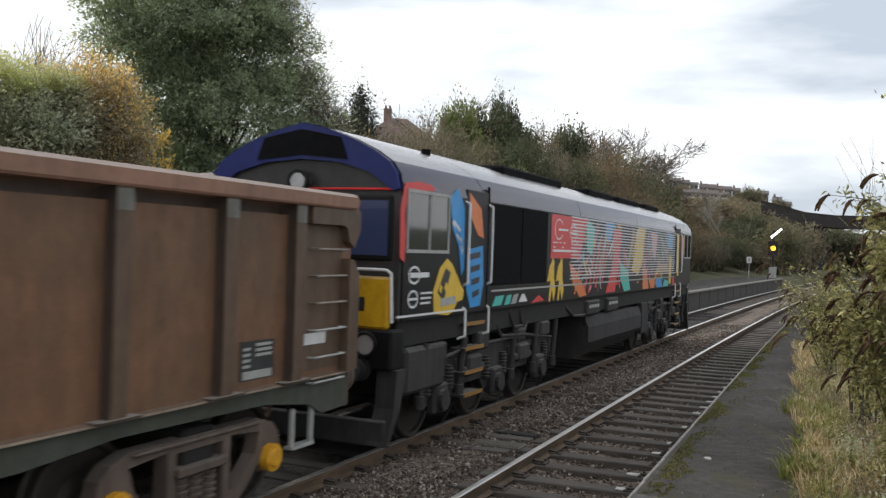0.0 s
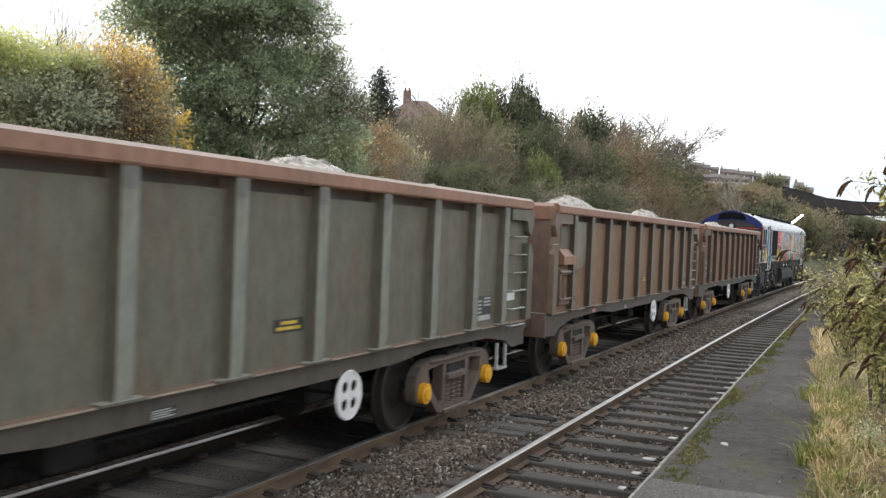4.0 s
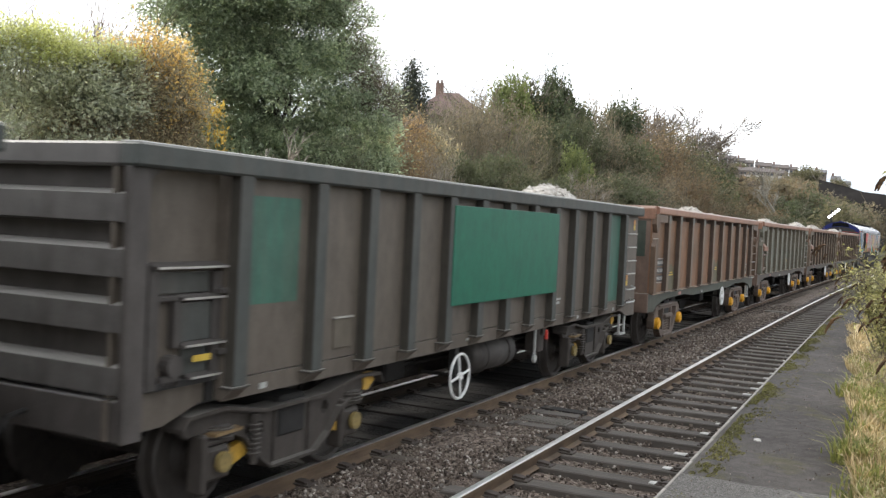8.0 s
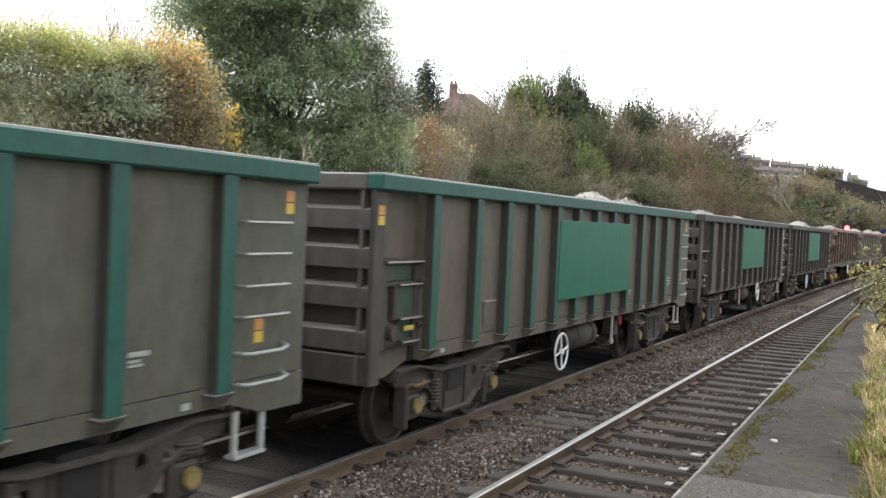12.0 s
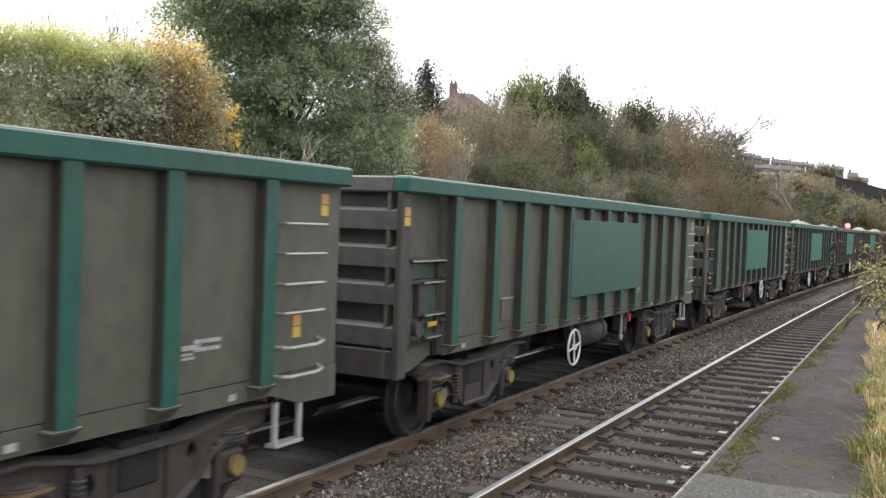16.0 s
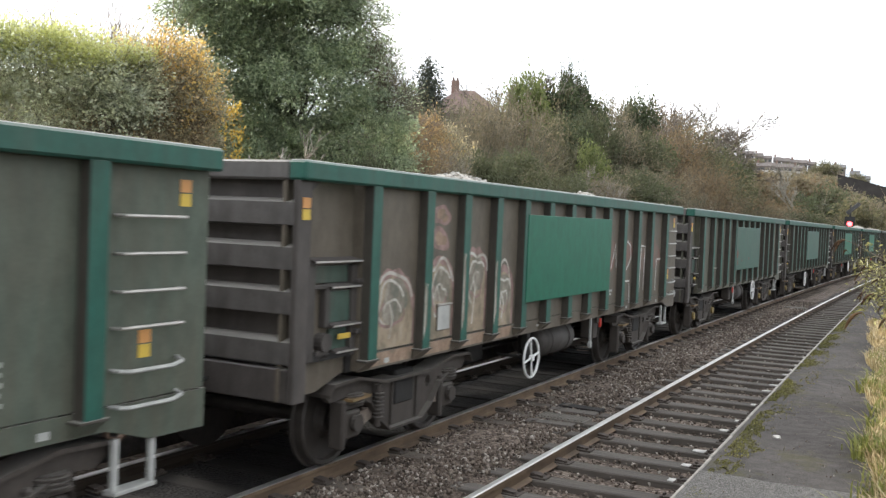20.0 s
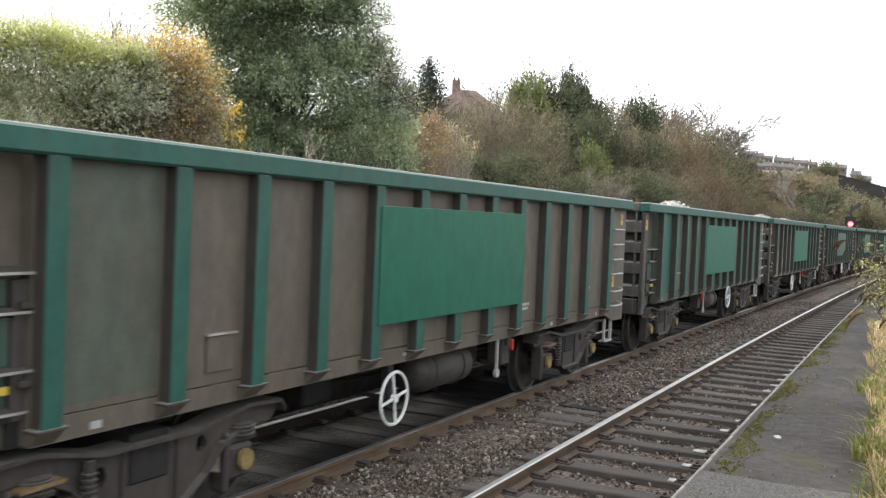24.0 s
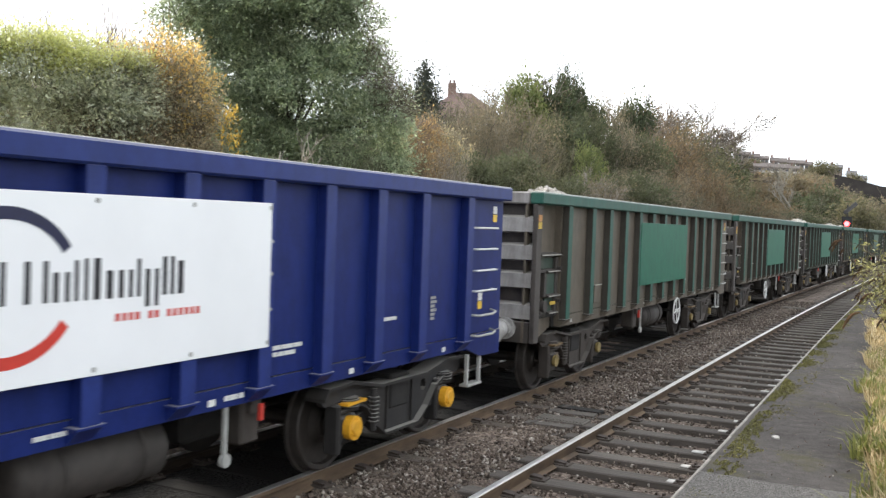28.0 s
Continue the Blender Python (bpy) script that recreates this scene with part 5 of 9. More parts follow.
def board_bm(y0=-1.75, y1=1.78, z0=1.42, z1=2.56):
    return boxed(1.346, 1.356, y0, y1, z0, z1, bevel=0.003)


def board_high():
    return board_bm(z0=1.51, z1=2.655)


POSTS_G = (-5.48, -4.41, -3.52, -2.64, -1.76, -0.88, 0, 0.88, 1.76, 2.64, 3.52, 4.41, 5.5)


def green_wagon(sheet, rails, posts, board, kind, bogie="bogie", label="", name="box_wagon", caps="cap_ochre", strips=True, ends="end_grey", bright=False, skirt=None, buffers=(), arms="arm_bare"):
    w = thing(name, label, "freight wagon", "wagons of the train")
    for rz in (0, 180):
        piv = pose(0, 0, 0, 0, 0, rz)

        def put(nm, mt, fn, lb="", dy=0.0, dz=0.0, dx=0.0):
            o = kept(nm, M[mt], fn, w, lb)
            o.matrix_basis = piv @ pose(dx, dy, dz)
            return o
        put("side_sheet", sheet, g_side)
        put("side_skirt", skirt or sheet, g_skirt)
        put("hatch_side_sheet", sheet, g_side_rear)
        put("side_skirt", skirt or sheet, g_skirt_rear)
        # Behind pale ribs the recessed sheet is dark grey, its shade as colour.
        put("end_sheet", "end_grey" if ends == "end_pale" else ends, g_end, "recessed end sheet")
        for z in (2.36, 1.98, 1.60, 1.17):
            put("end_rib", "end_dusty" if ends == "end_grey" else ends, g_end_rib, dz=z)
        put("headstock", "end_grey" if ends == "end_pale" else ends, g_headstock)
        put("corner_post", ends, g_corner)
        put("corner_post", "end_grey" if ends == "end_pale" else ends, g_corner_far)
        put("top_rail", rails, g_rail_side)
        put("rail_lip", "lip_pale", g_rail_lip, "thin top edge, sun glint painted pale")
        put("end_rail", "end_dusty" if ends == "end_grey" else ends, g_rail_end)
        for y in POSTS_G:
            # Post sides get a darkened olive that holds their shade; faces keep their paint.
            put("post", sheet if sheet == "blue_sheet" else "shade_olive", g_post, dy=y)
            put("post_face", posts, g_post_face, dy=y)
            put("gusset", skirt or sheet, g_gusset, dy=y)
        # hatch at the rear of each side, steps at the front
        iron = ends if sheet == "blue_sheet" else "hatch_iron"
        put("hatch_frame", iron, hatch_frame, "inspection hatch frame")
        for door in DOOR_FNS:
            put("hatch_door", "hatch_green" if rails == "green_rail" else rails, door)
        for z in (1.85, 1.38):
            put("hinge_lug", iron, hatch_lug, dz=z)
        put("hatch_stop", iron, hatch_stop, "round door stop")
        put("hatch_block", iron, hatch_block)
        for ledge, lip in LEDGE_FNS:
            put("drip_ledge", iron, ledge)
            put("ledge_edge", "steel_bar", lip, "bare worn edge")
        for z in (2.40, 2.15, 1.90, 1.66):
            put("rung", "white_paint" if bright else "steel_bar", rung_straight, "steel hand rung", dy=6.02, dz=z)
        for z in (1.38, 1.14):
            put("rung", "grey_paint", rung_bent, "bent pale grey foot rung", dy=6.02, dz=z)
        put("step", "grey_paint", stirrup, "pale grey hanging foot step", dy=6.0)
        put("warning_label", "art_yellow" if bright else "yellow_mark", label_small, dy=6.38, dz=2.52)
        put("warning_label", "white_paint" if bright else "orange_mark", label_small, dy=6.38, dz=2.62)
        put("warning_label", "art_yellow" if bright else "yellow_mark", label_small, dy=6.02, dz=1.48)
        put("warning_label", "white_paint" if bright else "orange_mark", label_small, dy=6.02, dz=1.58)
        if rails == "green_rail":
            put("warning_label", "orange_mark", label_small, dy=-6.55, dz=2.55, dx=0.045)
            put("warning_label", "yellow_mark", label_small, dy=-6.55, dz=2.45, dx=0.045)
        put("yellow_tag", "yellow_mark", label_wide, dy=-5.80, dz=1.35, dx=-0.08)
        if board:
            put("board", board, board_high if rails == "grey_rail" else board_bm, "plain green board across the posts" if board != "white_board" else "white board across the posts")
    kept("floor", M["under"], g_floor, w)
    for y in (-4.4, 4.4):
        green_bogie(w, y, M[bogie], caps, strips, bright, arms)
    end_gear(w, HALF, buffers)
    under_gear(w, kind)
    return w


def label_small():
    return boxed(1.241, 1.247, -0.055, 0.055, -0.045, 0.045)


def label_wide():
    return boxed(1.30, 1.306, -0.1, 0.1, -0.025, 0.025)


# ---- brown box wagon with chamfered top corners
def b_side():
    bm = bmesh.new()
    prism(bm, [(-HALF + 0.03, 1.19), (-HALF + 0.03, 2.725), (HALF - 0.03, 2.725), (HALF - 0.03, 1.19)], 1.21, 1.245)
    return bm


def b_side_top():
    """The set-back strip under the top rail."""
    return boxed(1.135, 1.16, -HALF + 0.1, HALF - 0.1, 2.70, 2.84)


def b_rib():
    """The turned-out lower flange above the sole bar."""
    bm = bmesh.new()
    prism(bm, [(1.245, 1.200), (1.245, 1.18), (1.298, 1.172), (1.300, 1.187)], -HALF + 0.1, HALF - 0.1, "y")
    return bm


def b_edge():
    bm = bmesh.new()
    prism(bm, [(1.300, 1.187), (1.298, 1.171), (1.306, 1.170), (1.308, 1.188)], -HALF + 0.1, HALF - 0.1, "y")
    return bm


def b_corner_panel():
    return boxed(1.2455, 1.2480, 5.60, HALF - 0.215, 1.25, 2.65)


def b_end_patch():
    return boxed(-1.12, -0.42, HALF - 0.029, HALF - 0.025, 1.95, 2.68)


def b_end_label():
    return boxed(-0.86, -0.74, HALF - 0.0245, HALF - 0.02, 2.15, 2.42)


def sole_panel():
    return boxed(1.2405, 1.2445, -1.52, -1.22, 0.985, 1.065)


def sole_marks():
    bm = bmesh.new()
    for k in range(4):
        box(bm, 1.2446, 1.2466, -1.50, -1.25 - 0.05 * (k % 2), 0.992 + 0.018 * k, 1.002 + 0.018 * k)
    return bm


def sole_patch():
    return boxed(1.2405, 1.2435, -3.93, -3.68, 1.05, 1.115)


def b_sole():
    bm = bmesh.new()
    pts = [(-HALF, 1.20), (-HALF, 0.82), (-HALF + 0.5, 0.80), (-HALF + 0.75, 0.92), (-HALF + 1.5, 1.02), (-3.3, 1.04), (-2.4, 0.97), (2.4, 0.97), (3.3, 1.04), (HALF - 1.5, 1.02), (HALF - 0.75, 0.92), (HALF - 0.5, 0.80), (HALF, 0.82), (HALF, 1.20)]
    prism(bm, pts, 1.20, 1.24)
    return bm


def b_end():
    bm = bmesh.new()
    return box(bm, -1.21, 1.21, HALF - 0.07, HALF - 0.03, 0.82, 2.84)


def b_headstock():
    return boxed(-1.24, 1.24, HALF - 0.05, HALF + 0.03, 0.80, 1.2, bevel=0.012)


def b_ledge():
    bm = bmesh.new()
    return prism(bm, [(HALF - 0.031, -0.025), (HALF - 0.012, 0.0), (HALF - 0.031, 0.03)], -0.28, 0.28)


def b_corner():
    bm = bmesh.new()
    return prism(bm, [(HALF - 0.21, 1.2), (HALF, 1.2), (HALF, 2.16), (HALF - 0.11, 2.31), (HALF - 0.21, 2.33)], 1.2452, 1.345)


def mirrored(fn):
    """The same piece at the other end of the side."""
    bm = fn()
    bmesh.ops.scale(bm, vec=(1, -1, 1), verts=bm.verts[:])
    bmesh.ops.recalc_face_normals(bm, faces=bm.faces[:])
    return bm


def b_corner_rear():
    return mirrored(b_corner)


def b_corner_top_rear():
    return mirrored(b_corner_top)


def b_corner_top():
    bm = bmesh.new()
    return prism(bm, [(HALF - 0.95, 2.66), (HALF - 0.34, 2.66), (HALF - 0.27, 2.63), (HALF - 0.22, 2.50), (HALF - 0.12, 2.44), (HALF, 2.62), (HALF, 2.82), (HALF - 0.95, 2.82)], 1.2452, 1.338)


def b_rail_side():
    bm = bmesh.new()
    prism(bm, [(1.19, 2.82), (1.19, 2.95), (1.22, 2.985), (1.31, 2.985), (1.362, 2.95), (1.362, 2.845), (1.35, 2.825)], -HALF + 0.12, HALF - 0.12, "y")
    return bm


def b_rail_end():
    bm = bmesh.new()
    prism(bm, [(HALF - 0.16, 2.82), (HALF - 0.16, 2.985), (HALF - 0.02, 2.985), (HALF + 0.03, 2.93), (HALF - 0.0, 2.72)], -1.30, 1.30)
    return bm


def b_post():
    bm = bmesh.new()
    prism(bm, [(1.14, 2.70), (1.14, 2.825), (1.334, 2.825), (1.339, 1.32), (1.329, 1.20), (1.24, 1.20), (1.24, 2.70)], -0.083, 0.083, "y")
    prism(bm, [(1.24, 1.175), (1.24, 1.205), (1.36, 1.205), (1.36, 1.185)], -0.22, 0.22, "y")
    return bm


def b_post_face():
    bm = bmesh.new()
    prism(bm, [(1.334, 2.825), (1.339, 1.32), (1.329, 1.206), (1.335, 1.206), (1.345, 1.32), (1.340, 2.825)], -0.085, 0.085, "y")
    return bm


def b_hatch():
    bm = bmesh.new()
    for y0, y1, z0, z1 in ((0.0, 0.09, 1.30, 1.90), (0.68, 0.80, 1.28, 1.96), (0.04, 0.76, 1.30, 1.38), (0.04, 0.76, 1.80, 1.88)):
        box(bm, 1.245, 1.30, y0, y1, z0, z1, 0.008)
    for z in (1.40, 1.85):
        rod(bm, (1.31, 0.0, z), (1.31, 0.86, z), 0.02, 8)
        box(bm, 1.25, 1.35, 0.66, 0.80, z - 0.06, z + 0.06, 0.01)
    rod(bm, (1.33, 0.10, 1.42), (1.33, 0.10, 1.78), 0.02, 6)
    return bm


def b_hood():
    bm = bmesh.new()
    prism(bm, [(1.245, 2.24), (1.345, 2.12), (1.345, 1.98), (1.245, 1.98)], 0.02, 0.80, "y")
    return bm


def b_hood_slope():
    bm = bmesh.new()
    box(bm, 1.245, 1.255, 0.05, 0.75, 2.26, 2.62)
    return bm


POSTS_B = (-5.50, -4.43, -3.17, -1.90, -0.63, 0.63, 1.90, 3.17, 4.43, 5.50)


def brown_wagon(sheet, posts, rails, label, sole="sole_brown", corner="post_rust", patch=False, hatch=False, disc_at=1.38):
    w = thing("box_wagon", label, "freight wagon", "wagons of the train")
    for rz in (0, 180):
        piv = pose(0, 0, 0, 0, 0, rz)

        def put(nm, mt, fn, lb="", dy=0.0, dz=0.0, dx=0.0):
            o = kept(nm, M[mt], fn, w, lb)
            o.matrix_basis = piv @ pose(dx, dy, dz)
            return o
        put("side_sheet", sheet, b_side)
        put("side_strip", "shade_brown", b_side_top, "set-back strip under the top rail, shade in its colour")
        put("lower_flange", "flange_brown", b_rib, "turned-out lower flange")
        put("sole_bar", sole, b_sole, "grimy dark sole bar")
        put("flange_edge", "edge_tan", b_edge, "bare worn edge")
        put("corner_panel", corner, b_corner_panel, "weathered corner panel")
        if patch:
            put("end_patch", "fade_end", b_end_patch, "old green paint patch")
            put("warning_label", "yellow_mark", b_end_label)
        put("end_sheet", "brown_end", b_end, "red-brown end sheet")
        put("headstock", "brown_end", b_headstock)
        for z in (2.62, 2.28, 1.78, 1.42):
            for x in (-0.6, 0.6):
                put("end_ledge", "brown_end", b_ledge, dz=z, dx=x)
        put("corner_post", corner, b_corner)
        put("corner_plate", corner, b_corner_top, "notched plate under the top rail")
        put("corner_post", corner, b_corner_rear)
        put("corner_plate", corner, b_corner_top_rear, "notched plate under the top rail")
        put("top_rail", rails, b_rail_side, "worn red oxide top rail")
        put("end_rail", rails, b_rail_end)
        for y in POSTS_B:
            # Dark sides beside a paler face: the shade on each post is colour.
            put("post", "shade_brown" if posts != "fade_post" else "fade_sheet", b_post, dy=y)
            put("post_face", posts, b_post_face, "outer face in the weathered post paint", dy=y)
        hy = -HALF + 0.50
        if hatch:
            put("hatch_frame", "brown_end", b_hatch, "inspection hatch frame", dy=hy)
            put("hatch_hood", "brown_rail", b_hood, "rust-red hatch hood", dy=hy)
            put("hatch_sheet", "fade_sheet", b_hood_slope, dy=hy)
        else:
            put("data_border", "grey_paint", border_bm, "pale painted border", dy=hy)
            for k in range(3):
                put("number_panel", "data_black", number_panel, "black number panel", dy=hy, dz=0.165 * k)
                put("number_bar", "grey_paint", number_bars, dy=hy, dz=0.165 * k)
        for y in POSTS_B:
            put("post_cap", "cap_faded", b_post_cap, "faded post top", dy=y)
        for z in (2.68, 2.42, 2.16, 1.90):
            put("rung", "rung_worn", rung_straight, "steel hand rung", dy=6.12, dz=z)
        for z in (1.64, 1.38, 1.14):
            put("rung", "grey_paint", rung_straight, "pale grey foot rung", dy=6.12, dz=z)
        put("step", "grey_paint", stirrup, "pale grey hanging foot step", dy=5.85)
        put("warning_label", "yellow_mark", label_small, dy=6.42, dz=1.52)
        put("warning_label", "yellow_mark", label_small, dy=6.42, dz=1.61)
        put("notice_plate", "white_paint", notice_bm, "white notice plate", dy=5.95, dz=1.55)
        put("data_panel", "data_black", data_bm, "dark painted data patch", dy=5.0, dz=1.45)
        put("data_lettering", "grey_paint", data_marks, dy=5.0, dz=1.45)
        for sy in (0.28,) if hatch else (-4.80, 0.28):
            put("stencil", "yellow_mark", stencil_bm, "small yellow stencil", dy=sy, dz=1.57)
            put("stencil_patch", "data_black", patch_bm, "dark painted patch behind the stencil", dy=sy, dz=1.57)
        if patch:
            put("paint_patch", "patch_olive", under_patch_rear, "dull green repaint under the stencil")
            put("paint_patch", "patch_olive", under_patch_middle, "dull green repaint under the stencil")
        put("sole_panel", "data_black", sole_panel, "black data panel on the sole bar")
        put("sole_lettering", "grey_paint", sole_marks)
        put("sole_patch", "tag_pink", sole_patch, "faded pink patch")
    kept("floor", M["under"], g_floor, w)
    for y in (-4.4, 4.4):
        brown_bogie(w, y)
    end_gear(w, HALF, metal="bogie_brown", look_of="rusty brown buffer head")
    under_gear(w, "a", True, disc_at)
    return w


def border_bm():
    bm = bmesh.new()
    holed(bm, [(0.02, 1.39), (0.02, 1.91), (0.66, 1.91), (0.66, 1.39)], [[(0.035, 1.405), (0.645, 1.405), (0.645, 1.895), (0.035, 1.895)]], 1.2465, 1.2485)
    return bm


def number_panel():
    return boxed(1.2465, 1.2485, 0.045, 0.635, 1.415, 1.555)


def number_bars():
    """Running number as plain bars."""
    bm = bmesh.new()
    for y0, y1 in ((0.09, 0.20), (0.23, 0.30), (0.34, 0.40), (0.43, 0.56)):
        box(bm, 1.2487, 1.2500, y0, y1, 1.455, 1.52)
    return bm


def b_post_cap():
    return boxed(1.3405, 1.3425, -0.084, 0.084, 2.66, 2.81)


def notice_bm():
    return boxed(1.2465, 1.252, -0.2, 0.2, -0.05, 0.06)


def data_bm():
    return boxed(1.2465, 1.25, -0.28, 0.24, -0.18, 0.16)


def data_marks():
    bm = bmesh.new()
    for k in range(4):
        box(bm, 1.251, 1.254, -0.24, -0.13, 0.08 - 0.05 * k, 0.105 - 0.05 * k)
    for k in range(3):
        box(bm, 1.251, 1.254, -0.05, 0.20, 0.02 + 0.045 * k, 0.045 + 0.045 * k)
    box(bm, 1.251, 1.254, -0.24, 0.20, -0.17, -0.10)
    return bm


def under_patch(y0, y1, seed):
    """Repainted lower part of a bay, with an uneven upper edge."""
    rr = random.Random(seed)
    n = 14
    top = [(y1 + (y0 - y1) * i / n, 1.74 + 0.05 * math.sin(0.9 * i + seed) + rr.uniform(-0.02, 0.02)) for i in range(n + 1)]
    bm = bmesh.new()
    return prism(bm, [(y0, 1.205), (y1, 1.205)] + top, 1.2452, 1.2464)


def under_patch_rear():
    return under_patch(-5.41, -4.52, 3)


def under_patch_middle():
    return under_patch(-0.54, 0.54, 8)


def patch_bm():
    return boxed(1.2465, 1.2485, -0.27, 0.21, -0.07, 0.05)


def stencil_bm():
    bm = bmesh.new()
    box(bm, 1.2495, 1.252, -0.16, 0.10, 0.0, 0.03)
    box(bm, 1.2495, 1.252, -0.22, 0.16, -0.05, -0.02)
    return bm


# ---- heaps of stone in the wagons
def load_mesh(seed, heaps):
    r = np.random.RandomState(seed)
    nx, ny = 26, 110
    vs = []
    for j in range(ny + 1):
        for i in range(nx + 1):
            x, y = -1.19 + 2.38 * i / nx, -HALF + 0.23 + (2 * HALF - 0.46) * j / ny
            z = 2.30
            for hy, hz, hr in heaps:
                d = math.hypot((y - hy) / hr, x / 1.15)
                z = max(z, hz - (hz - 2.25) * d ** 1.6)
            z += 0.05 * noise.noise((x * 2.5, y * 2.5, seed)) + 0.035 * noise.noise((x * 9, y * 9, seed)) + r.uniform(-0.012, 0.012)
            edge = min(1, (1.19 - abs(x)) / 0.12)
            vs.append((x, y, min(z, 2.60 + 0.4 * edge + 0.4 * edge * (abs(x) < 1.0))))
    fs = [(j * (nx + 1) + i, j * (nx + 1) + i + 1, (j + 1) * (nx + 1) + i + 1, (j + 1) * (nx + 1) + i) for j in range(ny) for i in range(nx)]
    vs = [(x * (0.91 if abs(y) > 5.3 else 1.0), y, z) for x, y, z in vs]
    return sheet_mesh("stone_heap", vs, fs, M["load_stone"])


def lumps_mesh(seed, heaps):
    r = np.random.RandomState(seed + 50)

    def place(q):
        hy, hz, hr = heaps[q.randint(len(heaps))]
        a, d = q.rand() * 6.283, q.rand() ** 0.6
        x, y = 1.0 * d * math.cos(a), hy + hr * 0.85 * d * math.sin(a)
        y = max(-HALF + 0.32, min(HALF - 0.32, y))
        dd = math.hypot((y - hy) / hr, x / 1.15)
        return (x, y, hz - (hz - 2.25) * dd ** 1.6 + 0.01)
    ob = scatter_stones("stone_lumps", 420, place, (0.02, 0.065), M["load_lumps"], seed + 50)
    return ob


HEAPS = [
    [(-1.7, 3.29, 3.6), (5.3, 3.27, 1.9)], [(2.3, 3.24, 2.5), (6.0, 3.12, 1.2), (-0.4, 3.10, 1.6)], [(-1.2, 3.10, 2.0), (4.2, 3.05, 2.0)],
    [(-3.1, 3.10, 1.9), (2.9, 2.96, 2.6)], [(3.5, 3.16, 2.2), (5.9, 3.12, 1.5)], [(4.9, 3.22, 2.3), (-1.0, 3.0, 2.5)], [(0.4, 3.14, 2.2), (-3.4, 2.95, 2.0)], [(-3.3, 2.92, 3.2), (2.9, 2.96, 2.6)],
]


def add_load(wagon, k):
    ld = thing("stone_load", "heaped pale crushed limestone in an open wagon", "stone load", "loads of stone")
    key = ("load", k)
    if key not in MESHES:
        MESHES[key] = load_mesh(k + 1, HEAPS[k])
        tmp = lumps_mesh(k + 1, HEAPS[k])
        MESHES[("lumps", k)] = tmp.data
        bpy.data.objects.remove(tmp)
    part("heap", MESHES[key], None, ld, kind="stuff")
    part("loose_stone", MESHES[("lumps", k)], None, ld, "loose stone lumps", "stuff")
    return ld

# ---------------------------------------------------------------- the locomotive
LH = 10.25                               # half its body
ROOF = [(1.32, 3.13), (1.285, 3.30), (1.18, 3.44), (0.98, 3.57), (0.70, 3.70), (0.36, 3.82), (0.0, 3.90)]


def loco_section(x_in=0.0):
    right = [(1.32 - x_in, 1.62)] + [(a - (x_in if i < 2 else 0), b - x_in * 0.6) for i, (a, b) in enumerate(ROOF)]
    return right + [(-a, b) for a, b in right[-2::-1]]


def decal(loco, mat, pts, name="art_panel", x=1.3225, label="", dy=-LH, depth=0.0025):
    bm = bmesh.new()
    prism(bm, [(a + dy, b) for a, b in pts], x, x + depth)
    return part(name, bm, M[mat], loco, label)


def loco_bogie(loco, y):
    b = new("bogie")
    b.parent = loco
    at(b, 0, y, 0)
    for sx in (1, -1):
        bm = bmesh.new()
        out = [(-3.0, 0.72), (-2.9, 0.98), (-1.6, 1.0), (-1.3, 1.10), (1.3, 1.10), (1.6, 1.0), (2.9, 0.98), (3.0, 0.72), (2.55, 0.66), (2.4, 0.46), (1.75, 0.46), (1.6, 0.62), (0.5, 0.62), (0.35, 0.46), (-0.35, 0.46), (-0.5, 0.62), (-1.6, 0.62), (-1.75, 0.46), (-2.4, 0.46), (-2.55, 0.66)]
        holed(bm, out, [], sx * 1.0, sx * 1.14)
        part("side_frame", bm, M["loco_under"], b)
        for dy in (-2.07, 0, 2.07):
            bm = bmesh.new()
            box(bm, min(sx * 1.1, sx * 1.24), max(sx * 1.1, sx * 1.24), dy - 0.22, dy + 0.22, 0.36, 0.74, 0.03)
            rod(bm, (sx * 1.22, dy, 0.53), (sx * 1.30, dy, 0.53), 0.14, 14)
            part("axle_box", bm, M["loco_under"], b)
            for q in (-0.36, 0.36):
                bm = bmesh.new()
                prof = [(0.055, 0.60)]
                for k in range(6):
                    prof += [(0.055, 0.62 + 0.05 * k), (0.085, 0.624 + 0.05 * k), (0.085, 0.646 + 0.05 * k), (0.055, 0.65 + 0.05 * k)]
                bm.free()
                bm = turned(sx * 1.16, dy + q, prof + [(0.055, 0.93)])
                part("coil_spring", bm, M["loco_under"], b)
        for dy in (-1.05, 1.05):
            bm = bmesh.new()
            box(bm, min(sx * 1.14, sx * 1.30), max(sx * 1.14, sx * 1.30), dy - 0.26, dy + 0.26, 0.74, 1.02, 0.04)
            rod(bm, (sx * 1.22, dy - 0.4, 0.82), (sx * 1.22, dy + 0.4, 0.82), 0.06, 10)
            part("brake_cylinder", bm, M["loco_under"], b)
        bm = bmesh.new()
        pipe(bm, [(sx * 1.24, -2.6, 1.02), (sx * 1.26, -1.3, 1.14), (sx * 1.26, 1.2, 1.14), (sx * 1.24, 2.6, 1.0)], 0.022)
        part("sand_pipe", bm, M["loco_under"], b)
    bm = bmesh.new()
    box(bm, -1.0, 1.0, -2.6, 2.6, 0.55, 1.0, 0.05)
    part("bogie_frame", bm, M["under"], b)
    for dy in (-2.07, 0, 2.07):
        wheelset(b, dy, True)


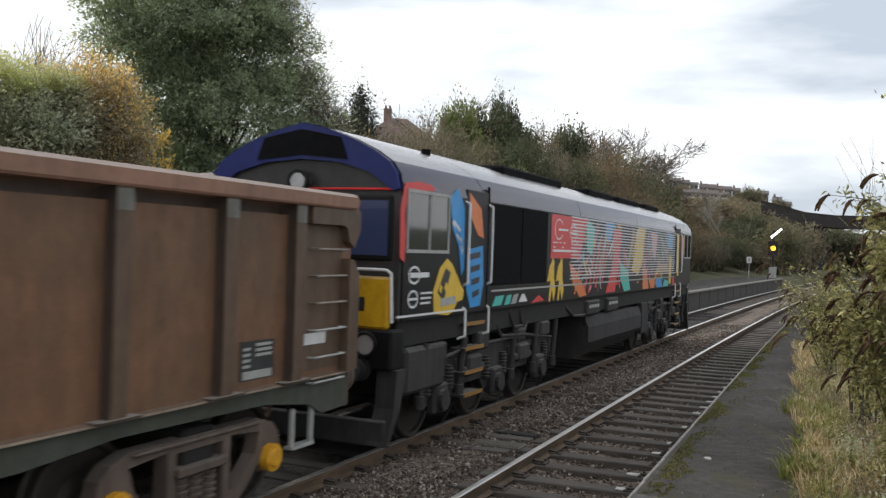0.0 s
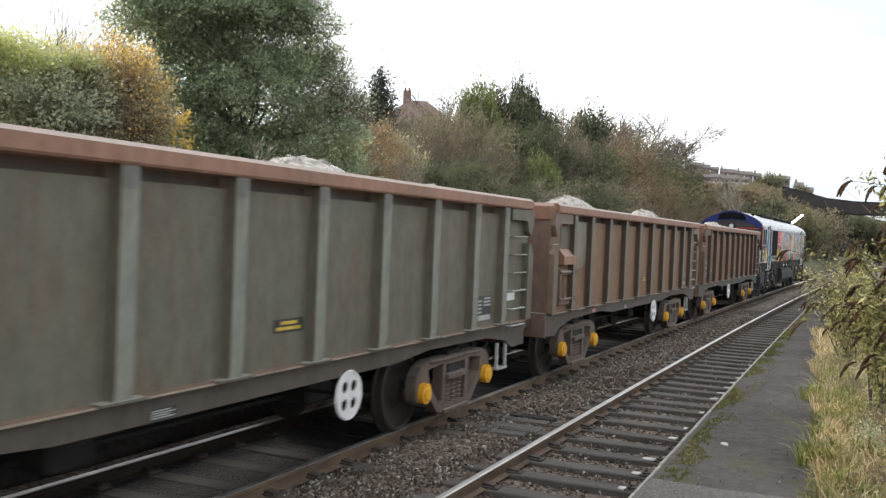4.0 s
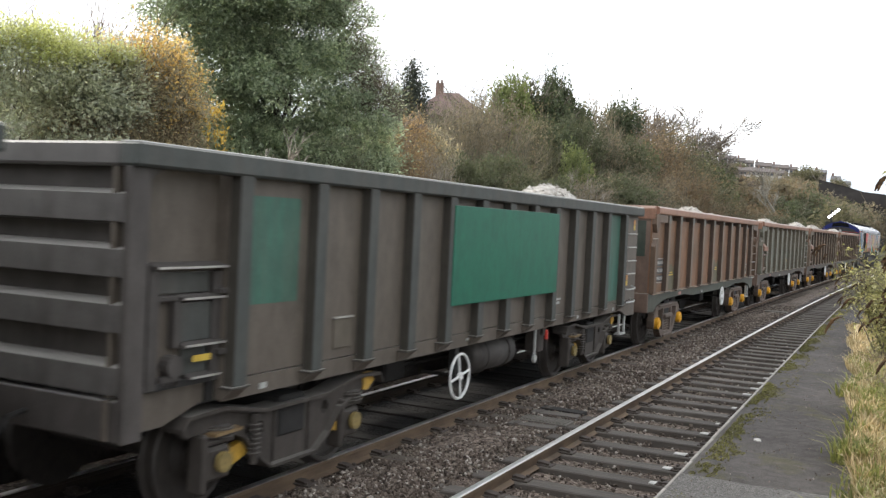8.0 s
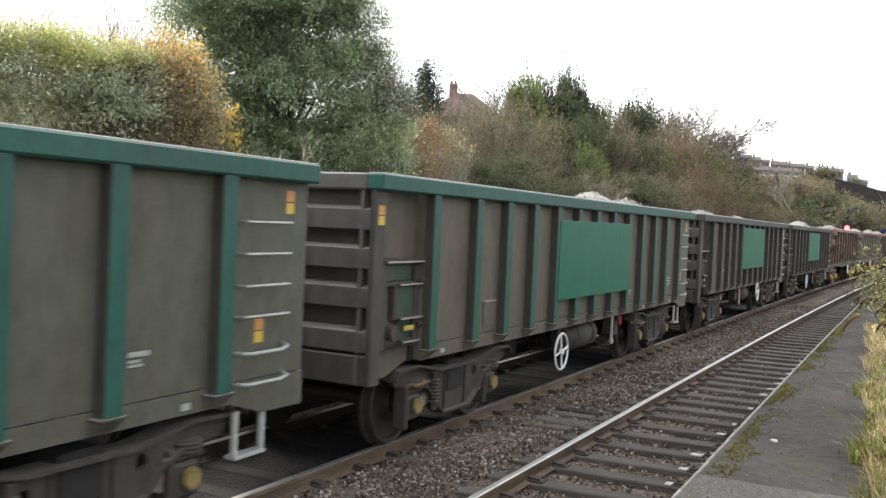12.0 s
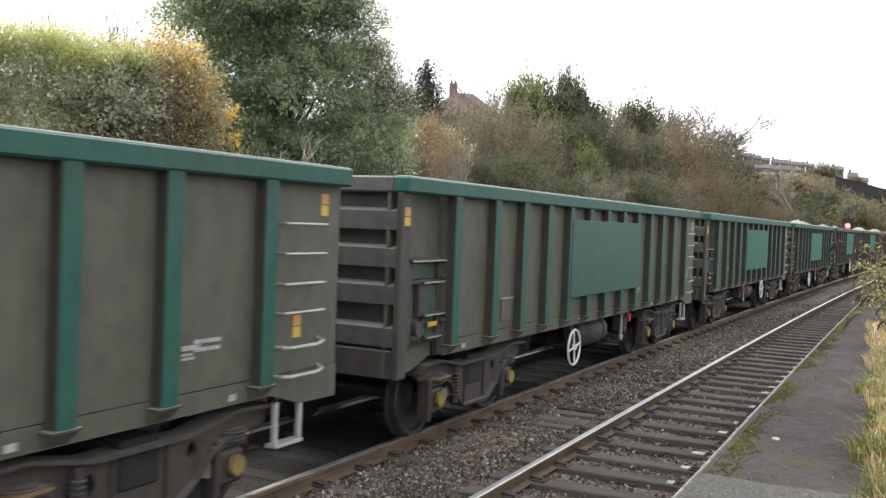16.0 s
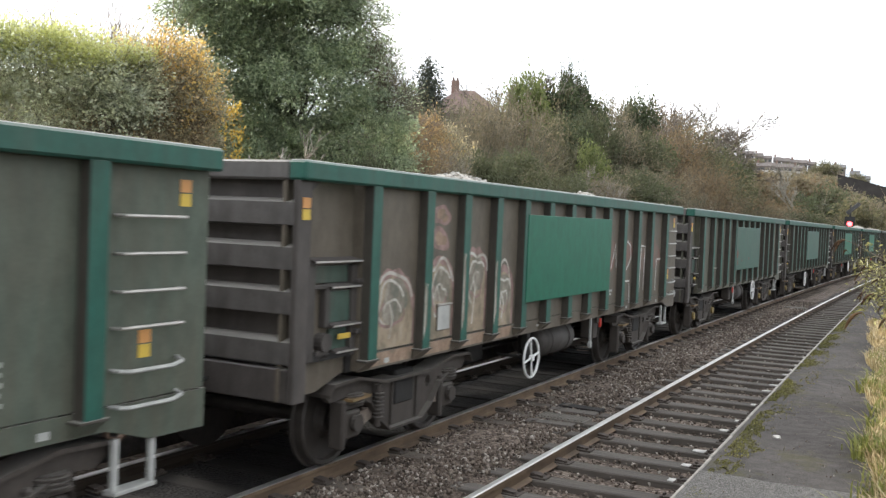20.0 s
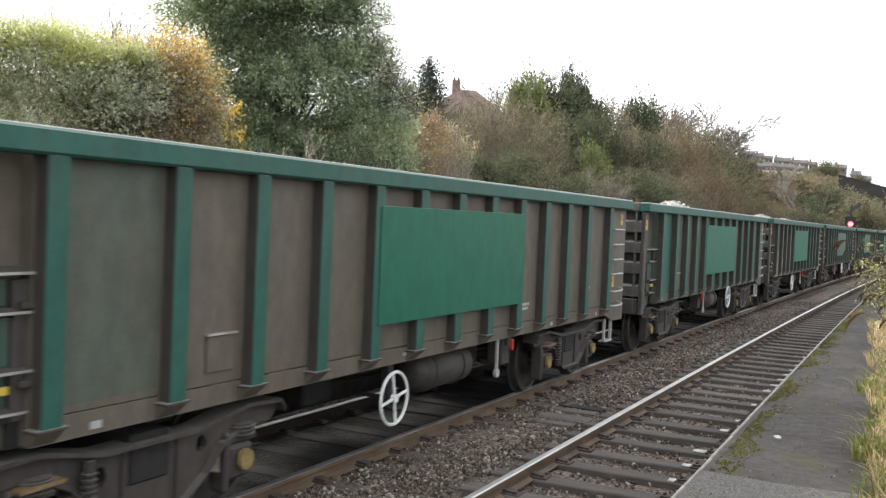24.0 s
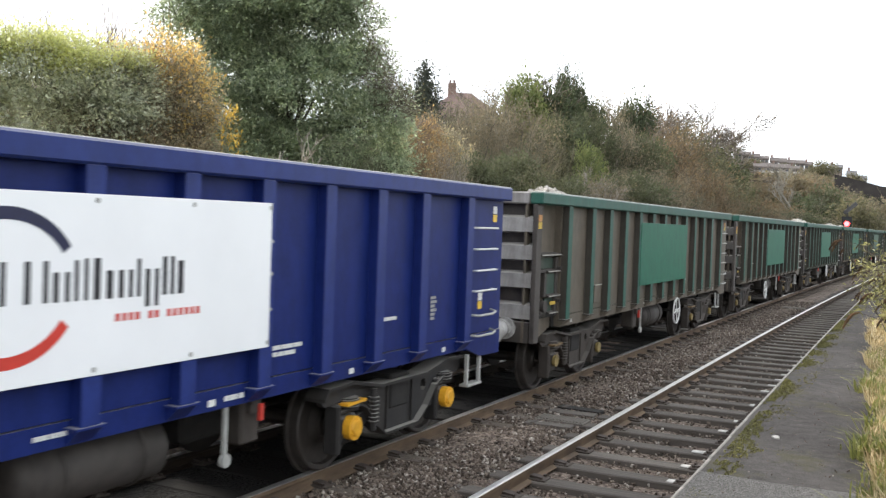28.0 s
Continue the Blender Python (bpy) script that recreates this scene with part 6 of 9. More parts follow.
def locomotive():
    w = thing("locomotive", "black diesel locomotive with bright transport artwork on its side", "locomotive")
    bm = bmesh.new()
    prism(bm, loco_section(), -LH + 0.12, LH - 0.12, "y")
    bmesh.ops.delete(bm, geom=[f for f in bm.faces if abs(f.normal.y) < 0.5 and f.calc_center_median().z > 3.14], context="FACES")
    part("body_shell", bm, M["loco_black"], w)
    bm = bmesh.new()
    ys = [-LH + 0.05, -LH + 2.6, -LH + 7.6, -LH + 12.6, LH - 2.6, LH - 0.05]
    for y0, y1 in zip(ys, ys[1:]):
        prof = [(a + 0.004, b + 0.004) for a, b in ROOF] + [(-a - 0.004, b + 0.004) for a, b in ROOF[-2::-1]]
        lo = [bm.verts.new((a, y0 + 0.012, b)) for a, b in prof]
        hi = [bm.verts.new((a, y1 - 0.012, b)) for a, b in prof]
        for i in range(len(prof) - 1):
            bm.faces.new((lo[i], hi[i], hi[i + 1], lo[i + 1]))
        sides = []
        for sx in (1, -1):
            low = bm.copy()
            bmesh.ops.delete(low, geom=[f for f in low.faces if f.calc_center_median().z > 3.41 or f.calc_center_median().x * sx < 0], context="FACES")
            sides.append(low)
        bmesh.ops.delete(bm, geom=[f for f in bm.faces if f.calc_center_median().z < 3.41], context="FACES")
        part("roof_panel", bm, M["loco_roof"], w, "glossy blue-grey roof panel, paler with painted sky sheen", smooth=True)
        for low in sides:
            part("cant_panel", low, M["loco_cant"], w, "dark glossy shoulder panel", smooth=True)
        bm = bmesh.new()
    bm.free()
    # cab fronts
    for sgn in (-1, 1):
        c = pose(0, 0, 0, 0, 0, 0 if sgn < 0 else 180)

        def put(nm, bm, mt, lb=""):
            o = part(nm, bm, M[mt], w, lb)
            o.matrix_basis = c
            return o
        f = -LH
        arch = [(a * 0.985, b) for a, b in ROOF] + [(-a * 0.985, b) for a, b in ROOF[-2::-1]]
        inner = [(1.22, 3.10), (0.9, 3.32), (0.5, 3.43), (0.0, 3.47), (-0.5, 3.43), (-0.9, 3.32), (-1.22, 3.10)]
        bm = bmesh.new()
        prism(bm, arch + inner[::-1], f + 0.0, f + 0.13, "y")
        put("cab_arch", bm, "loco_blue", "royal blue arch over the cab windows")
        bm = bmesh.new()
        prism(bm, [(0.62, 3.46), (0.52, 3.72), (0.0, 3.82), (-0.52, 3.72), (-0.62, 3.46), (0.0, 3.52)], f - 0.02, f + 0.01, "y")
        put("horn_grille", bm, "grille", "dark horn grille")
        bm = bmesh.new()
        prism(bm, [(1.30, 1.62), (1.30, 3.12), (0.9, 3.33), (0.5, 3.44), (0, 3.48), (-0.5, 3.44), (-0.9, 3.33), (-1.30, 3.12), (-1.30, 1.62)], f + 0.06, f + 0.14, "y")
        put("cab_front", bm, "loco_grey")
        for x0, x1 in ((-1.16, -0.16), (0.16, 1.16)):
            bm = boxed(x0 - 0.05, x1 + 0.05, f + 0.03, f + 0.07, 2.30, 3.05, bevel=0.02)
            put("window_frame", bm, "loco_black")
            bm = boxed(x0, x1, f + 0.02, f + 0.035, 2.36, 2.99)
            put("windscreen", bm, "blue_glass", "cab windscreen with reflected sky in its blue colour")
        bm = boxed(-1.22, 1.22, f - 0.03, f + 0.06, 1.52, 2.12, bevel=0.03)
        put("warning_panel", bm, "loco_yellow", "yellow warning panel")
        bm = boxed(-1.28, 1.28, f - 0.02, f + 0.3, 1.05, 1.52, bevel=0.03)
        put("nose", bm, "loco_black")
        bm = bmesh.new()
        for k in range(5):
            box(bm, 0.30 + 0.13 * k, 0.40 + 0.13 * k, f - 0.036, f - 0.03, 1.72, 1.88)
        put("number_marks", bm, "black_mark")
        bm = bmesh.new()
        pipe(bm, [(-1.27, f - 0.02, 1.60), (-1.26, f - 0.05, 2.16), (-1.2, f - 0.05, 2.20), (1.2, f - 0.05, 2.20), (1.26, f - 0.05, 2.16), (1.27, f - 0.02, 1.60)], 0.018)
        put("front_handrail", bm, "art_white", "white handrail")
        bm = bmesh.new()
        pipe(bm, [(-1.2, f + 0.03, 3.12), (1.2, f + 0.03, 3.12)], 0.014)
        put("red_line", bm, "art_red", "red wiring conduit line")
        for x in (-0.95, 0.95):
            bm = bmesh.new()
            rod(bm, (x, f - 0.05, 1.34), (x, f + 0.1, 1.34), 0.12, 18)
            h = put("headlight", bm, "lens_glass", "round headlight")
            bm = bmesh.new()
            ring(bm, (x, f - 0.04, 1.34), 0.13, 0.025, "y")
            put("headlight_rim", bm, "loco_black")
        bm = bmesh.new()
        rod(bm, (0, f - 0.08, 3.2), (0, f + 0.1, 3.2), 0.10, 14)
        put("top_headlight", bm, "lens_glass", "round upper lamp")
        bm = bmesh.new()
        ring(bm, (0, f - 0.05, 3.2), 0.12, 0.04, "y")
        put("lamp_housing", bm, "loco_black")
        for x in (-0.865, 0.865):
            b = at(kept("buffer", M["under"], buffer_bm, w, "round steel buffer"), x, sgn * (LH - 0.02), 1.06, 0, 0, 180 if sgn < 0 else 0)
        bm = bmesh.new()
        prism(bm, [(f + 0.1, 1.05), (f + 0.05, 0.62), (f - 0.12, 0.22), (f - 0.06, 0.20), (f + 0.2, 0.58), (f + 0.35, 1.05)], -1.3, -1.05)
        prism(bm, [(f + 0.1, 1.05), (f + 0.05, 0.62), (f - 0.12, 0.22), (f - 0.06, 0.20), (f + 0.2, 0.58), (f + 0.35, 1.05)], 1.05, 1.3)
        box(bm, -1.25, 1.25, f - 0.1, f - 0.02, 0.2, 0.5, 0.02)
        put("obstacle_plough", bm, "loco_under", "grey obstacle deflector")
    # underframe
    bm = bmesh.new()
    box(bm, -1.25, 1.25, -LH + 0.15, LH - 0.15, 1.30, 1.63, 0.01)
    part("underframe", bm, M["under"], w)
    for y0, y1, nm in ((-1.75, 3.2, "fuel_tank"),):
        bm = bmesh.new()
        prism(bm, [(-1.30, 1.02), (-1.22, 1.22), (1.22, 1.22), (1.30, 1.02), (1.30, 0.72), (0.98, 0.40), (-0.98, 0.40), (-1.30, 0.72)], y0, y1, "y")
        part(nm, bm, M["loco_under"], w, "long grey fuel tank")
    for y in (-1.9, -0.3):
        bm = boxed(1.16, 1.32, y, y + 0.95, 1.26, 1.54, bevel=0.03)
        part("filter_box", bm, M["loco_under"], w)
        bm = bmesh.new()
        for k in range(4):
            box(bm, 1.318, 1.326, y + 0.1 + 0.2 * k, y + 0.24 + 0.2 * k, 1.40, 1.46)
        part("filter_labels", bm, M["grey_paint"], w)
    bm = boxed(1.1, 1.30, 3.25, 4.0, 0.55, 1.3, bevel=0.02)
    part("battery_box", bm, M["loco_under"], w)
    bm = boxed(1.0, 1.30, -LH + 0.35, -LH + 1.5, 0.72, 1.28, bevel=0.05)
    part("equipment_box", bm, M["loco_under"], w)
    runs = ([(1.2, -LH + 3.4, 1.5), (1.28, -LH + 3.6, 1.2), (1.28, -LH + 4.6, 1.16), (1.22, -LH + 5.0, 1.4)], [(1.24, -LH + 4.0, 1.56), (1.3, -LH + 4.1, 1.3), (1.3, -LH + 4.5, 1.3), (1.24, -LH + 4.5, 1.56)], [(1.24, -LH + 7.0, 1.5), (1.3, -LH + 7.4, 1.3), (1.3, -LH + 8.2, 1.28), (1.22, -LH + 8.5, 1.05)])
    for pts in runs:
        part("pipe", pipe(bmesh.new(), pts, 0.024), M["loco_under"], w)
    for y in (-6.63, 6.63):
        loco_bogie(w, y)
        for dy in (-2.75, -1.5, 0.55, 1.62, 2.7):
            bm = bmesh.new()
            rod(bm, (1.24, y + dy, 0.66), (1.27, y + dy + 0.06, 1.30), 0.045, 10)
            rod(bm, (1.24, y + dy, 0.50), (1.24, y + dy, 0.66), 0.065, 10)
            part("damper", bm, M["loco_under"], w, "upright hydraulic damper")
        for dy, ww, hh in ((-2.3, 0.5, 0.22), (-0.75, 0.42, 0.26), (0.9, 0.36, 0.2), (2.15, 0.46, 0.24)):
            part("bracket", boxed(1.16, 1.29, y + dy - ww / 2, y + dy + ww / 2, 1.06, 1.06 + hh, bevel=0.03), M["loco_under"], w)
        for dy in (-2.07, 0, 2.07):
            part("brake_block", boxed(0.98, 1.10, y + dy + 0.52, y + dy + 0.66, 0.34, 0.74, bevel=0.03), M["bogie_dark"], w)
            part("sand_tube", pipe(bmesh.new(), [(1.2, y + dy + 0.5, 1.0), (1.18, y + dy + 0.62, 0.5), (1.0, y + dy + 0.6, 0.12)], 0.02), M["loco_under"], w)
    # cab side windows, doors, steps, rails on both sides
    for rz in (0, 180):
        piv = pose(0, 0, 0, 0, 0, rz)
        ends = ((0.0, 1), (20.5, -1))
        for s0, d in ends:
            def yy(v):
                return -LH + s0 + d * v

            def put(nm, bm, mt, lb=""):
                o = part(nm, bm, M[mt], w, lb)
                o.matrix_basis = piv
                return o
            for a, b in ((0.20, 0.78), (0.82, 1.36)):
                y0, y1 = sorted((yy(a), yy(b)))
                put("side_window", boxed(1.318, 1.328, y0, y1, 2.44, 3.10, bevel=0.003), "cab_glass", "dark cab side window")
                bm = bmesh.new()
                for q in ((y0 - 0.03, y0, 2.40, 3.14), (y1, y1 + 0.03, 2.40, 3.14), (y0, y1, 3.10, 3.14), (y0, y1, 2.40, 2.44)):
                    box(bm, 1.316, 1.342, *q)
                put("window_frame", bm, "grey_paint", "pale metal window frame")
            y0, y1 = sorted((yy(2.0), yy(2.78)))
            put("cab_door", boxed(1.26, 1.325, y0, y1, 1.64, 3.26, bevel=0.01), "loco_black", "recessed cab door")
            put("door_recess", boxed(1.30, 1.326, y1 + 0.0 if d > 0 else y0 - 0.05, (y1 + 0.05) if d > 0 else y0, 1.64, 3.34), "grille")
            for v in (1.96, 2.82):
                bm = bmesh.new()
                pipe(bm, [(1.30, yy(v), 3.10), (1.38, yy(v), 3.06), (1.38, yy(v), 2.02), (1.30, yy(v), 1.98)], 0.018)
                put("door_handrail", bm, "art_white", "white door handrail")
                bm = bmesh.new()
                pipe(bm, [(1.30, yy(v), 1.70), (1.36, yy(v), 1.66), (1.36, yy(v), 1.32), (1.26, yy(v), 1.28)], 0.018)
                put("step_handrail", bm, "art_white", "white step handrail")
            for z in (1.45, 1.12, 0.80, 0.50):
                y0, y1 = sorted((yy(2.05), yy(2.7)))
                put("cab_step", boxed(1.12, 1.34, y0, y1, z, z + 0.03), "bogie_dark")
                put("step_edge", boxed(1.34, 1.352, y0, y1, z - 0.005, z + 0.045), "bronze", "yellow-edged step")
        o = part("body_grille", boxed(1.322, 1.334, -LH + 2.95, -LH + 4.20, 1.96, 3.12, bevel=0.004), M["grille"], w, "black intake grille")
        o.matrix_basis = piv
        o = part("body_grille", boxed(1.322, 1.334, -LH + 4.26, -LH + 5.55, 1.96, 3.12, bevel=0.004), M["grille"], w, "black intake grille")
        o.matrix_basis = piv
        o = part("sill_stripe", boxed(1.321, 1.327, -LH + 3.0, -LH + 17.7, 1.870, 1.898), M["grey_paint"], w, "thin pale sill stripe")
        o.matrix_basis = piv
        for k in range(19):
            z = 1.98 + 0.062 * k
            o = part("louvre", boxed(1.322, 1.338, -LH + 7.0, -LH + 17.6, z, z + 0.024), M["louvre_grey"], w)
            o.matrix_basis = piv
    bm = bmesh.new()
    box(bm, 1.3, 1.326, -LH + 0.02, -LH + 2.0, 1.655, 1.68)
    part("cab_sill", bm, M["art_white"], w, "thin pale sill line")
    # artwork on the side towards the near platform: bold flat colour shapes
    decal(w, "art_red", [(0.02, 2.35), (0.14, 2.28), (0.16, 2.62), (0.12, 2.85), (0.2, 3.12), (0.95, 3.16), (0.85, 3.22), (0.5, 3.24), (0.1, 3.2), (0.0, 2.9)])
    decal(w, "art_blue", [(1.42, 3.12), (1.66, 3.24), (1.90, 3.02), (1.94, 2.2), (1.86, 2.12), (1.74, 2.5), (1.52, 2.72)])
    decal(w, "art_blue", [(2.06, 2.46), (2.60, 2.52), (2.66, 2.0), (2.56, 1.70), (2.20, 1.68), (2.02, 1.95), (2.10, 2.2)], x=1.3265)
    decal(w, "art_orange", [(2.06, 3.22), (2.50, 3.02), (2.62, 2.62), (2.40, 2.66), (2.10, 2.92)], x=1.3265)
    decal(w, "art_yellow", [(1.02, 1.66), (0.98, 1.94), (1.16, 2.22), (1.38, 2.34), (1.56, 2.26), (1.88, 1.98), (1.97, 1.92), (1.93, 1.80), (1.76, 1.78), (1.62, 1.66), (1.46, 1.62)])
    decal(w, "black_mark", [(1.10, 1.92), (1.34, 2.22), (1.50, 2.16), (1.30, 1.80)], x=1.3255)
    decal(w, "grey_paint", [(1.20, 1.74), (1.20, 1.84), (1.68, 1.86), (1.68, 1.76)], x=1.3282, name="number_marks")
    for cx, cz, ry in ((0.42, 2.14, 0.15), (0.40, 1.86, 0.13)):
        bm = bmesh.new()
        band(bm, [(a - LH, b) for a, b in arc(cx, cz, ry, 0.095, 0, 360, 24)], 0.028, 1.3265)
        part("emblem", bm, M["art_white"], w, "white ring emblem")
    bm = bmesh.new()
    box(bm, 1.322, 1.3255, 0.32 - LH, 0.84 - LH, 2.11, 2.17)
    box(bm, 1.322, 1.3255, 0.26 - LH, 0.54 - LH, 1.845, 1.875)
    for k in range(3):
        box(bm, 1.322, 1.3255, 0.62 - LH, 0.95 - LH - 0.03 * k, 1.91 - 0.06 * k, 1.935 - 0.06 * k)
    part("emblem_bars", bm, M["art_white"], w)
    for a, b in ((3.05, 3.45), (3.55, 3.80), (3.85, 4.1)):
        decal(w, "art_teal" if a < 3.8 else "grey_paint", [(a, 1.66), (a + 0.12, 1.80), (b + 0.08, 1.81), (b - 0.02, 1.67)])
    decal(w, "art_white", [(4.2, 1.68), (4.35, 1.80), (4.46, 1.80), (4.62, 1.68)])
    decal(w, "art_red", [(4.8, 1.64), (5.2, 1.76), (5.5, 1.66)])
    decal(w, "art_red", [(5.78, 2.36), (5.78, 3.11), (8.1, 3.11), (7.6, 2.36)])
    bm = bmesh.new()
    band(bm, [(a - LH, b) for a, b in arc(6.22, 2.86, 0.24, 0.17, 30, 330, 20)], 0.022, 1.3285)
    band(bm, [(a - LH, b) for a, b in arc(7.12, 2.82, 0.2, 0.15, 0, 360, 20)], 0.026, 1.3285)
    box(bm, 1.326, 1.329, 6.2 - LH, 6.78 - LH, 2.84, 2.875)
    box(bm, 1.326, 1.329, 6.88 - LH, 7.36 - LH, 2.81, 2.83)
    box(bm, 1.326, 1.329, 5.9 - LH, 7.4 - LH, 2.47, 2.51)
    part("emblem_bars", bm, M["art_white"], w)
    for ox in (0.0, 0.5):
        decal(w, "art_yellow", [(5.62 + ox, 1.96), (5.74 + ox, 2.22), (5.86 + ox, 2.30), (5.92 + ox, 2.38), (6.0 + ox, 2.30), (6.02 + ox, 2.02), (6.12 + ox, 1.80), (6.02 + ox, 1.62), (5.90 + ox, 1.84), (5.82 + ox, 1.62), (5.74 + ox, 1.64), (5.82 + ox, 1.98)])
    shapes = [("art_orange", [(6.9, 2.30), (7.5, 2.1), (8.2, 1.66), (7.7, 1.64), (7.2, 1.9)]), ("art_teal", [(8.0, 3.14), (8.7, 2.95), (8.5, 2.42), (8.15, 2.5)]),
              ("art_blue", [(9.5, 3.12), (10.3, 3.1), (10.0, 2.75), (9.7, 2.7)]), ("art_red", [(10.2, 3.0), (11.0, 2.95), (10.8, 2.3), (10.5, 1.66), (9.7, 1.66), (10.2, 2.2)]),
              ("art_teal", [(10.9, 2.3), (11.7, 2.1), (12.0, 1.66), (11.4, 1.64), (11.0, 1.9)]), ("art_yellow", [(12.1, 2.1), (12.7, 3.1), (13.5, 3.1), (13.3, 2.3), (12.8, 2.0)]),
              ("art_orange", [(13.3, 2.2), (13.8, 2.1), (14.1, 1.64), (13.4, 1.64)]), ("art_orange", [(14.2, 1.9), (14.9, 1.9), (14.8, 1.64), (14.3, 1.64)]),
              ("art_blue", [(15.0, 1.85), (15.7, 1.9), (15.9, 1.64), (15.1, 1.64)]), ("art_pink", [(14.2, 3.05), (15.1, 3.0), (14.8, 2.3), (14.4, 2.6)]),
              ("art_teal", [(16.1, 1.8), (16.7, 1.8), (16.7, 1.64), (16.0, 1.64)]), ("art_yellow", [(16.8, 2.5), (17.2, 2.4), (17.1, 1.7), (16.8, 1.7)]),
              ("art_red", [(17.4, 1.86), (17.7, 1.86), (17.7, 1.64), (17.4, 1.64)]), ("art_blue", [(16.4, 3.1), (17.3, 3.05), (17.2, 2.6), (16.6, 2.7)])]
    for mt, pts in shapes:
        decal(w, mt, pts, x=1.3208)
    ra = random.Random(66)
    for k in range(70):
        a, b = ra.uniform(7.2, 17.4), ra.uniform(1.66, 3.05)
        ln, th, an = ra.uniform(0.12, 0.55), ra.uniform(0.02, 0.06), ra.choice((0.9, 1.2, 1.9, 2.2, 0.4))
        ca, sa_ = math.cos(an), math.sin(an) * 0.7
        pts = [(a, b), (a + ln * ca, min(3.1, b + ln * sa_)), (a + ln * ca + th * 2, min(3.1, b + ln * sa_)), (a + th * 2, b)]
        decal(w, ra.choice(("art_red", "art_teal", "art_orange", "art_yellow", "art_blue", "art_white", "art_pink", "loco_grey")), pts, x=1.3209 + 0.00002 * k, name="art_stroke", depth=0.0012)
    for a0, z0, z1, tilt, n, mts in ((8.3, 1.70, 3.05, 0.55, 7, ("art_red", "loco_grey", "art_orange")), (9.3, 2.35, 3.08, 0.35, 5, ("art_teal", "art_white")), (10.9, 1.72, 2.6, -0.4, 6, ("art_red", "art_pink")), (11.7, 2.2, 3.08, 0.45, 5, ("art_yellow", "art_orange")),
                                     (13.6, 2.3, 3.05, 0.3, 6, ("art_red", "art_blue", "art_teal")), (14.9, 1.70, 2.5, 0.4, 5, ("art_orange", "art_yellow")), (15.8, 2.35, 3.05, -0.3, 5, ("art_teal", "art_red")), (7.3, 1.70, 2.25, 0.3, 5, ("art_orange", "art_red", "art_teal"))):
        for k in range(n):
            a = a0 + 0.17 * k
            top = z1 - 0.11 * ((k * 5) % 4)
            low = z0 + 0.09 * ((k * 3) % 4)
            decal(w, mts[k % len(mts)], [(a, low), (a + tilt, top), (a + tilt + 0.09, top), (a + 0.09, low)], x=1.3209 + 0.00003 * k, name="art_strip", depth=0.0018)
    for a, z in ((5.9, 2.62), (6.05, 2.62), (6.25, 2.62), (6.5, 2.62), (7.0, 2.64), (7.3, 2.64), (5.9, 2.54), (6.4, 2.54)):
        decal(w, "art_white", [(a, z), (a + 0.12, z), (a + 0.12, z + 0.022), (a, z + 0.022)], x=1.3285, name="lettering")
    for k in range(6):
        decal(w, "art_blue" if k % 2 else "art_white", [(1.50 + 0.07 * k, 2.78 - 0.07 * k), (1.55 + 0.07 * k, 2.84 - 0.07 * k), (1.78 + 0.03 * k, 2.72 - 0.07 * k), (1.74 + 0.03 * k, 2.67 - 0.07 * k)], x=1.3262, name="art_stroke")
    for k in range(4):
        decal(w, "black_mark", [(2.12 + 0.04 * k, 2.40 - 0.17 * k), (2.5, 2.44 - 0.17 * k), (2.5, 2.36 - 0.17 * k), (2.14 + 0.04 * k, 2.32 - 0.17 * k)], x=1.3295, name="art_stroke")
    for k in range(3):
        decal(w, "art_yellow", [(1.14 + 0.16 * k, 1.95 + 0.02 * k), (1.19 + 0.16 * k, 2.02 + 0.02 * k), (1.25 + 0.16 * k, 1.98 + 0.02 * k), (1.20 + 0.16 * k, 1.90 + 0.02 * k)], x=1.3282, name="art_stroke")
    decal(w, "bronze", [(15.2, 2.02), (15.2, 2.24), (16.6, 2.24), (16.6, 2.02)], x=1.333, name="name_plate", label="brass name plate")
    decal(w, "art_orange", [(18.6, 3.05), (19.2, 3.05), (19.1, 2.5), (18.7, 2.4)])
    decal(w, "art_yellow", [(18.0, 3.1), (18.25, 3.1), (18.3, 1.9), (18.05, 1.9)], x=1.3265)
    # roof gear
    for y, ln, x in ((-5.0, 3.4, 0.0), (0.5, 2.2, 0.0), (3.4, 2.2, 0.0), (6.6, 1.8, 0.0)):
        bm = boxed(-0.62, 0.62, y, y + ln, 3.66, 3.875, bevel=0.03)
        part("roof_hatch", bm, M["grille"], w, "dark roof vent")
        bm = bmesh.new()
        for k in range(int(ln / 0.2)):
            box(bm, -0.58, 0.58, y + 0.1 + 0.2 * k, y + 0.13 + 0.2 * k, 3.875, 3.89)
        part("vent_slats", bm, M["loco_grey"], w)
    bm = bmesh.new()
    rod(bm, (0.55, -LH + 2.3, 3.7), (0.55, -LH + 2.3, 3.82), 0.07, 10)
    part("roof_vent", bm, M["grille"], w)
    return w

# ---------------------------------------------------------------- making up the train
TRAIN = []                               # (thing, distance of its centre behind the rear of the locomotive)
loco = locomotive()
TRAIN.append((loco, -LH))


def couple(wagon, k, load=None):
    """The k-th wagon behind the locomotive."""
    back = 14.2 - HALF + 14.36 * (k - 1) + 0.1
    TRAIN.append((wagon, back))
    if load is not None:
        TRAIN.append((add_load(wagon, load), back))
    return wagon


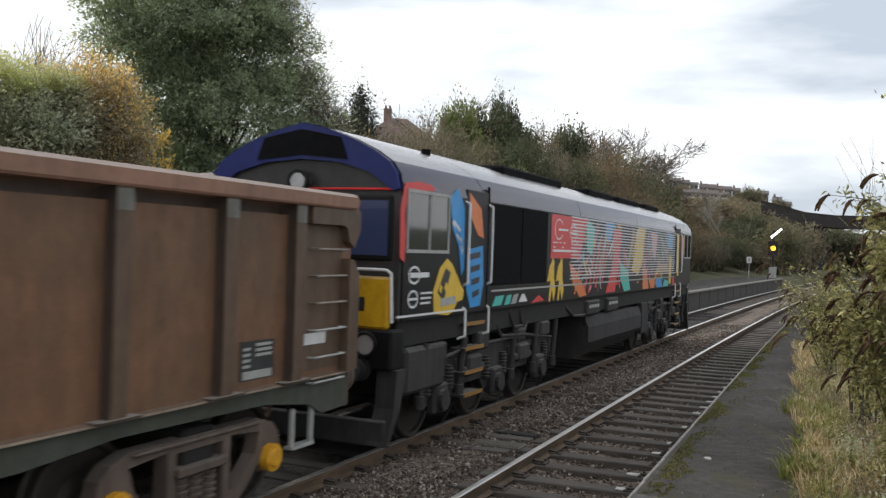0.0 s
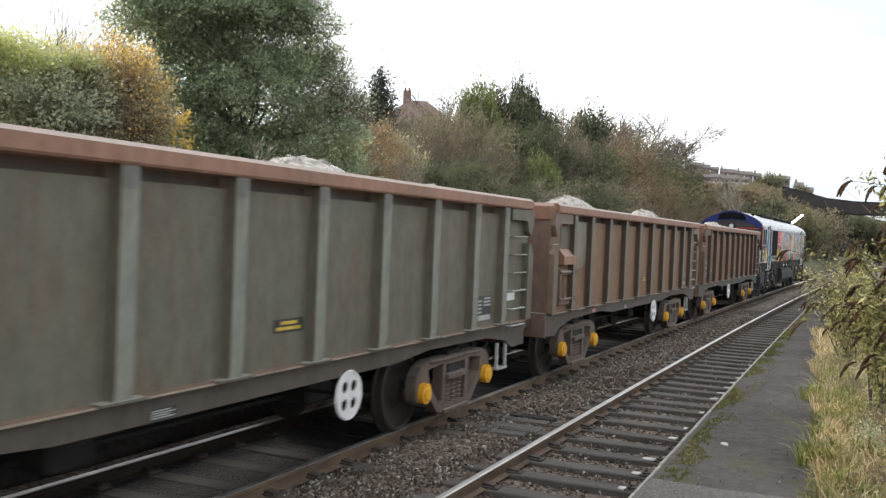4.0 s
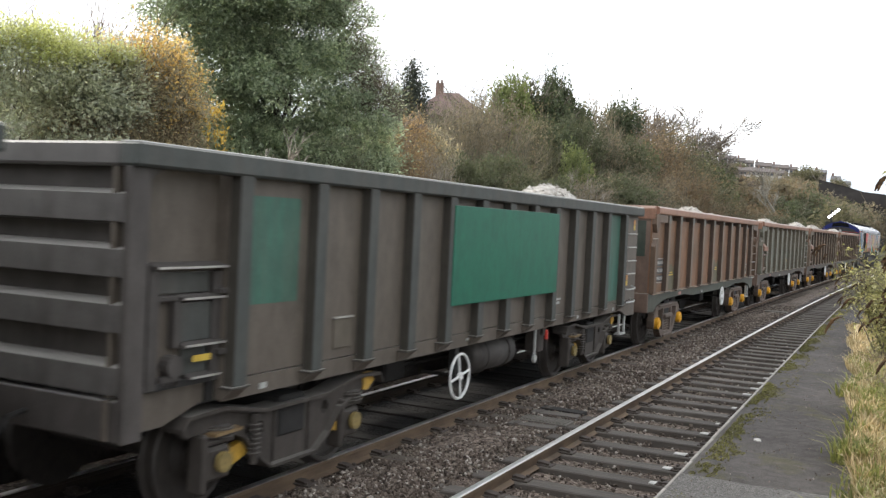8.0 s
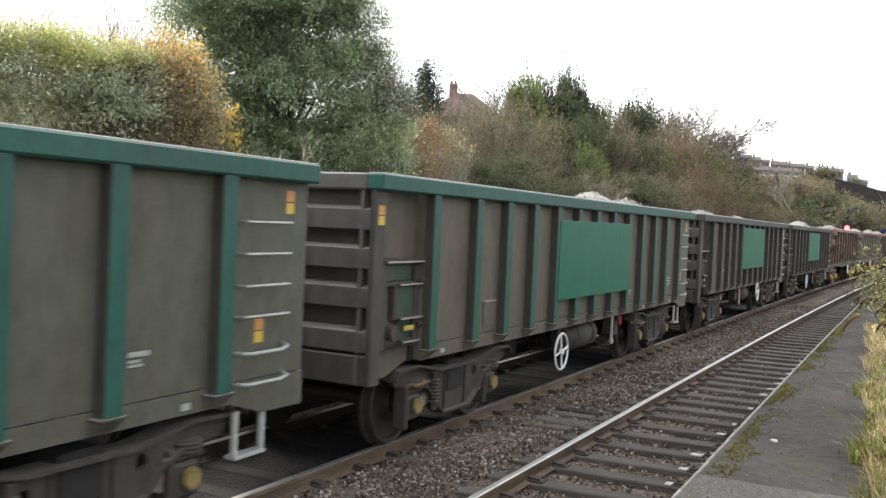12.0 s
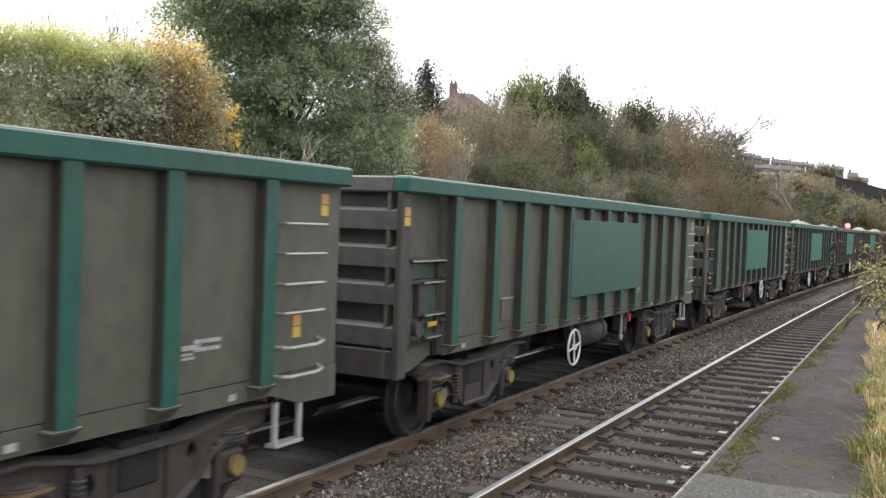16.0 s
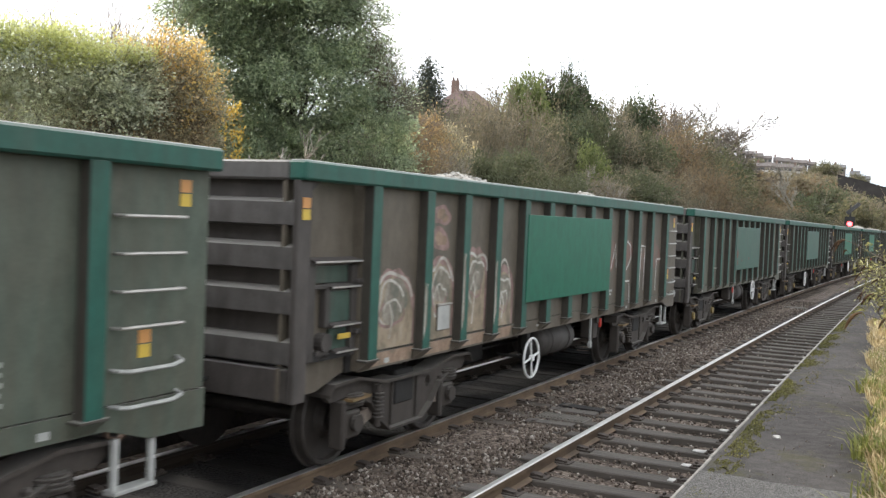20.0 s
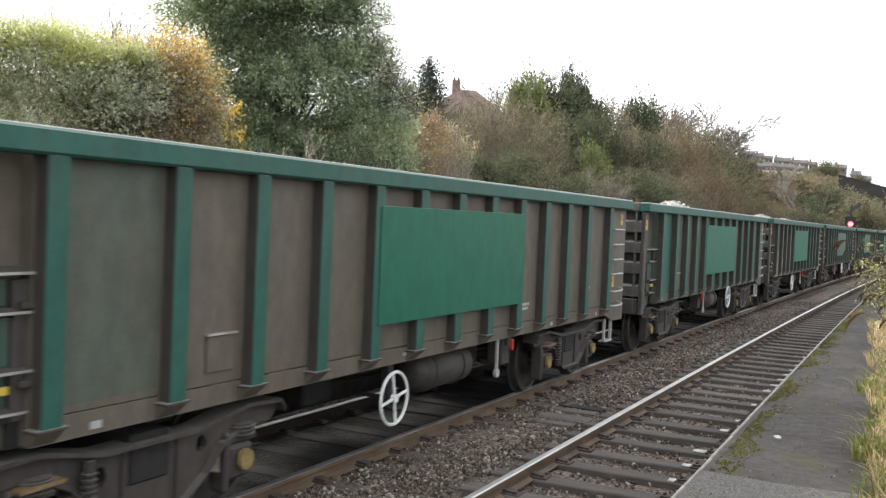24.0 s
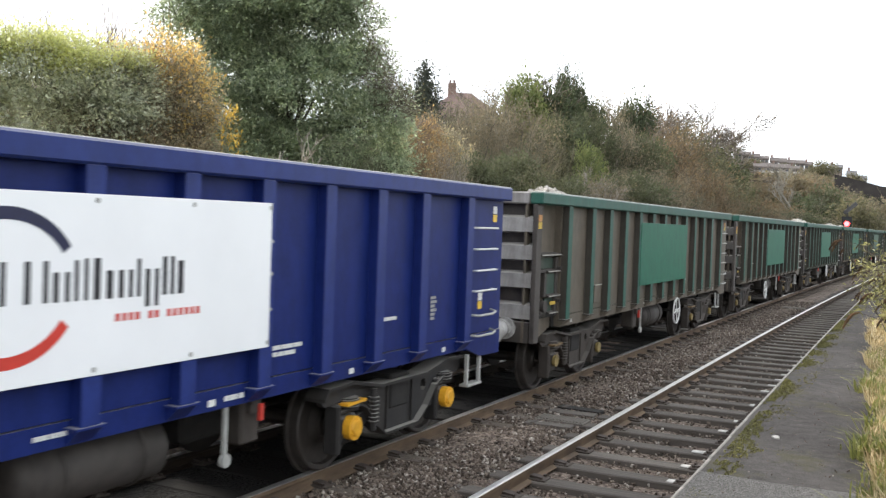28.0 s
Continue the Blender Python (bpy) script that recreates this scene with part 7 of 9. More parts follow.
couple(brown_wagon("brown_sheet", "post_rust", "brown_rail", "rust-brown open box wagon behind the locomotive, loaded with stone", "sole_green", patch=True, disc_at=-1.0), 1, 1)
b2 = couple(brown_wagon("olive_brown", "post_olive", "brown_rail", "olive-brown open box wagon heaped with stone", corner="post_brown", hatch=True), 2, 0)
couple(brown_wagon("fade_sheet", "fade_post", "brown_rail", "faded grey-green open box wagon streaked with rust", corner="fade_sheet", hatch=True), 3, 1)
couple(brown_wagon("brown_sheet", "post_brown", "brown_rail", "rust-brown open box wagon with a green end patch", "sole_green", patch=True), 4, 1)
# pale weathered patch beside the hatch of the second wagon
bm = bmesh.new()
prism(bm, [(-5.40, 1.93), (-4.86, 1.90), (-4.53, 1.96), (-4.52, 2.52), (-4.60, 2.71), (-5.40, 2.72)], 1.2452, 1.2464)
part("paint_patch", bm, M["fade_patch"], b2, "pale grey-green weathered patch")
GREY = dict(arms="arm_yellow", sheet="grey_sheet", rails="grey_rail", posts="grey_rail", board="board_bright", bogie="bogie")
g5 = couple(green_wagon(kind="a", label="soot-grey open box wagon with a bright green board", strips=True, buffers=(1,), **GREY), 5, 5)
g6 = couple(green_wagon(kind="b", label="soot-grey open box wagon with a green board and faint graffiti", buffers=(-1,), **GREY), 6, 2)
g7 = couple(green_wagon("olive_sheet", "green_rail", "green_rail", "board_bright", "a", label="olive box wagon with green rails and a bright green board", buffers=(1,)), 7, 4)
g8 = couple(green_wagon("olive_mid", "green_rail", "green_rail", "board_bright", "b", label="olive box wagon with green posts and a bright green board"), 8, 7)
g9 = couple(green_wagon("olive_mid", "green_rail", "green_rail", "board_dull", "a", label="olive box wagon with green posts and a faded board"), 9, 7)
g10 = couple(green_wagon("olive_mid", "green_rail", "green_rail", "board_dull", "b", label="grimy olive box wagon with a chipped faded green board", buffers=(-1,)), 10, 7)
g11 = couple(green_wagon("olive_sheet", "green_rail", "green_rail", "board_bright", "a", label="olive box wagon sprayed with pale graffiti beside its green board", buffers=(1,), caps="bogie"), 11, 2)
g12 = couple(green_wagon("olive_green", "green_rail", "green_rail", "board_bright", "b", label="green box wagon with a bright green board"), 12, 6)
g13 = couple(green_wagon("olive_sheet", "green_rail", "green_rail", "board_bright", "a", label="olive box wagon with green posts and a bright green board"), 13, 7)
g14 = couple(green_wagon("olive_sheet", "green_rail", "green_rail", "board_bright", "b", label="olive box wagon with green posts ahead of the blue wagon", buffers=(-1,), ends="end_pale"), 14, 3)
b15 = couple(green_wagon("blue_sheet", "blue_rail", "blue_rail", "white_board", "a", "bogie_dark", "clean dark blue box wagon with a white operator's board", caps="yellow_cap", strips=True, ends="blue_sheet", bright=True, arms="bogie_dark", buffers=(1,)), 15)

# lettering and markings common to the green wagons
for w in (g5, g6, g7, g8, g9, g10, g11, g12, g13, g14):
    bars(w, M["grey_paint"], 1.98, 1.36, (0.34, 0.30), 1.245)
    bars(w, M["grey_paint"], 4.62, 1.46, (0.20,), 1.245)
    bars(w, M["grey_paint"], 4.62, 1.42, (0.12, 0.16), 1.245, 0.02, 0.03)
    for y in (-5.05, 3.2, 5.2):
        plate(w, M["grey_paint"], y, 1.04, 0.09, 0.05, 1.242, "small_plate")
    plate(w, M["grey_paint"], -0.9, 1.06, 0.3, 0.03, 1.242, "small_plate")
    # small hinged flap low on the rear half
    part("flap", boxed(1.242, 1.256, -4.02, -3.72, 1.24, 1.52, bevel=0.004), M["olive_sheet"], w)
    part("flap_lip", boxed(1.242, 1.275, -4.04, -3.70, 1.52, 1.535), M["steel_bar"], w)
for w, y, n in ((g7, 5.0, 3), (g12, 4.75, 5), (g10, 4.9, 2)):
    bars(w, M["grey_paint"], y - 0.15, 1.50, (0.30,) * n, 1.245, 0.03, 0.06)
# faded green repaint on part of the soot-grey wagon
part("paint_patch", boxed(1.2405, 1.2435, -5.38, -4.62, 1.72, 2.60), M["patch_green"], g5, "old green paint patch")
part("paint_patch", boxed(1.2405, 1.2435, 4.52, 5.40, 1.20, 2.72), M["patch_green"], g5, "old green paint patch")
part("paint_patch", boxed(1.2405, 1.2435, -5.42, -4.52, 1.2, 2.72), M["green_rail"], g12, "old green paint patch")
part("paint_patch", boxed(1.2405, 1.2435, -5.42, -4.52, 1.2, 2.72), M["olive_green"], g13, "old green paint patch")


def wobble(y, z, ry, rz, seed, n=22, rough=0.16):
    rr = random.Random(seed)
    ph = [rr.uniform(0, 6.28) for _ in range(3)]
    out = []
    for i in range(n):
        t = 6.283 * i / n
        k = 1 + rough * math.sin(2 * t + ph[0]) + rough * 0.7 * math.sin(3 * t + ph[1]) + rough * 0.4 * math.sin(5 * t + ph[2])
        out.append((y + ry * k * math.cos(t), z + rz * k * math.sin(t)))
    return out


def spray(w, mat, y, z, ry, rz, a0=0, a1=360, width=0.05, fill=None, seed=1):
    """A sprayed stroke, with an optional filled patch behind it."""
    if fill:
        bm = bmesh.new()
        prism(bm, wobble(y, z, ry, rz, seed), 1.2408, 1.2425)
        part("sprayed_patch", bm, M[fill], w)
    pts = wobble(y, z, ry * 0.95, rz * 0.95, seed, 36)
    i0, i1 = int(a0 / 10), int(a1 / 10)
    bm = bmesh.new()
    band(bm, [pts[i % 36] for i in range(i0, i1 + 1)], width, 1.2440)
    part("sprayed_line", bm, M[mat], w, "sprayed graffiti line")


def arch(y0, y1, z0, z1, seed):
    """Round-topped outline with an unsteady edge."""
    rr = random.Random(seed)
    c, h = (y0 + y1) / 2, (y1 - y0) / 2
    ph = rr.uniform(0, 6.28)
    top = [(c + h * math.cos(radians(a)) * (1 + 0.03 * math.sin(a * 0.12 + ph)), z1 - h * 0.9 + h * 0.9 * math.sin(radians(a)) + 0.02 * math.sin(a * 0.2 + ph)) for a in range(0, 181, 15)]
    return [(y1, z0)] + top + [(y0, z0)]


def flat(w, name, mat, pts, x0, x1):
    bm = bmesh.new()
    prism(bm, pts, x0, x1)
    return part(name, bm, M[mat], w)


for i, (y0, y1, zt) in enumerate(((-5.45, -4.51, 1.95), (-4.31, -3.62, 2.06), (-3.42, -2.74, 2.15), (-2.54, -1.92, 1.92))):
    c, h = (y0 + y1) / 2, (y1 - y0) / 2
    flat(g11, "sprayed_patch", "tag_blush", arch(y0, y1, 1.16, zt, i), 1.2404, 1.2412)
    flat(g11, "sprayed_patch", "tag_cloud", arch(y0 + 0.02, y1 - 0.05, 1.16, zt - 0.09, i + 7), 1.2413, 1.2420)
    flat(g11, "sprayed_patch", "tag_core", wobble(c + 0.05, zt - 0.33, h * 0.55, 0.22, 70 + i, 22, 0.12), 1.2421, 1.2428)
    flat(g11, "sprayed_patch", "tag_low", [(y0 - 0.05, 1.002), (y0 + 0.02, 1.13), (y1, 1.13), (y1 - 0.06, 1.002)], 1.2408, 1.2416)
    for k, (mt, sc, wd, a0, a1) in enumerate((("tag_cream", 0.86, 0.035, 10, 190), ("tag_cream", 0.62, 0.03, 30, 250), ("tag_blush", 0.45, 0.03, 150, 360), ("tag_cream", 0.33, 0.025, 0, 200))):
        bm = bmesh.new()
        pts = wobble(c + 0.03 * (k % 2), zt - 0.36 - 0.03 * k, h * sc, 0.36 * sc + 0.02, 80 + 5 * i + k, 36, 0.14)
        band(bm, [pts[q % 36] for q in range(int(a0 / 10), int(a1 / 10) + 1)], wd, 1.2430 + 0.0003 * k)
        part("sprayed_line", bm, M[mt], g11, "sprayed graffiti line")
    bm = bmesh.new()
    band(bm, [(c - 0.05, zt - 0.35), (c + 0.02, zt - 0.5), (c - 0.04, 1.25)], 0.03, 1.2442)
    part("sprayed_line", bm, M["tag_cream"], g11, "sprayed graffiti line")
# the paint runs on over the posts
for y, z0, z1 in ((-4.41, 1.2, 1.8), (-3.52, 1.2, 2.1), (-2.64, 1.2, 2.0)):
    flat(g11, "sprayed_patch", "tag_core", [(y - 0.075, z0), (y - 0.075, z1), (y - 0.02, z1 - 0.1), (y - 0.01, z0 + 0.15)], 1.3456, 1.3468)
    bm = bmesh.new()
    band(bm, [(y - 0.065, z0 + 0.05), (y - 0.05, z0 + 0.3), (y - 0.066, z1 - 0.15), (y - 0.02, z1 - 0.02)], 0.02, 1.3472)
    part("sprayed_line", bm, M["tag_cream"], g11, "sprayed graffiti line")
for i, (y, z, ry, rz) in enumerate(((-3.98, 2.50, 0.20, 0.12), (-4.0, 2.24, 0.21, 0.13))):
    flat(g11, "sprayed_patch", "tag_blush", wobble(y, z, ry, rz, 60 + i, 22, 0.14), 1.2404, 1.2412)
    flat(g11, "sprayed_patch", "tag_low", wobble(y + 0.02, z, ry * 0.6, rz * 0.6, 64 + i, 22, 0.2), 1.2413, 1.2419)
part("notice_plate", boxed(1.2565, 1.262, -4.01, -3.73, 1.25, 1.51), M["grey_paint"], g11, "pale grey notice plate")
for yc in (2.2, 3.1, 4.0, 5.0):
    bm = bmesh.new()
    prism(bm, wobble(yc, 1.95, 0.3, 0.26, int(yc * 10), 22, 0.2), 1.2406, 1.2420)
    part("sprayed_patch", bm, M["tag_haze"], g11)
for pts in ([(2.2, 1.75), (2.42, 2.15), (2.5, 1.75)], [(2.9, 2.1), (2.95, 1.5)], [(3.1, 2.2), (3.3, 2.12), (3.35, 1.9), (3.1, 1.7)], [(3.05, 1.5), (3.3, 1.5), (3.32, 1.3), (3.32, 1.1)], [(4.0, 2.12), (3.95, 1.25)], [(4.0, 2.12), (4.25, 2.1), (4.22, 1.3)], [(5.4, 1.85), (5.1, 1.85), (5.08, 1.25)]):
    bm = bmesh.new()
    band(bm, pts, 0.032, 1.2445)
    part("sprayed_line", bm, M["tag_white"], g11, "white graffiti stroke")
for y in (-3.1, -1.0, 2.4, 3.2):
    spray(g6, "tag_ochre", y, 1.75, 0.25, 0.28, 40, 330, 0.045)
    spray(g6, "tag_ochre", y + 0.15, 1.45, 0.2, 0.15, 0, 250, 0.04)
spray(g6, "tag_pale", -4.1, 1.7, 0.12, 0.1, 0, 330, 0.05)
# rust chips on the worn board
for y, z, r in ((-1.55, 1.85, 0.09), (-1.5, 1.62, 0.06), (0.1, 1.7, 0.035), (-0.9, 1.66, 0.03)):
    bm = bmesh.new()
    prism(bm, arc(y, z, r, r * 1.2, 0, 330, 11), 1.3555, 1.3575)
    part("rust_chip", bm, M["tag_red"], g10)

# the blue wagon's white board: ring emblem and lettering as plain shapes
bm = bmesh.new()
band(bm, arc(-0.66, 2.0, 0.50, 0.43, 30, 180, 26), 0.075, 1.3585)
part("emblem", bm, M["navy_mark"], b15, "navy half ring")
bm = bmesh.new()
band(bm, arc(-0.66, 2.0, 0.50, 0.43, 180, 328, 26), 0.075, 1.3585)
part("emblem", bm, M["red_paint"], b15, "red half ring")
yy = -1.05
for wd, z0, z1 in ((0.17, 1.90, 2.15), (0.15, 1.90, 2.15), (0.0, 0, 0), (0.15, 1.90, 2.15), (0.11, 1.90, 2.08), (0.035, 1.90, 2.15), (0.035, 1.90, 2.16), (0.06, 1.90, 2.16), (0.06, 1.90, 2.08), (0.11, 1.90, 2.08), (0.035, 1.90, 2.15), (0.11, 1.83, 2.08), (0.10, 1.90, 2.16), (0.06, 1.90, 2.13)):
    if wd:
        for q in ((yy, yy + 0.042), (yy + wd * 1.12 - 0.036, yy + wd * 1.12)) if wd > 0.08 else ((yy, yy + wd * 0.9),):
            part("lettering_bar", boxed(1.3565, 1.3590, *q, z0, z1), M["black_mark"], b15)
    yy += (wd * 1.12 + 0.036) if wd else 0.09
for k in range(14):
    if k not in (4, 7):
        part("lettering_bar", boxed(1.3565, 1.3590, 0.17 + 0.058 * k, 0.205 + 0.058 * k, 1.75, 1.80), M["red_paint"], b15, "small red lettering bar")
for y in (-1.72, -0.88, 0.0, 0.88, 1.76):
    for z in (1.46, 2.52):
        bm = bmesh.new()
        rod(bm, (1.354, y, z), (1.362, y, z), 0.018, 8)
        part("bolt", bm, M["grey_paint"], b15)
for z in (1.72, 2.0, 2.26):
    bm = bmesh.new()
    rod(bm, (1.354, 1.79, z), (1.362, 1.79, z), 0.014, 8)
    part("bolt", bm, M["grey_paint"], b15)
bars(b15, M["white_paint"], 1.98, 1.36, (0.42, 0.34), 1.245)
bars(b15, M["white_paint"], 3.72, 1.46, (0.30,), 1.245)
bars(b15, M["grey_paint"], 4.75, 1.62, (0.12, 0.14, 0.10, 0.14, 0.12, 0.10), 1.245, 0.03, 0.045)
bars(b15, M["white_paint"], -0.35, 1.05, (0.42,), 1.242, 0.03)
for y in (1.25, 3.2, 5.1):
    plate(b15, M["white_paint"], y, 1.04, 0.08, 0.05, 1.242, "small_plate")
bars(b15, M["white_paint"], 1.4, 1.03, (0.25,), 1.242, 0.04)

# ---------------------------------------------------------------- plants
def leaf_cloud(name, n, blobs, size, seed, mat, up=0.35, slim=0.5, shell=0.55, clump=16):
    """Many small separate leaves spread through lobes (centre, radii); one mesh."""
    r = np.random.RandomState(seed)
    c = np.array([b[0] for b in blobs], float)
    q = np.array([b[1] for b in blobs], float)
    wgt = (q[:, 0] * q[:, 1] + q[:, 1] * q[:, 2] + q[:, 0] * q[:, 2])
    pick = r.choice(len(blobs), n, p=wgt / wgt.sum())
    d = r.normal(size=(n, 3))
    d /= np.linalg.norm(d, axis=1)[:, None]
    rad = shell + (1 - shell) * r.rand(n) ** 0.5
    rad *= 1 + 0.16 * np.sin(d[:, 0] * 7 + pick) * np.sin(d[:, 2] * 6 + 2 * pick) + 0.10 * r.normal(size=n)
    p = c[pick] + d * q[pick] * rad[:, None]
    w = p * (2.6 / max(0.4, np.sqrt(q.max()))) + seed
    rad *= 1 + 0.30 * np.sin(w[:, 0] * 1.3 + 1.1 * np.sin(w[:, 1])) * np.sin(w[:, 1] * 1.2 + w[:, 2]) * np.sin(w[:, 2] * 1.5 + 0.7 * w[:, 0])
    p = c[pick] + d * q[pick] * np.minimum(rad, 1.16)[:, None]
    if clump:
        m = max(8, n // clump)
        own = r.randint(m, size=n)
        near = p[:m][own]
        tuft = r.rand(n, 1) < 0.72
        p = np.where(tuft, near + r.normal(size=(n, 3)) * size * 2.0, p)
        d = np.where(tuft, d[:m][own], d)
    keep = p[:, 2] > 0.02
    p, d = p[keep], d[keep]
    n = len(p)
    a = r.normal(size=(n, 3)) + d * 0.4
    a[:, 2] += up * r.normal(size=n) - 0.2
    a /= np.linalg.norm(a, axis=1)[:, None]
    b = np.cross(a, d * 1.1 + np.array([0, 0, 0.55]) + 0.6 * r.normal(size=(n, 3)))
    b /= np.linalg.norm(b, axis=1)[:, None]
    nn = np.cross(a, b)
    s = (size * (0.6 + 0.8 * r.rand(n)))[:, None]
    v = np.stack([p, p + a * s * 0.5 + b * s * slim * 0.5 + nn * s * 0.08, p + a * s, p + a * s * 0.5 - b * s * slim * 0.5 + nn * s * 0.08], 1).reshape(-1, 3)
    f = np.arange(4 * n).reshape(-1, 4)
    me = bpy.data.meshes.new(name)
    me.vertices.add(4 * n)
    me.vertices.foreach_set("co", v.ravel())
    me.loops.add(4 * n)
    me.loops.foreach_set("vertex_index", f.ravel().astype(np.int32))
    me.polygons.add(n)
    me.polygons.foreach_set("loop_start", np.arange(0, 4 * n, 4, dtype=np.int32))
    me.update()
    me.validate()
    me.materials.append(mat)
    return me


def twig_cloud(name, n, blobs, length, width, seed, mat, rise=0.7, spread=0.8):
    """Fine bare twigs: slivers that fan outward and up from the lobes' hearts."""
    r = np.random.RandomState(seed)
    c = np.array([b[0] for b in blobs], float)
    q = np.array([b[1] for b in blobs], float)
    pick = r.randint(len(blobs), size=n)
    d = r.normal(size=(n, 3))
    d /= np.linalg.norm(d, axis=1)[:, None]
    p = c[pick] + d * q[pick] * (0.35 + 0.6 * r.rand(n))[:, None]
    a = d * spread + r.normal(size=(n, 3)) * 0.45
    a[:, 2] += rise
    a /= np.linalg.norm(a, axis=1)[:, None]
    b = np.cross(a, r.normal(size=(n, 3)))
    b /= np.linalg.norm(b, axis=1)[:, None]
    s = (length * (0.4 + 0.9 * r.rand(n)))[:, None]
    bend = np.cross(a, b) * s * 0.12 * r.normal(size=(n, 1))
    w = width * (0.7 + 0.6 * r.rand(n))[:, None]
    v = np.stack([p - b * w, p + b * w, p + a * s * 0.55 + bend + b * w * 0.6, p + a * s * 0.55 + bend - b * w * 0.6, p + a * s], 1).reshape(-1, 3)
    i = np.arange(n) * 5
    faces = np.concatenate([np.stack([i, i + 1, i + 2, i + 3], 1).ravel(), ]).reshape(-1, 4)
    tips = np.stack([i + 3, i + 2, i + 4], 1)
    me = bpy.data.meshes.new(name)
    me.from_pydata(v.tolist(), [], faces.tolist() + tips.tolist())
    me.materials.append(mat)
    return me


def limbs(name, blobs, r0, seed, mat, sub=4, foot=(0, 0, 0), stems=1):
    """Trunk and tapered limbs that run from the foot into every lobe, with forks."""
    rr = random.Random(seed)
    bm = bmesh.new()

    def grow(a, b, ra, rb, k):
        a, b = Vector(a), Vector(b)
        last, lr = a, ra
        for i in range(1, k + 1):
            f = i / k
            p = a.lerp(b, f) + Vector((rr.uniform(-1, 1), rr.uniform(-1, 1), rr.uniform(-0.5, 0.5))) * (b - a).length * 0.06 * (i < k)
            nr = ra + (rb - ra) * f
            rod(bm, last, p, lr, 6, nr)
            last, lr = p, nr
    top = max(b[0][2] for b in blobs)
    for st in range(stems):
        fx, fy = (foot[0] + rr.uniform(-0.25, 0.25) * (stems > 1), foot[1] + rr.uniform(-0.25, 0.25) * (stems > 1))
        fork = Vector((fx + rr.uniform(-0.1, 0.1), fy, top * 0.38))
        grow((fx, fy, -0.3), fork, r0, r0 * 0.7, 3)
        for b in blobs[st::stems]:
            c = Vector(b[0])
            grow(fork, c, r0 * 0.55, r0 * 0.16, 4)
            for _ in range(sub):
                d = Vector((rr.gauss(0, 1), rr.gauss(0, 1), rr.gauss(0.5, 0.7))).normalized()
                tip = c + Vector((d.x * b[1][0], d.y * b[1][1], d.z * b[1][2])) * 0.9
                grow(c.lerp(Vector(fork), 0.3 * rr.random()), tip, r0 * 0.14, r0 * 0.03, 3)
    me = bpy.data.meshes.new(name)
    bm.to_mesh(me)
    bm.free()
    me.materials.append(mat)
    return me


def bare_tree_mesh(name, height, seed, mat, levels=5, spread=0.5, r0=0.14, lean=0.0, tip=0.0, clear=0.42):
    rr = random.Random(seed)
    bm = bmesh.new()

    def branch(p, d, ln, r, lv):
        k = 3
        for i in range(k):
            d = (d + Vector((rr.gauss(0, 0.08), rr.gauss(0, 0.08), rr.gauss(0.03, 0.06)))).normalized()
            q = p + d * ln / k
            rod(bm, p, q, r * (1 - 0.25 * i / k), 5 if lv > 1 else 3, r * (1 - 0.25 * (i + 1) / k))
            p = q
            if lv > 0 and (i > 0 or lv < levels):
                for _ in range(1 if lv > 2 else 2):
                    e = (d + Vector((rr.gauss(0, 1), rr.gauss(0, 1), rr.gauss(0.25, 0.6))).normalized() * (spread + 0.35)).normalized()
                    branch(p, e, ln * rr.uniform(0.55, 0.8), max(tip, r * 0.6), lv - 1)
    branch(Vector((0, 0, -0.3)), Vector((lean, 0, 1)).normalized(), height * clear, r0, levels)
    top = max(v.co.z for v in bm.verts)
    bmesh.ops.scale(bm, vec=(height / top,) * 3, verts=bm.verts[:])
    me = bpy.data.meshes.new(name)
    bm.to_mesh(me)
    bm.free()
    me.materials.append(mat)
    return me


def plant(name, label, category, x, y, parts, scale=(1, 1, 1), turn=0.0, z=None, group=""):
    zz = ground_z(x, y) if z is None else z
    th = thing(name, label, category, group, m=Matrix.LocRotScale((x, y, zz), Euler((0, 0, radians(turn))), scale))
    for nm, me, mat in parts:
        ob = tagged(new(nm, me), kind="stuff") if nm == "branchwork" else new(nm, me)
        ob.parent = th
        if mat is not None:
            ob.material_slots[0].link = "OBJECT"
            ob.material_slots[0].material = mat
    return th


def bearing(az, dist):
    """Plan place at a bearing from the viewer, degrees right of the track's heading."""
    return dist * math.sin(radians(az)), dist * math.cos(radians(az))


def top_z(dist, el):
    return EYE.z + dist * math.tan(radians(el))


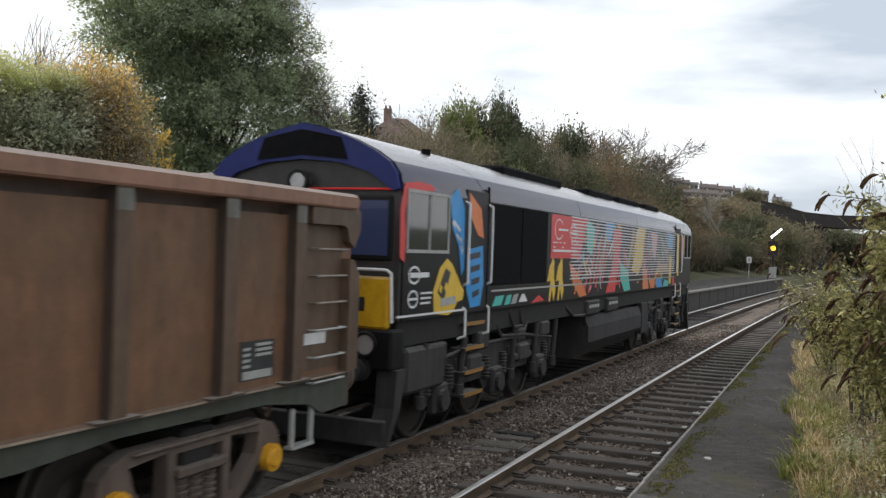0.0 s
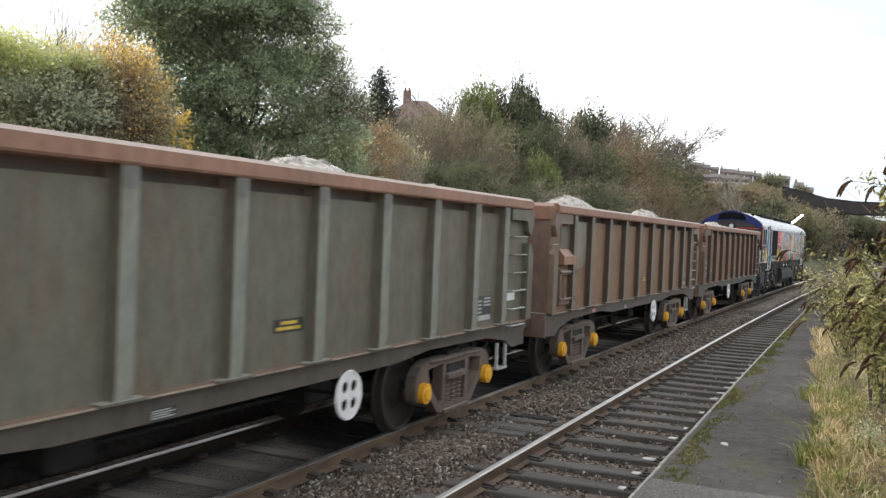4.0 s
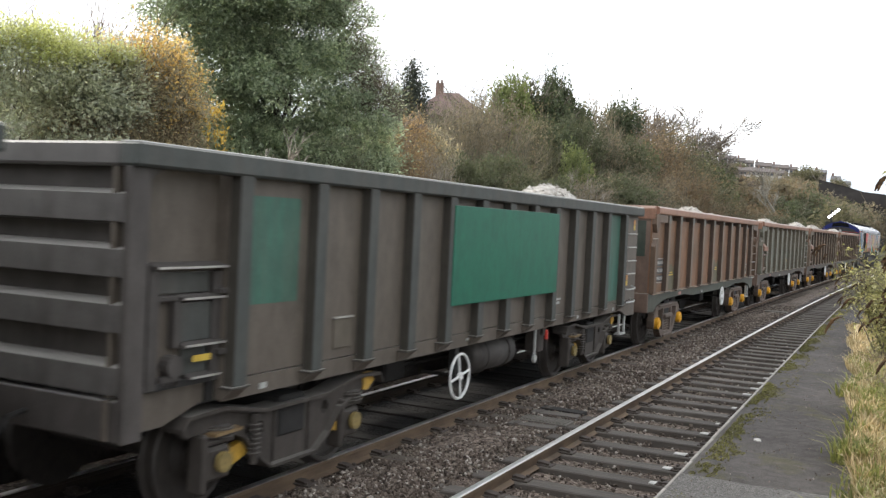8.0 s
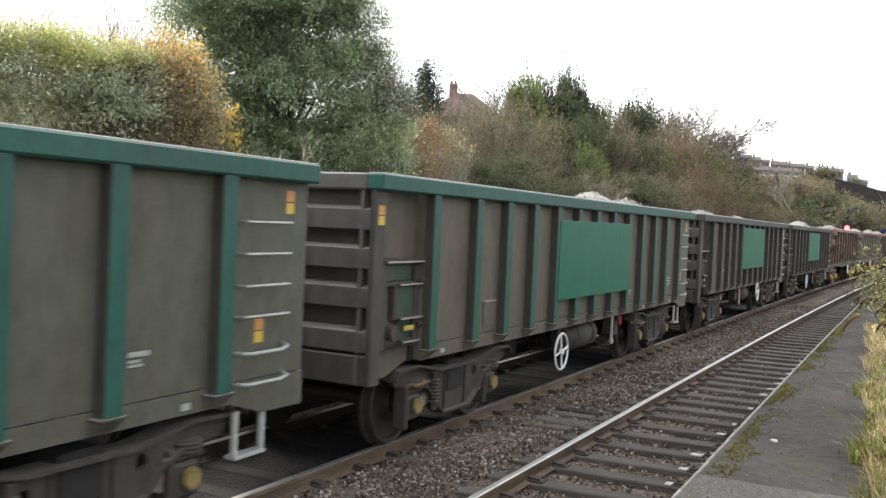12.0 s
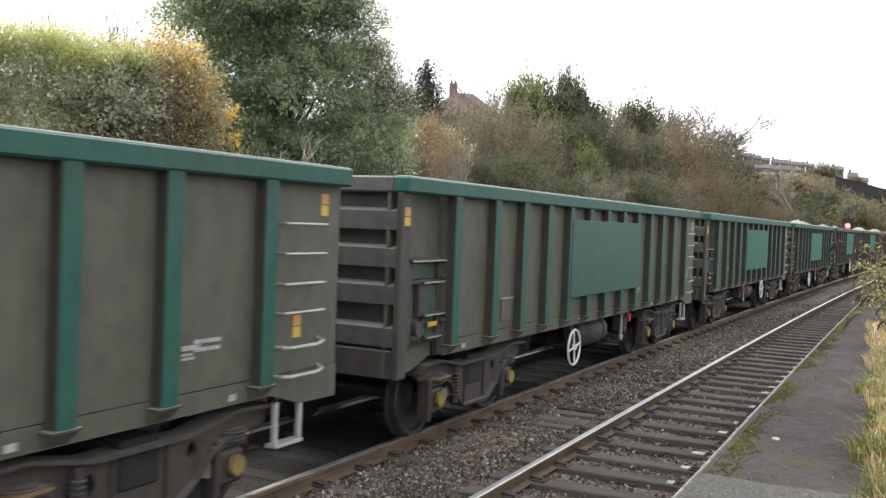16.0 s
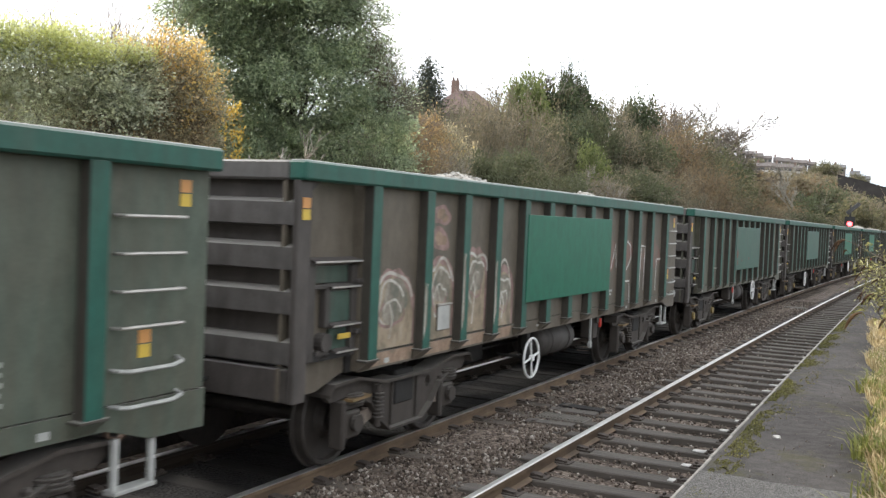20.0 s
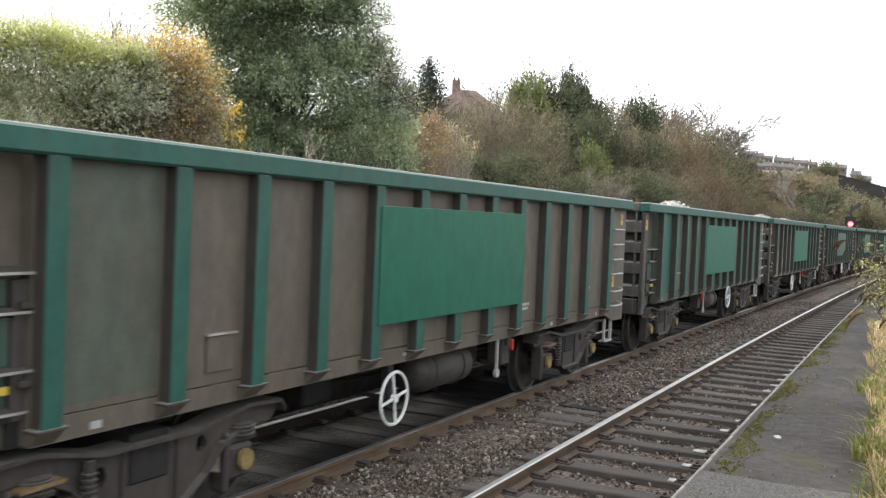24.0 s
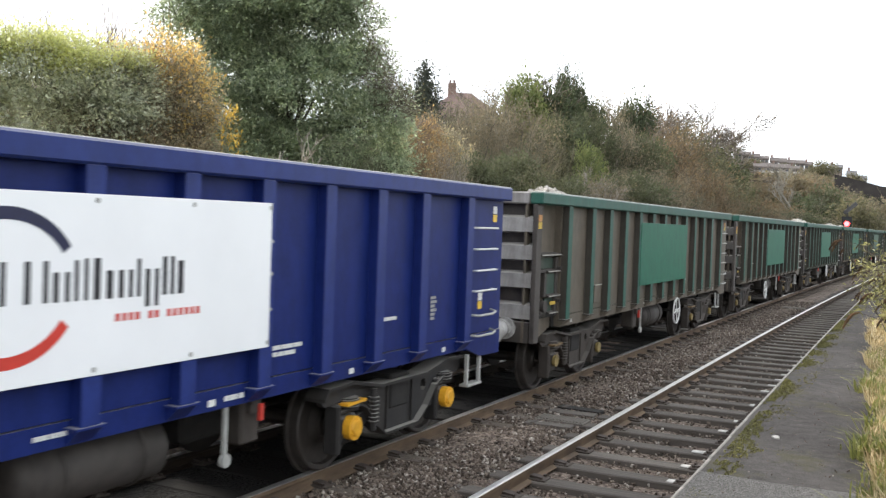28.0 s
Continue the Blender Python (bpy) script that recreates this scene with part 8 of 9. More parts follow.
# ---- the large plants opposite the viewer
def foliage(name, lobes_in, clumps, per, crad, size, seed, mat, slim=0.45, flat=0.65, droop=0.25, low=-0.3, inner=0.22, ragged=0.16):
    """Leaves in separate sprays: each spray is a flattened tuft on the outside of a lobe, with gaps between; one mesh."""
    r = np.random.RandomState(seed)
    c = np.array([b[0] for b in lobes_in], float)
    q = np.array([b[1] for b in lobes_in], float)
    wgt = q[:, 0] * q[:, 1] + q[:, 1] * q[:, 2] + q[:, 0] * q[:, 2]
    pick = r.choice(len(lobes_in), clumps, p=wgt / wgt.sum())
    d = r.normal(size=(clumps, 3))
    d[:, 2] = np.where(d[:, 2] < low, -d[:, 2] * r.rand(clumps), d[:, 2])
    d /= np.linalg.norm(d, axis=1)[:, None]
    rad = np.where(r.rand(clumps) < inner, 0.25 + 0.4 * r.rand(clumps), 0.78 + ragged * r.normal(size=clumps))
    cen = c[pick] + d * q[pick] * np.clip(rad, 0.1, 1.22)[:, None]
    share = 0.25 + 1.6 * r.rand(clumps) ** 1.4
    own = np.repeat(np.arange(clumps), np.maximum(4, (per * share).astype(int)))
    n = len(own)
    rc = crad * (0.55 + 0.8 * r.rand(clumps))
    o = r.normal(size=(n, 3)) * np.array([1, 1, flat]) * 0.55
    p = cen[own] + o * rc[own][:, None] + d[own] * (rc[own] * 0.5 * r.rand(n))[:, None]
    p[:, 2] -= droop * rc[own] * (o[:, 0] ** 2 + o[:, 1] ** 2)
    keep = p[:, 2] > 0.03
    p, o, own = p[keep], o[keep], own[keep]
    n = len(p)
    face = 0.5 * d[own] + 0.8 * o + np.array([0, 0, 0.75]) + 0.45 * r.normal(size=(n, 3))
    a = d[own] * 0.5 + o + r.normal(size=(n, 3)) * 0.7
    a[:, 2] -= droop
    a /= np.linalg.norm(a, axis=1)[:, None]
    b = np.cross(a, face)
    b /= np.linalg.norm(b, axis=1)[:, None] + 1e-9
    nn = np.cross(a, b)
    s = (size * (0.6 + 0.8 * r.rand(n)))[:, None]
    v = np.stack([p, p + a * s * 0.5 + b * s * slim * 0.5 + nn * s * 0.08, p + a * s, p + a * s * 0.5 - b * s * slim * 0.5 + nn * s * 0.08], 1).reshape(-1, 3)
    me = bpy.data.meshes.new(name)
    me.vertices.add(4 * n)
    me.vertices.foreach_set("co", v.ravel())
    me.loops.add(4 * n)
    me.loops.foreach_set("vertex_index", np.arange(4 * n, dtype=np.int32))
    me.polygons.add(n)
    me.polygons.foreach_set("loop_start", np.arange(0, 4 * n, 4, dtype=np.int32))
    me.update()
    me.validate()
    me.materials.append(mat)
    return me


def slivers(name, p, a, s, w, r, mat, curl=0.12):
    """Thin tapering strips from p along a (length s, half width w); one mesh."""
    n = len(p)
    b = np.cross(a, r.normal(size=(n, 3)))
    b /= np.linalg.norm(b, axis=1)[:, None] + 1e-9
    bend = np.cross(a, b) * s[:, None] * curl * r.normal(size=(n, 1))
    w = w[:, None]
    s = s[:, None]
    v = np.stack([p - b * w, p + b * w, p + a * s * 0.55 + bend + b * w * 0.6, p + a * s * 0.55 + bend - b * w * 0.6, p + a * s], 1).reshape(-1, 3)
    i = np.arange(n) * 5
    me = bpy.data.meshes.new(name)
    me.from_pydata(v.tolist(), [], np.stack([i, i + 1, i + 2, i + 3], 1).tolist() + np.stack([i + 3, i + 2, i + 4], 1).tolist())
    me.materials.append(mat)
    return me


def wands(name, stems, twigs, h, w, seed, mat, thick=0.010, fan=0.5):
    """A half-bare shrub: stems that fan up from the foot, and fine twigs that rise from them."""
    r = np.random.RandomState(seed)
    ang = r.rand(stems) * 6.283
    out = np.sqrt(r.rand(stems))
    foot = np.stack([0.22 * w * out * np.cos(ang), 0.22 * w * out * np.sin(ang), np.zeros(stems)], 1)
    tall = h * (0.98 - 0.42 * out ** 2) * (0.72 + 0.3 * r.rand(stems))
    top = np.stack([0.48 * w * out * np.cos(ang + 0.3 * r.normal(size=stems)), 0.48 * w * out * np.sin(ang + 0.3 * r.normal(size=stems)), tall], 1)
    mid = 0.5 * (foot + top) + np.stack([0.05 * w * r.normal(size=stems), 0.05 * w * r.normal(size=stems), 0.06 * h * np.ones(stems)], 1)
    k = r.randint(stems, size=twigs)
    f = 0.25 + 0.72 * r.rand(twigs) ** 0.8
    f1 = f[:, None]
    p = (1 - f1) ** 2 * foot[k] + 2 * f1 * (1 - f1) * mid[k] + f1 ** 2 * top[k]
    t = 2 * (1 - f1) * (mid[k] - foot[k]) + 2 * f1 * (top[k] - mid[k])
    t /= np.linalg.norm(t, axis=1)[:, None]
    a = t + fan * r.normal(size=(twigs, 3))
    a /= np.linalg.norm(a, axis=1)[:, None]
    ln = h * (0.07 + 0.16 * r.rand(twigs)) * (1.15 - 0.5 * f)
    twig_w = thick * (0.5 + 0.6 * r.rand(twigs))
    d1, d2 = mid - foot, top - mid
    l1, l2 = np.linalg.norm(d1, axis=1), np.linalg.norm(d2, axis=1)
    P = np.concatenate([p, foot, foot + d1 * 0.5, mid, mid])
    A = np.concatenate([a, d1 / l1[:, None], d1 / l1[:, None], d2 / l2[:, None], d2 / l2[:, None]])
    S = np.concatenate([ln, l1 * 1.1, l1 * 0.8, l2, l2 * 0.6])
    W = np.concatenate([twig_w, np.full(stems, thick * 2.4), np.full(stems, thick * 2.0), np.full(stems, thick * 1.5), np.full(stems, thick * 1.5)])
    return slivers(name, P, A, S, W, r, mat)


def lobes(seed, n, w, h, r=(0.26, 0.42), low=0.15):
    """Lobes of an upright crown, wider below the middle and broken at the top."""
    rr = random.Random(seed)
    out = []
    for i in range(n):
        a = 2.4 * i + rr.uniform(-0.4, 0.4)
        z = h * (low + (0.80 - low) * ((i + 0.5) / n))
        f = (0.62 - 0.45 * (z / h) ** 2) * rr.uniform(0.6, 1.1)
        s = rr.uniform(*r)
        out.append(((w / 2 * f * math.cos(a), w / 2 * f * math.sin(a), z), (s * w * 0.85, s * w * 0.85, min(s * h * 0.62, h - z))))
    return out


# hedge-like shrub, yellow-green above and dark below, with bare shoots behind it
x, y = bearing(-49.0, 21.0)
L = [((-3.0, 0, 2.9), (1.1, 1.2, 1.5)), ((-1.9, 0, 3.2), (1.2, 1.2, 1.5)), ((-0.6, 0, 3.4), (1.2, 1.2, 1.5)), ((0.6, 0.1, 3.3), (1.1, 1.2, 1.45)), ((1.3, 0.1, 3.25), (0.9, 1.0, 1.6)), ((-1.0, -0.5, 1.6), (1.9, 1.2, 1.4)), ((0.9, -0.5, 1.5), (1.5, 1.2, 1.4)), ((-2.6, -0.4, 1.5), (1.3, 1.2, 1.3))]
T = [((-2.6, -0.2, 4.15), (1.1, 0.9, 0.6)), ((-1.5, -0.2, 4.35), (1.1, 0.9, 0.6)), ((-0.5, -0.2, 4.45), (1.0, 0.9, 0.55)), ((0.35, -0.2, 4.3), (0.7, 0.9, 0.5)), ((1.3, 0.1, 4.35), (0.6, 0.7, 0.35))]
plant("shrub", "dense hedge-like shrub, yellow-green above and dark below", "shrub", x, y,
      [("trunk", limbs("hedge_limbs", L, 0.05, 1, M["bark"], 3, stems=3), None), ("crown", foliage("hedge_crown", L, 1050, 66, 0.34, 0.085, 1, M["leaf_dark"], slim=0.5), None),
       ("branchwork", twig_cloud("hedge_twigs", 2600, L, 0.6, 0.006, 12, M["twig_tan"]), None),
       ("shoot_growth", foliage("hedge_top", T, 480, 62, 0.26, 0.075, 2, M["leaf_lime"], inner=0.4, flat=0.9, droop=0.0), None)], (1.0, 1.0, 0.915), 49)
for k, (az, ds, h) in enumerate(((-51.2, 26, 7.4), (-49.9, 27, 8.4), (-49.2, 26, 8.0), (-47.3, 27, 8.3), (-46.6, 26, 8.2), (-45.6, 27, 7.7))):
    bx, by = bearing(az, ds)
    gz = ground_z(bx, by)
    plant("bare_tree", "slender leafless sapling behind the hedge", "tree", bx, by, [("trunk", bare_tree_mesh("sapling", 6.0, 20 + k, M["twig_brown"], 3, 0.12, 0.035, tip=0.010, clear=0.5), None)], ((h - gz) / 6.0,) * 3, 40 * k, group="bare saplings")
# golden-brown shrub
x, y = bearing(-43.6, 22.0)
L = [((0, 0, 4.1), (0.95, 1.0, 1.2)), ((0.5, 0, 3.4), (0.85, 1.0, 1.2)), ((-0.75, 0, 3.8), (0.85, 1.0, 1.2)), ((0.2, -0.4, 1.9), (1.3, 1.1, 1.4)), ((-0.8, -0.4, 1.9), (1.2, 1.1, 1.5)), ((0.7, 0, 2.4), (0.55, 0.8, 1.0)), ((-1.3, -0.1, 3.0), (0.8, 0.9, 1.3))]
T = [((0.15, -0.1, 4.85), (0.75, 0.8, 0.6)), ((0.6, -0.1, 4.2), (0.6, 0.8, 0.8)), ((-0.6, -0.1, 4.7), (0.65, 0.8, 0.5)), ((0.75, -0.2, 3.4), (0.45, 0.7, 0.7))]
plant("shrub", "golden-brown autumn shrub with orange tips", "shrub", x, y,
      [("trunk", limbs("gold_limbs", L, 0.05, 3, M["bark"], 4, stems=3), None), ("crown", foliage("gold_crown", L, 820, 62, 0.32, 0.078, 3, M["leaf_gold"], slim=0.5, flat=0.9), None),
       ("branchwork", twig_cloud("gold_twigs", 5200, L, 0.6, 0.006, 4, M["twig_russet"]), None),
       ("tip_growth", foliage("gold_top", T, 170, 28, 0.26, 0.085, 5, M["leaf_yellow"], inner=0.3, flat=0.9), None)], (1.0, 1.0, 0.93), 43.6)
x, y = bearing(-39.6, 20.6)
plant("shrub", "thin shrub of bright yellow leaves", "shrub", x, y, [("trunk", limbs("yellow_limbs", [((0, 0, 2.2), (0.3, 0.3, 0.8))], 0.03, 5, M["bark"], 5), None), ("crown", foliage("yellow_crown", [((0, 0, 3.0), (0.28, 0.3, 0.36)), ((0.08, 0, 2.6), (0.22, 0.24, 0.3)), ((0.14, 0, 2.2), (0.2, 0.2, 0.25))], 26, 12, 0.14, 0.085, 6, M["leaf_gilt"], inner=0.5), None)], (0.8, 0.8, (top_z(20.6, 6.8) - ground_z(x, y)) / 3.4))
# great evergreen
x, y = bearing(-36.1, 29.0)
L = [((-0.3, 0, 6.8), (2.2, 2.0, 2.0)), ((-2.4, 0.2, 6.5), (1.5, 1.6, 1.6)), ((-2.0, 0, 4.4), (1.7, 1.6, 1.8)), ((0.3, -0.5, 4.4), (2.0, 1.6, 1.8)), ((1.5, 0, 5.5), (1.15, 1.3, 1.3)), ((2.2, 0, 3.6), (1.3, 1.3, 1.3)), ((-0.6, -0.6, 2.3), (1.9, 1.4, 1.5)), ((1.6, -0.4, 2.0), (1.8, 1.3, 1.4)), ((0.0, 0, 8.5), (1.9, 1.6, 1.5)), ((-2.6, 0, 2.2), (1.4, 1.3, 1.5)), ((-3.3, 0, 7.6), (0.8, 0.8, 0.6)), ((0.7, 0, 6.9), (1.4, 1.3, 1.4)), ((2.9, 0, 2.4), (0.9, 1.0, 1.1)), ((-1.4, 0.3, 5.7), (1.3, 1.2, 1.3)), ((-1.6, 0.2, 7.9), (1.3, 1.2, 1.2)), ((-0.5, 0.1, 3.4), (1.3, 1.0, 1.1)), ((-0.2, 0.1, 5.4), (1.4, 1.0, 1.2)), ((-1.2, 0.1, 2.9), (1.2, 1.0, 1.0))]
T = [((1.8, 0.2, 6.8), (1.1, 1.0, 1.2)), ((2.4, 0.1, 5.4), (0.9, 0.9, 0.9)), ((3.0, 0, 4.4), (0.75, 0.8, 0.7)), ((1.2, 0.2, 8.0), (1.0, 1.0, 0.9))]
plant("evergreen_tree", "big dense grey-green evergreen tree with bare twigs on one side", "tree", x, y,
      [("trunk", limbs("evergreen_limbs", L, 0.09, 7, M["bark"], 5), None), ("crown", foliage("evergreen_crown", L, 2000, 84, 0.44, 0.125, 7, M["leaf_holly"], slim=0.42, flat=0.5, droop=0.5, inner=0.34, ragged=0.15), None),
       ("branchwork", twig_cloud("evergreen_twigs", 7000, T, 0.5, 0.007, 8, M["twig_tan"], 0.3, 0.55), None),
       ("thin_growth", foliage("evergreen_edge", T, 200, 30, 0.28, 0.10, 9, M["leaf_holly"], slim=0.4), None)], (1.0, 1.0, 1.0), 36.1)
x, y = bearing(-38.2, 20.6)
plant("shrub", "low shrub of pale bare twigs", "shrub", x, y, [("trunk", bare_tree_mesh("pale_shrub", 2.9, 41, M["twig_pale"], 4, 0.6, 0.030, tip=0.0085), None)], (1.15, 1.15, 1.2))
x, y = bearing(-37.4, 21.0)
plant("shrub", "low shrub of pale bare twigs", "shrub", x, y, [("trunk", bare_tree_mesh("pale_shrub", 2.6, 43, M["twig_pale"], 4, 0.6, 0.030, tip=0.0085), None)], (1.1, 1.1, 1.15))
for az, el, ds, sd, mt in ((-36.4, 3.4, 23.0, 46, "leaf_olive"), (-34.4, 3.0, 24.0, 47, "leaf_holly"), (-40.6, 3.0, 21.0, 48, "leaf_dark"), (-45.0, 2.8, 19.5, 49, "leaf_olive"), (-49.5, 2.8, 18.5, 50, "leaf_tan")):
    x, y = bearing(az, ds)
    hh = top_z(ds, el) - ground_z(x, y)
    Lk = lobes(sd, 5, 2.6, hh)
    plant("shrub", "low dull-leaved bramble at the foot of the bank", "shrub", x, y, [("trunk", limbs("bramble_limbs", Lk, 0.03, sd, M["bark"], 3, stems=3), None), ("crown", foliage("bramble_crown", Lk, 110, 48, 0.26, 0.085, sd, M[mt]), None)])

# ---- the wooded bank along the line
KW, KH = 4.0, 5.0                        # width and height of the patterns below
LEAFY, WISPY, IVIED, FAR = [], [], [], []
for k in range(3):
    Lk = lobes(60 + k, 11, KW, KH)
    LEAFY.append((limbs("shrub_limbs", Lk, 0.06, 60 + k, M["bark"], 3, stems=3), foliage("shrub_crown", Lk, 300, 40, 0.42, 0.14, 60 + k, M["leaf_olive"], slim=0.55), twig_cloud("shrub_twigs", 900, Lk, 0.6, 0.009, 60 + k, M["twig_brown"], 0.9, 0.9)))
for k in range(3):
    Lk = lobes(70 + k, 11, KW, KH, (0.24, 0.36))
    WISPY.append((limbs("thin_limbs", Lk, 0.05, 70 + k, M["bark"], 2, stems=4), foliage("thin_crown", Lk, 190, 18, 0.48, 0.11, 70 + k, M["leaf_tan"], slim=0.5, flat=1.2, droop=0.0, ragged=0.22), wands("shrub_wands", 70, 3600, KH * 1.04, KW, 70 + k, M["twig_tan"])))
for k in range(3):
    Lk = lobes(80 + k, 9, KW * 0.85, KH * 0.98, (0.26, 0.40), 0.1)
    IVIED.append((limbs("ivy_limbs", Lk, 0.10, 80 + k, M["bark"], 3, stems=1), foliage("ivy_crown", Lk, 330, 48, 0.40, 0.15, 80 + k, M["leaf_ivy"], slim=0.65, droop=0.4, ragged=0.15), twig_cloud("ivy_twigs", 300, Lk, 0.7, 0.014, 80 + k, M["twig_brown"], 1.2, 0.8)))
for k in range(3):
    Lk = lobes(90 + k, 10, KW, KH)
    FAR.append((limbs("far_limbs", Lk, 0.07, 90 + k, M["bark"], 1, stems=1), foliage("far_crown", Lk, 170, 15, 0.48, 0.24, 90 + k, M["leaf_olive"], slim=0.6), wands("far_wands", 40, 700, KH * 1.05, KW, 90 + k, M["twig_tan"], 0.02)))
SKY = [(-32, 6.2), (-30, 6.0), (-28.5, 6.0), (-27, 6.3), (-25.2, 6.7), (-24, 7.3), (-23, 8.2), (-21.8, 8.5), (-19.8, 8.5), (-18.6, 7.2), (-17, 7.2), (-15, 7.0), (-13.4, 6.5), (-12.2, 6.0), (-11, 5.2), (-10.2, 4.4), (-9.4, 3.4), (-8, 3.6), (-6, 3.5), (-4.6, 3.2), (-3.6, 2.7), (-2.6, 2.3), (0, 2.1), (12, 2.2)]


def sky_el(az):
    for (a, ea), (b, eb) in zip(SKY, SKY[1:]):
        if a <= az <= b:
            return ea + (eb - ea) * (az - a) / (b - a)
    return 6.0


# tone: leaves, twigs, pattern, label
TONES = {"olive": ("leaf_olive", "twig_olive", WISPY, "olive-brown half-bare shrub on the bank"), "tan": ("leaf_tan", "twig_tan", WISPY, "dry tan-coloured shrub of thin rising twigs"),
         "russet": ("leaf_russet", "twig_russet", WISPY, "russet half-bare shrub on the bank"), "pale": ("leaf_tan", "twig_pale", WISPY, "shrub of pale bare twigs on the bank"),
         "dark": ("leaf_bank", "twig_olive", LEAFY, "dark green leafy shrub on the bank"), "gold": ("leaf_gold", "twig_tan", LEAFY, "golden-leaved shrub on the bank"),
         "orange": ("leaf_amber", "twig_russet", LEAFY, "orange-leaved autumn shrub on the bank"), "lime": ("leaf_bright", "twig_olive", LEAFY, "bright green shrub on the bank"),
         "ivy": ("leaf_ivy", None, IVIED, "ivy-clad tree on the bank"), "lime_ivy": ("leaf_bright", "twig_pale", IVIED, "tree clad in bright green ivy on the bank")}
rv = random.Random(11)


def crown(az, el, dist, width, tone, wide=1.45, lift=0.0):
    """One plant of the bank by its bearing, the height of its top in degrees, and its width in metres."""
    bx, by = bearing(az, dist)
    gz = ground_z(bx, by)
    h = max(1.3, top_z(dist, el + lift) - gz)
    leaf, twig, pattern, label = TONES[tone]
    kk = (FAR if dist > 105 else pattern)[rv.randrange(3)]
    w = wide * width / KW
    kind = "tree" if "ivy" in tone else "shrub"
    parts = [("trunk", kk[0], None), ("crown", kk[1], M[leaf]), ("branchwork", kk[2], M[twig] if twig else None)]
    plant(kind, label, kind, bx, by, parts, (w, w, h / (KH * 0.97)), rv.uniform(0, 360), group="trees and shrubs of the bank")


SKYLINE = [(-30.5, 7.8, 43, 2.3, "olive"), (-28.9, 6.2, 43, 1.5, "dark"), (-26.7, 6.7, 48, 2.7, "olive"), (-24.6, 7.3, 54, 2.5, "tan"), (-22.3, 8.5, 63, 3.0, "lime_ivy"), (-20.9, 8.3, 66, 3.4, "ivy"), (-20.0, 8.0, 66, 3.4, "ivy"), (-19.8, 9.0, 73, 1.6, "ivy"), (-19.3, 8.5, 73, 1.6, "ivy"), (-18.8, 7.9, 74, 2.6, "ivy"), (-17.2, 7.3, 79, 3.5, "tan"), (-15.9, 7.2, 85, 3.8, "ivy"), (-14.3, 6.6, 92, 4.7, "russet"), (-12.9, 5.8, 100, 4.5, "olive"), (-11.6, 4.9, 109, 4.6, "ivy"), (-10.5, 4.2, 118, 3.8, "ivy")]
LOWER = [(-9.3, 3.5, 114, 4.4, "tan"), (-8.3, 3.7, 124, 4.8, "russet"), (-7.3, 3.9, 145, 6.4, "tan"), (-6.1, 3.6, 150, 5.4, "russet"), (-5.5, 2.4, 130, 4.2, "ivy"), (-4.9, 3.6, 191, 6.8, "tan"), (-3.9, 2.6, 168, 5.5, "tan"), (-9.3, 2.2, 92, 3.3, "dark"), (-7.6, 2.1, 106, 4.4, "russet"), (-6.5, 1.9, 112, 3.3, "dark")]
MIDDLE = [(-28.4, 6.1, 37, 1.7, "orange"), (-29.9, 4.8, 34, 1.2, "russet"), (-26.8, 5.7, 39, 2.0, "gold"), (-25.0, 6.8, 44, 3.0, "tan"), (-22.8, 7.2, 48, 3.4, "tan"), (-21.0, 6.3, 54, 2.9, "olive"), (-19.7, 6.2, 57, 3.0, "ivy"), (-18.1, 4.7, 51, 1.4, "lime"), (-18.4, 6.6, 61, 2.9, "dark"), (-16.6, 5.7, 63, 3.6, "tan"), (-15.2, 5.4, 64, 3.6, "dark"), (-13.6, 5.4, 75, 5.1, "russet"), (-11.9, 4.7, 83, 5.5, "olive"), (-10.6, 4.0, 92, 4.0, "ivy")]
FRONT = [(-31.5, 4.0, 27, 1.3, "dark"), (-30.0, 3.9, 29, 1.2, "olive"), (-28.5, 4.3, 30, 1.6, "russet"), (-26.6, 4.6, 32, 1.5, "pale"), (-24.9, 4.4, 34, 1.7, "dark"), (-23.1, 4.5, 36, 2.3, "dark"), (-21.4, 3.6, 39, 2.0, "olive"), (-19.8, 3.0, 42, 1.8, "dark"), (-17.8, 3.1, 46, 3.1, "pale"), (-15.8, 3.5, 51, 3.5, "dark"), (-13.9, 3.4, 57, 3.9, "tan"), (-12.0, 3.5, 67, 4.5, "russet"), (-10.4, 3.1, 75, 4.2, "olive"), (-9.1, 1.9, 83, 4.2, "russet"), (-7.8, 1.4, 93, 4.4, "tan"), (-6.6, 1.2, 105, 4.7, "dark"), (-5.4, 1.0, 119, 4.9, "tan")]
for rank, up in ((SKYLINE, 0.5), (LOWER, -0.3), (MIDDLE, 0.45), (FRONT, 0.1)):
    for az, el, dist, width, tone in rank:
        crown(az, el, dist, width, tone, lift=up)
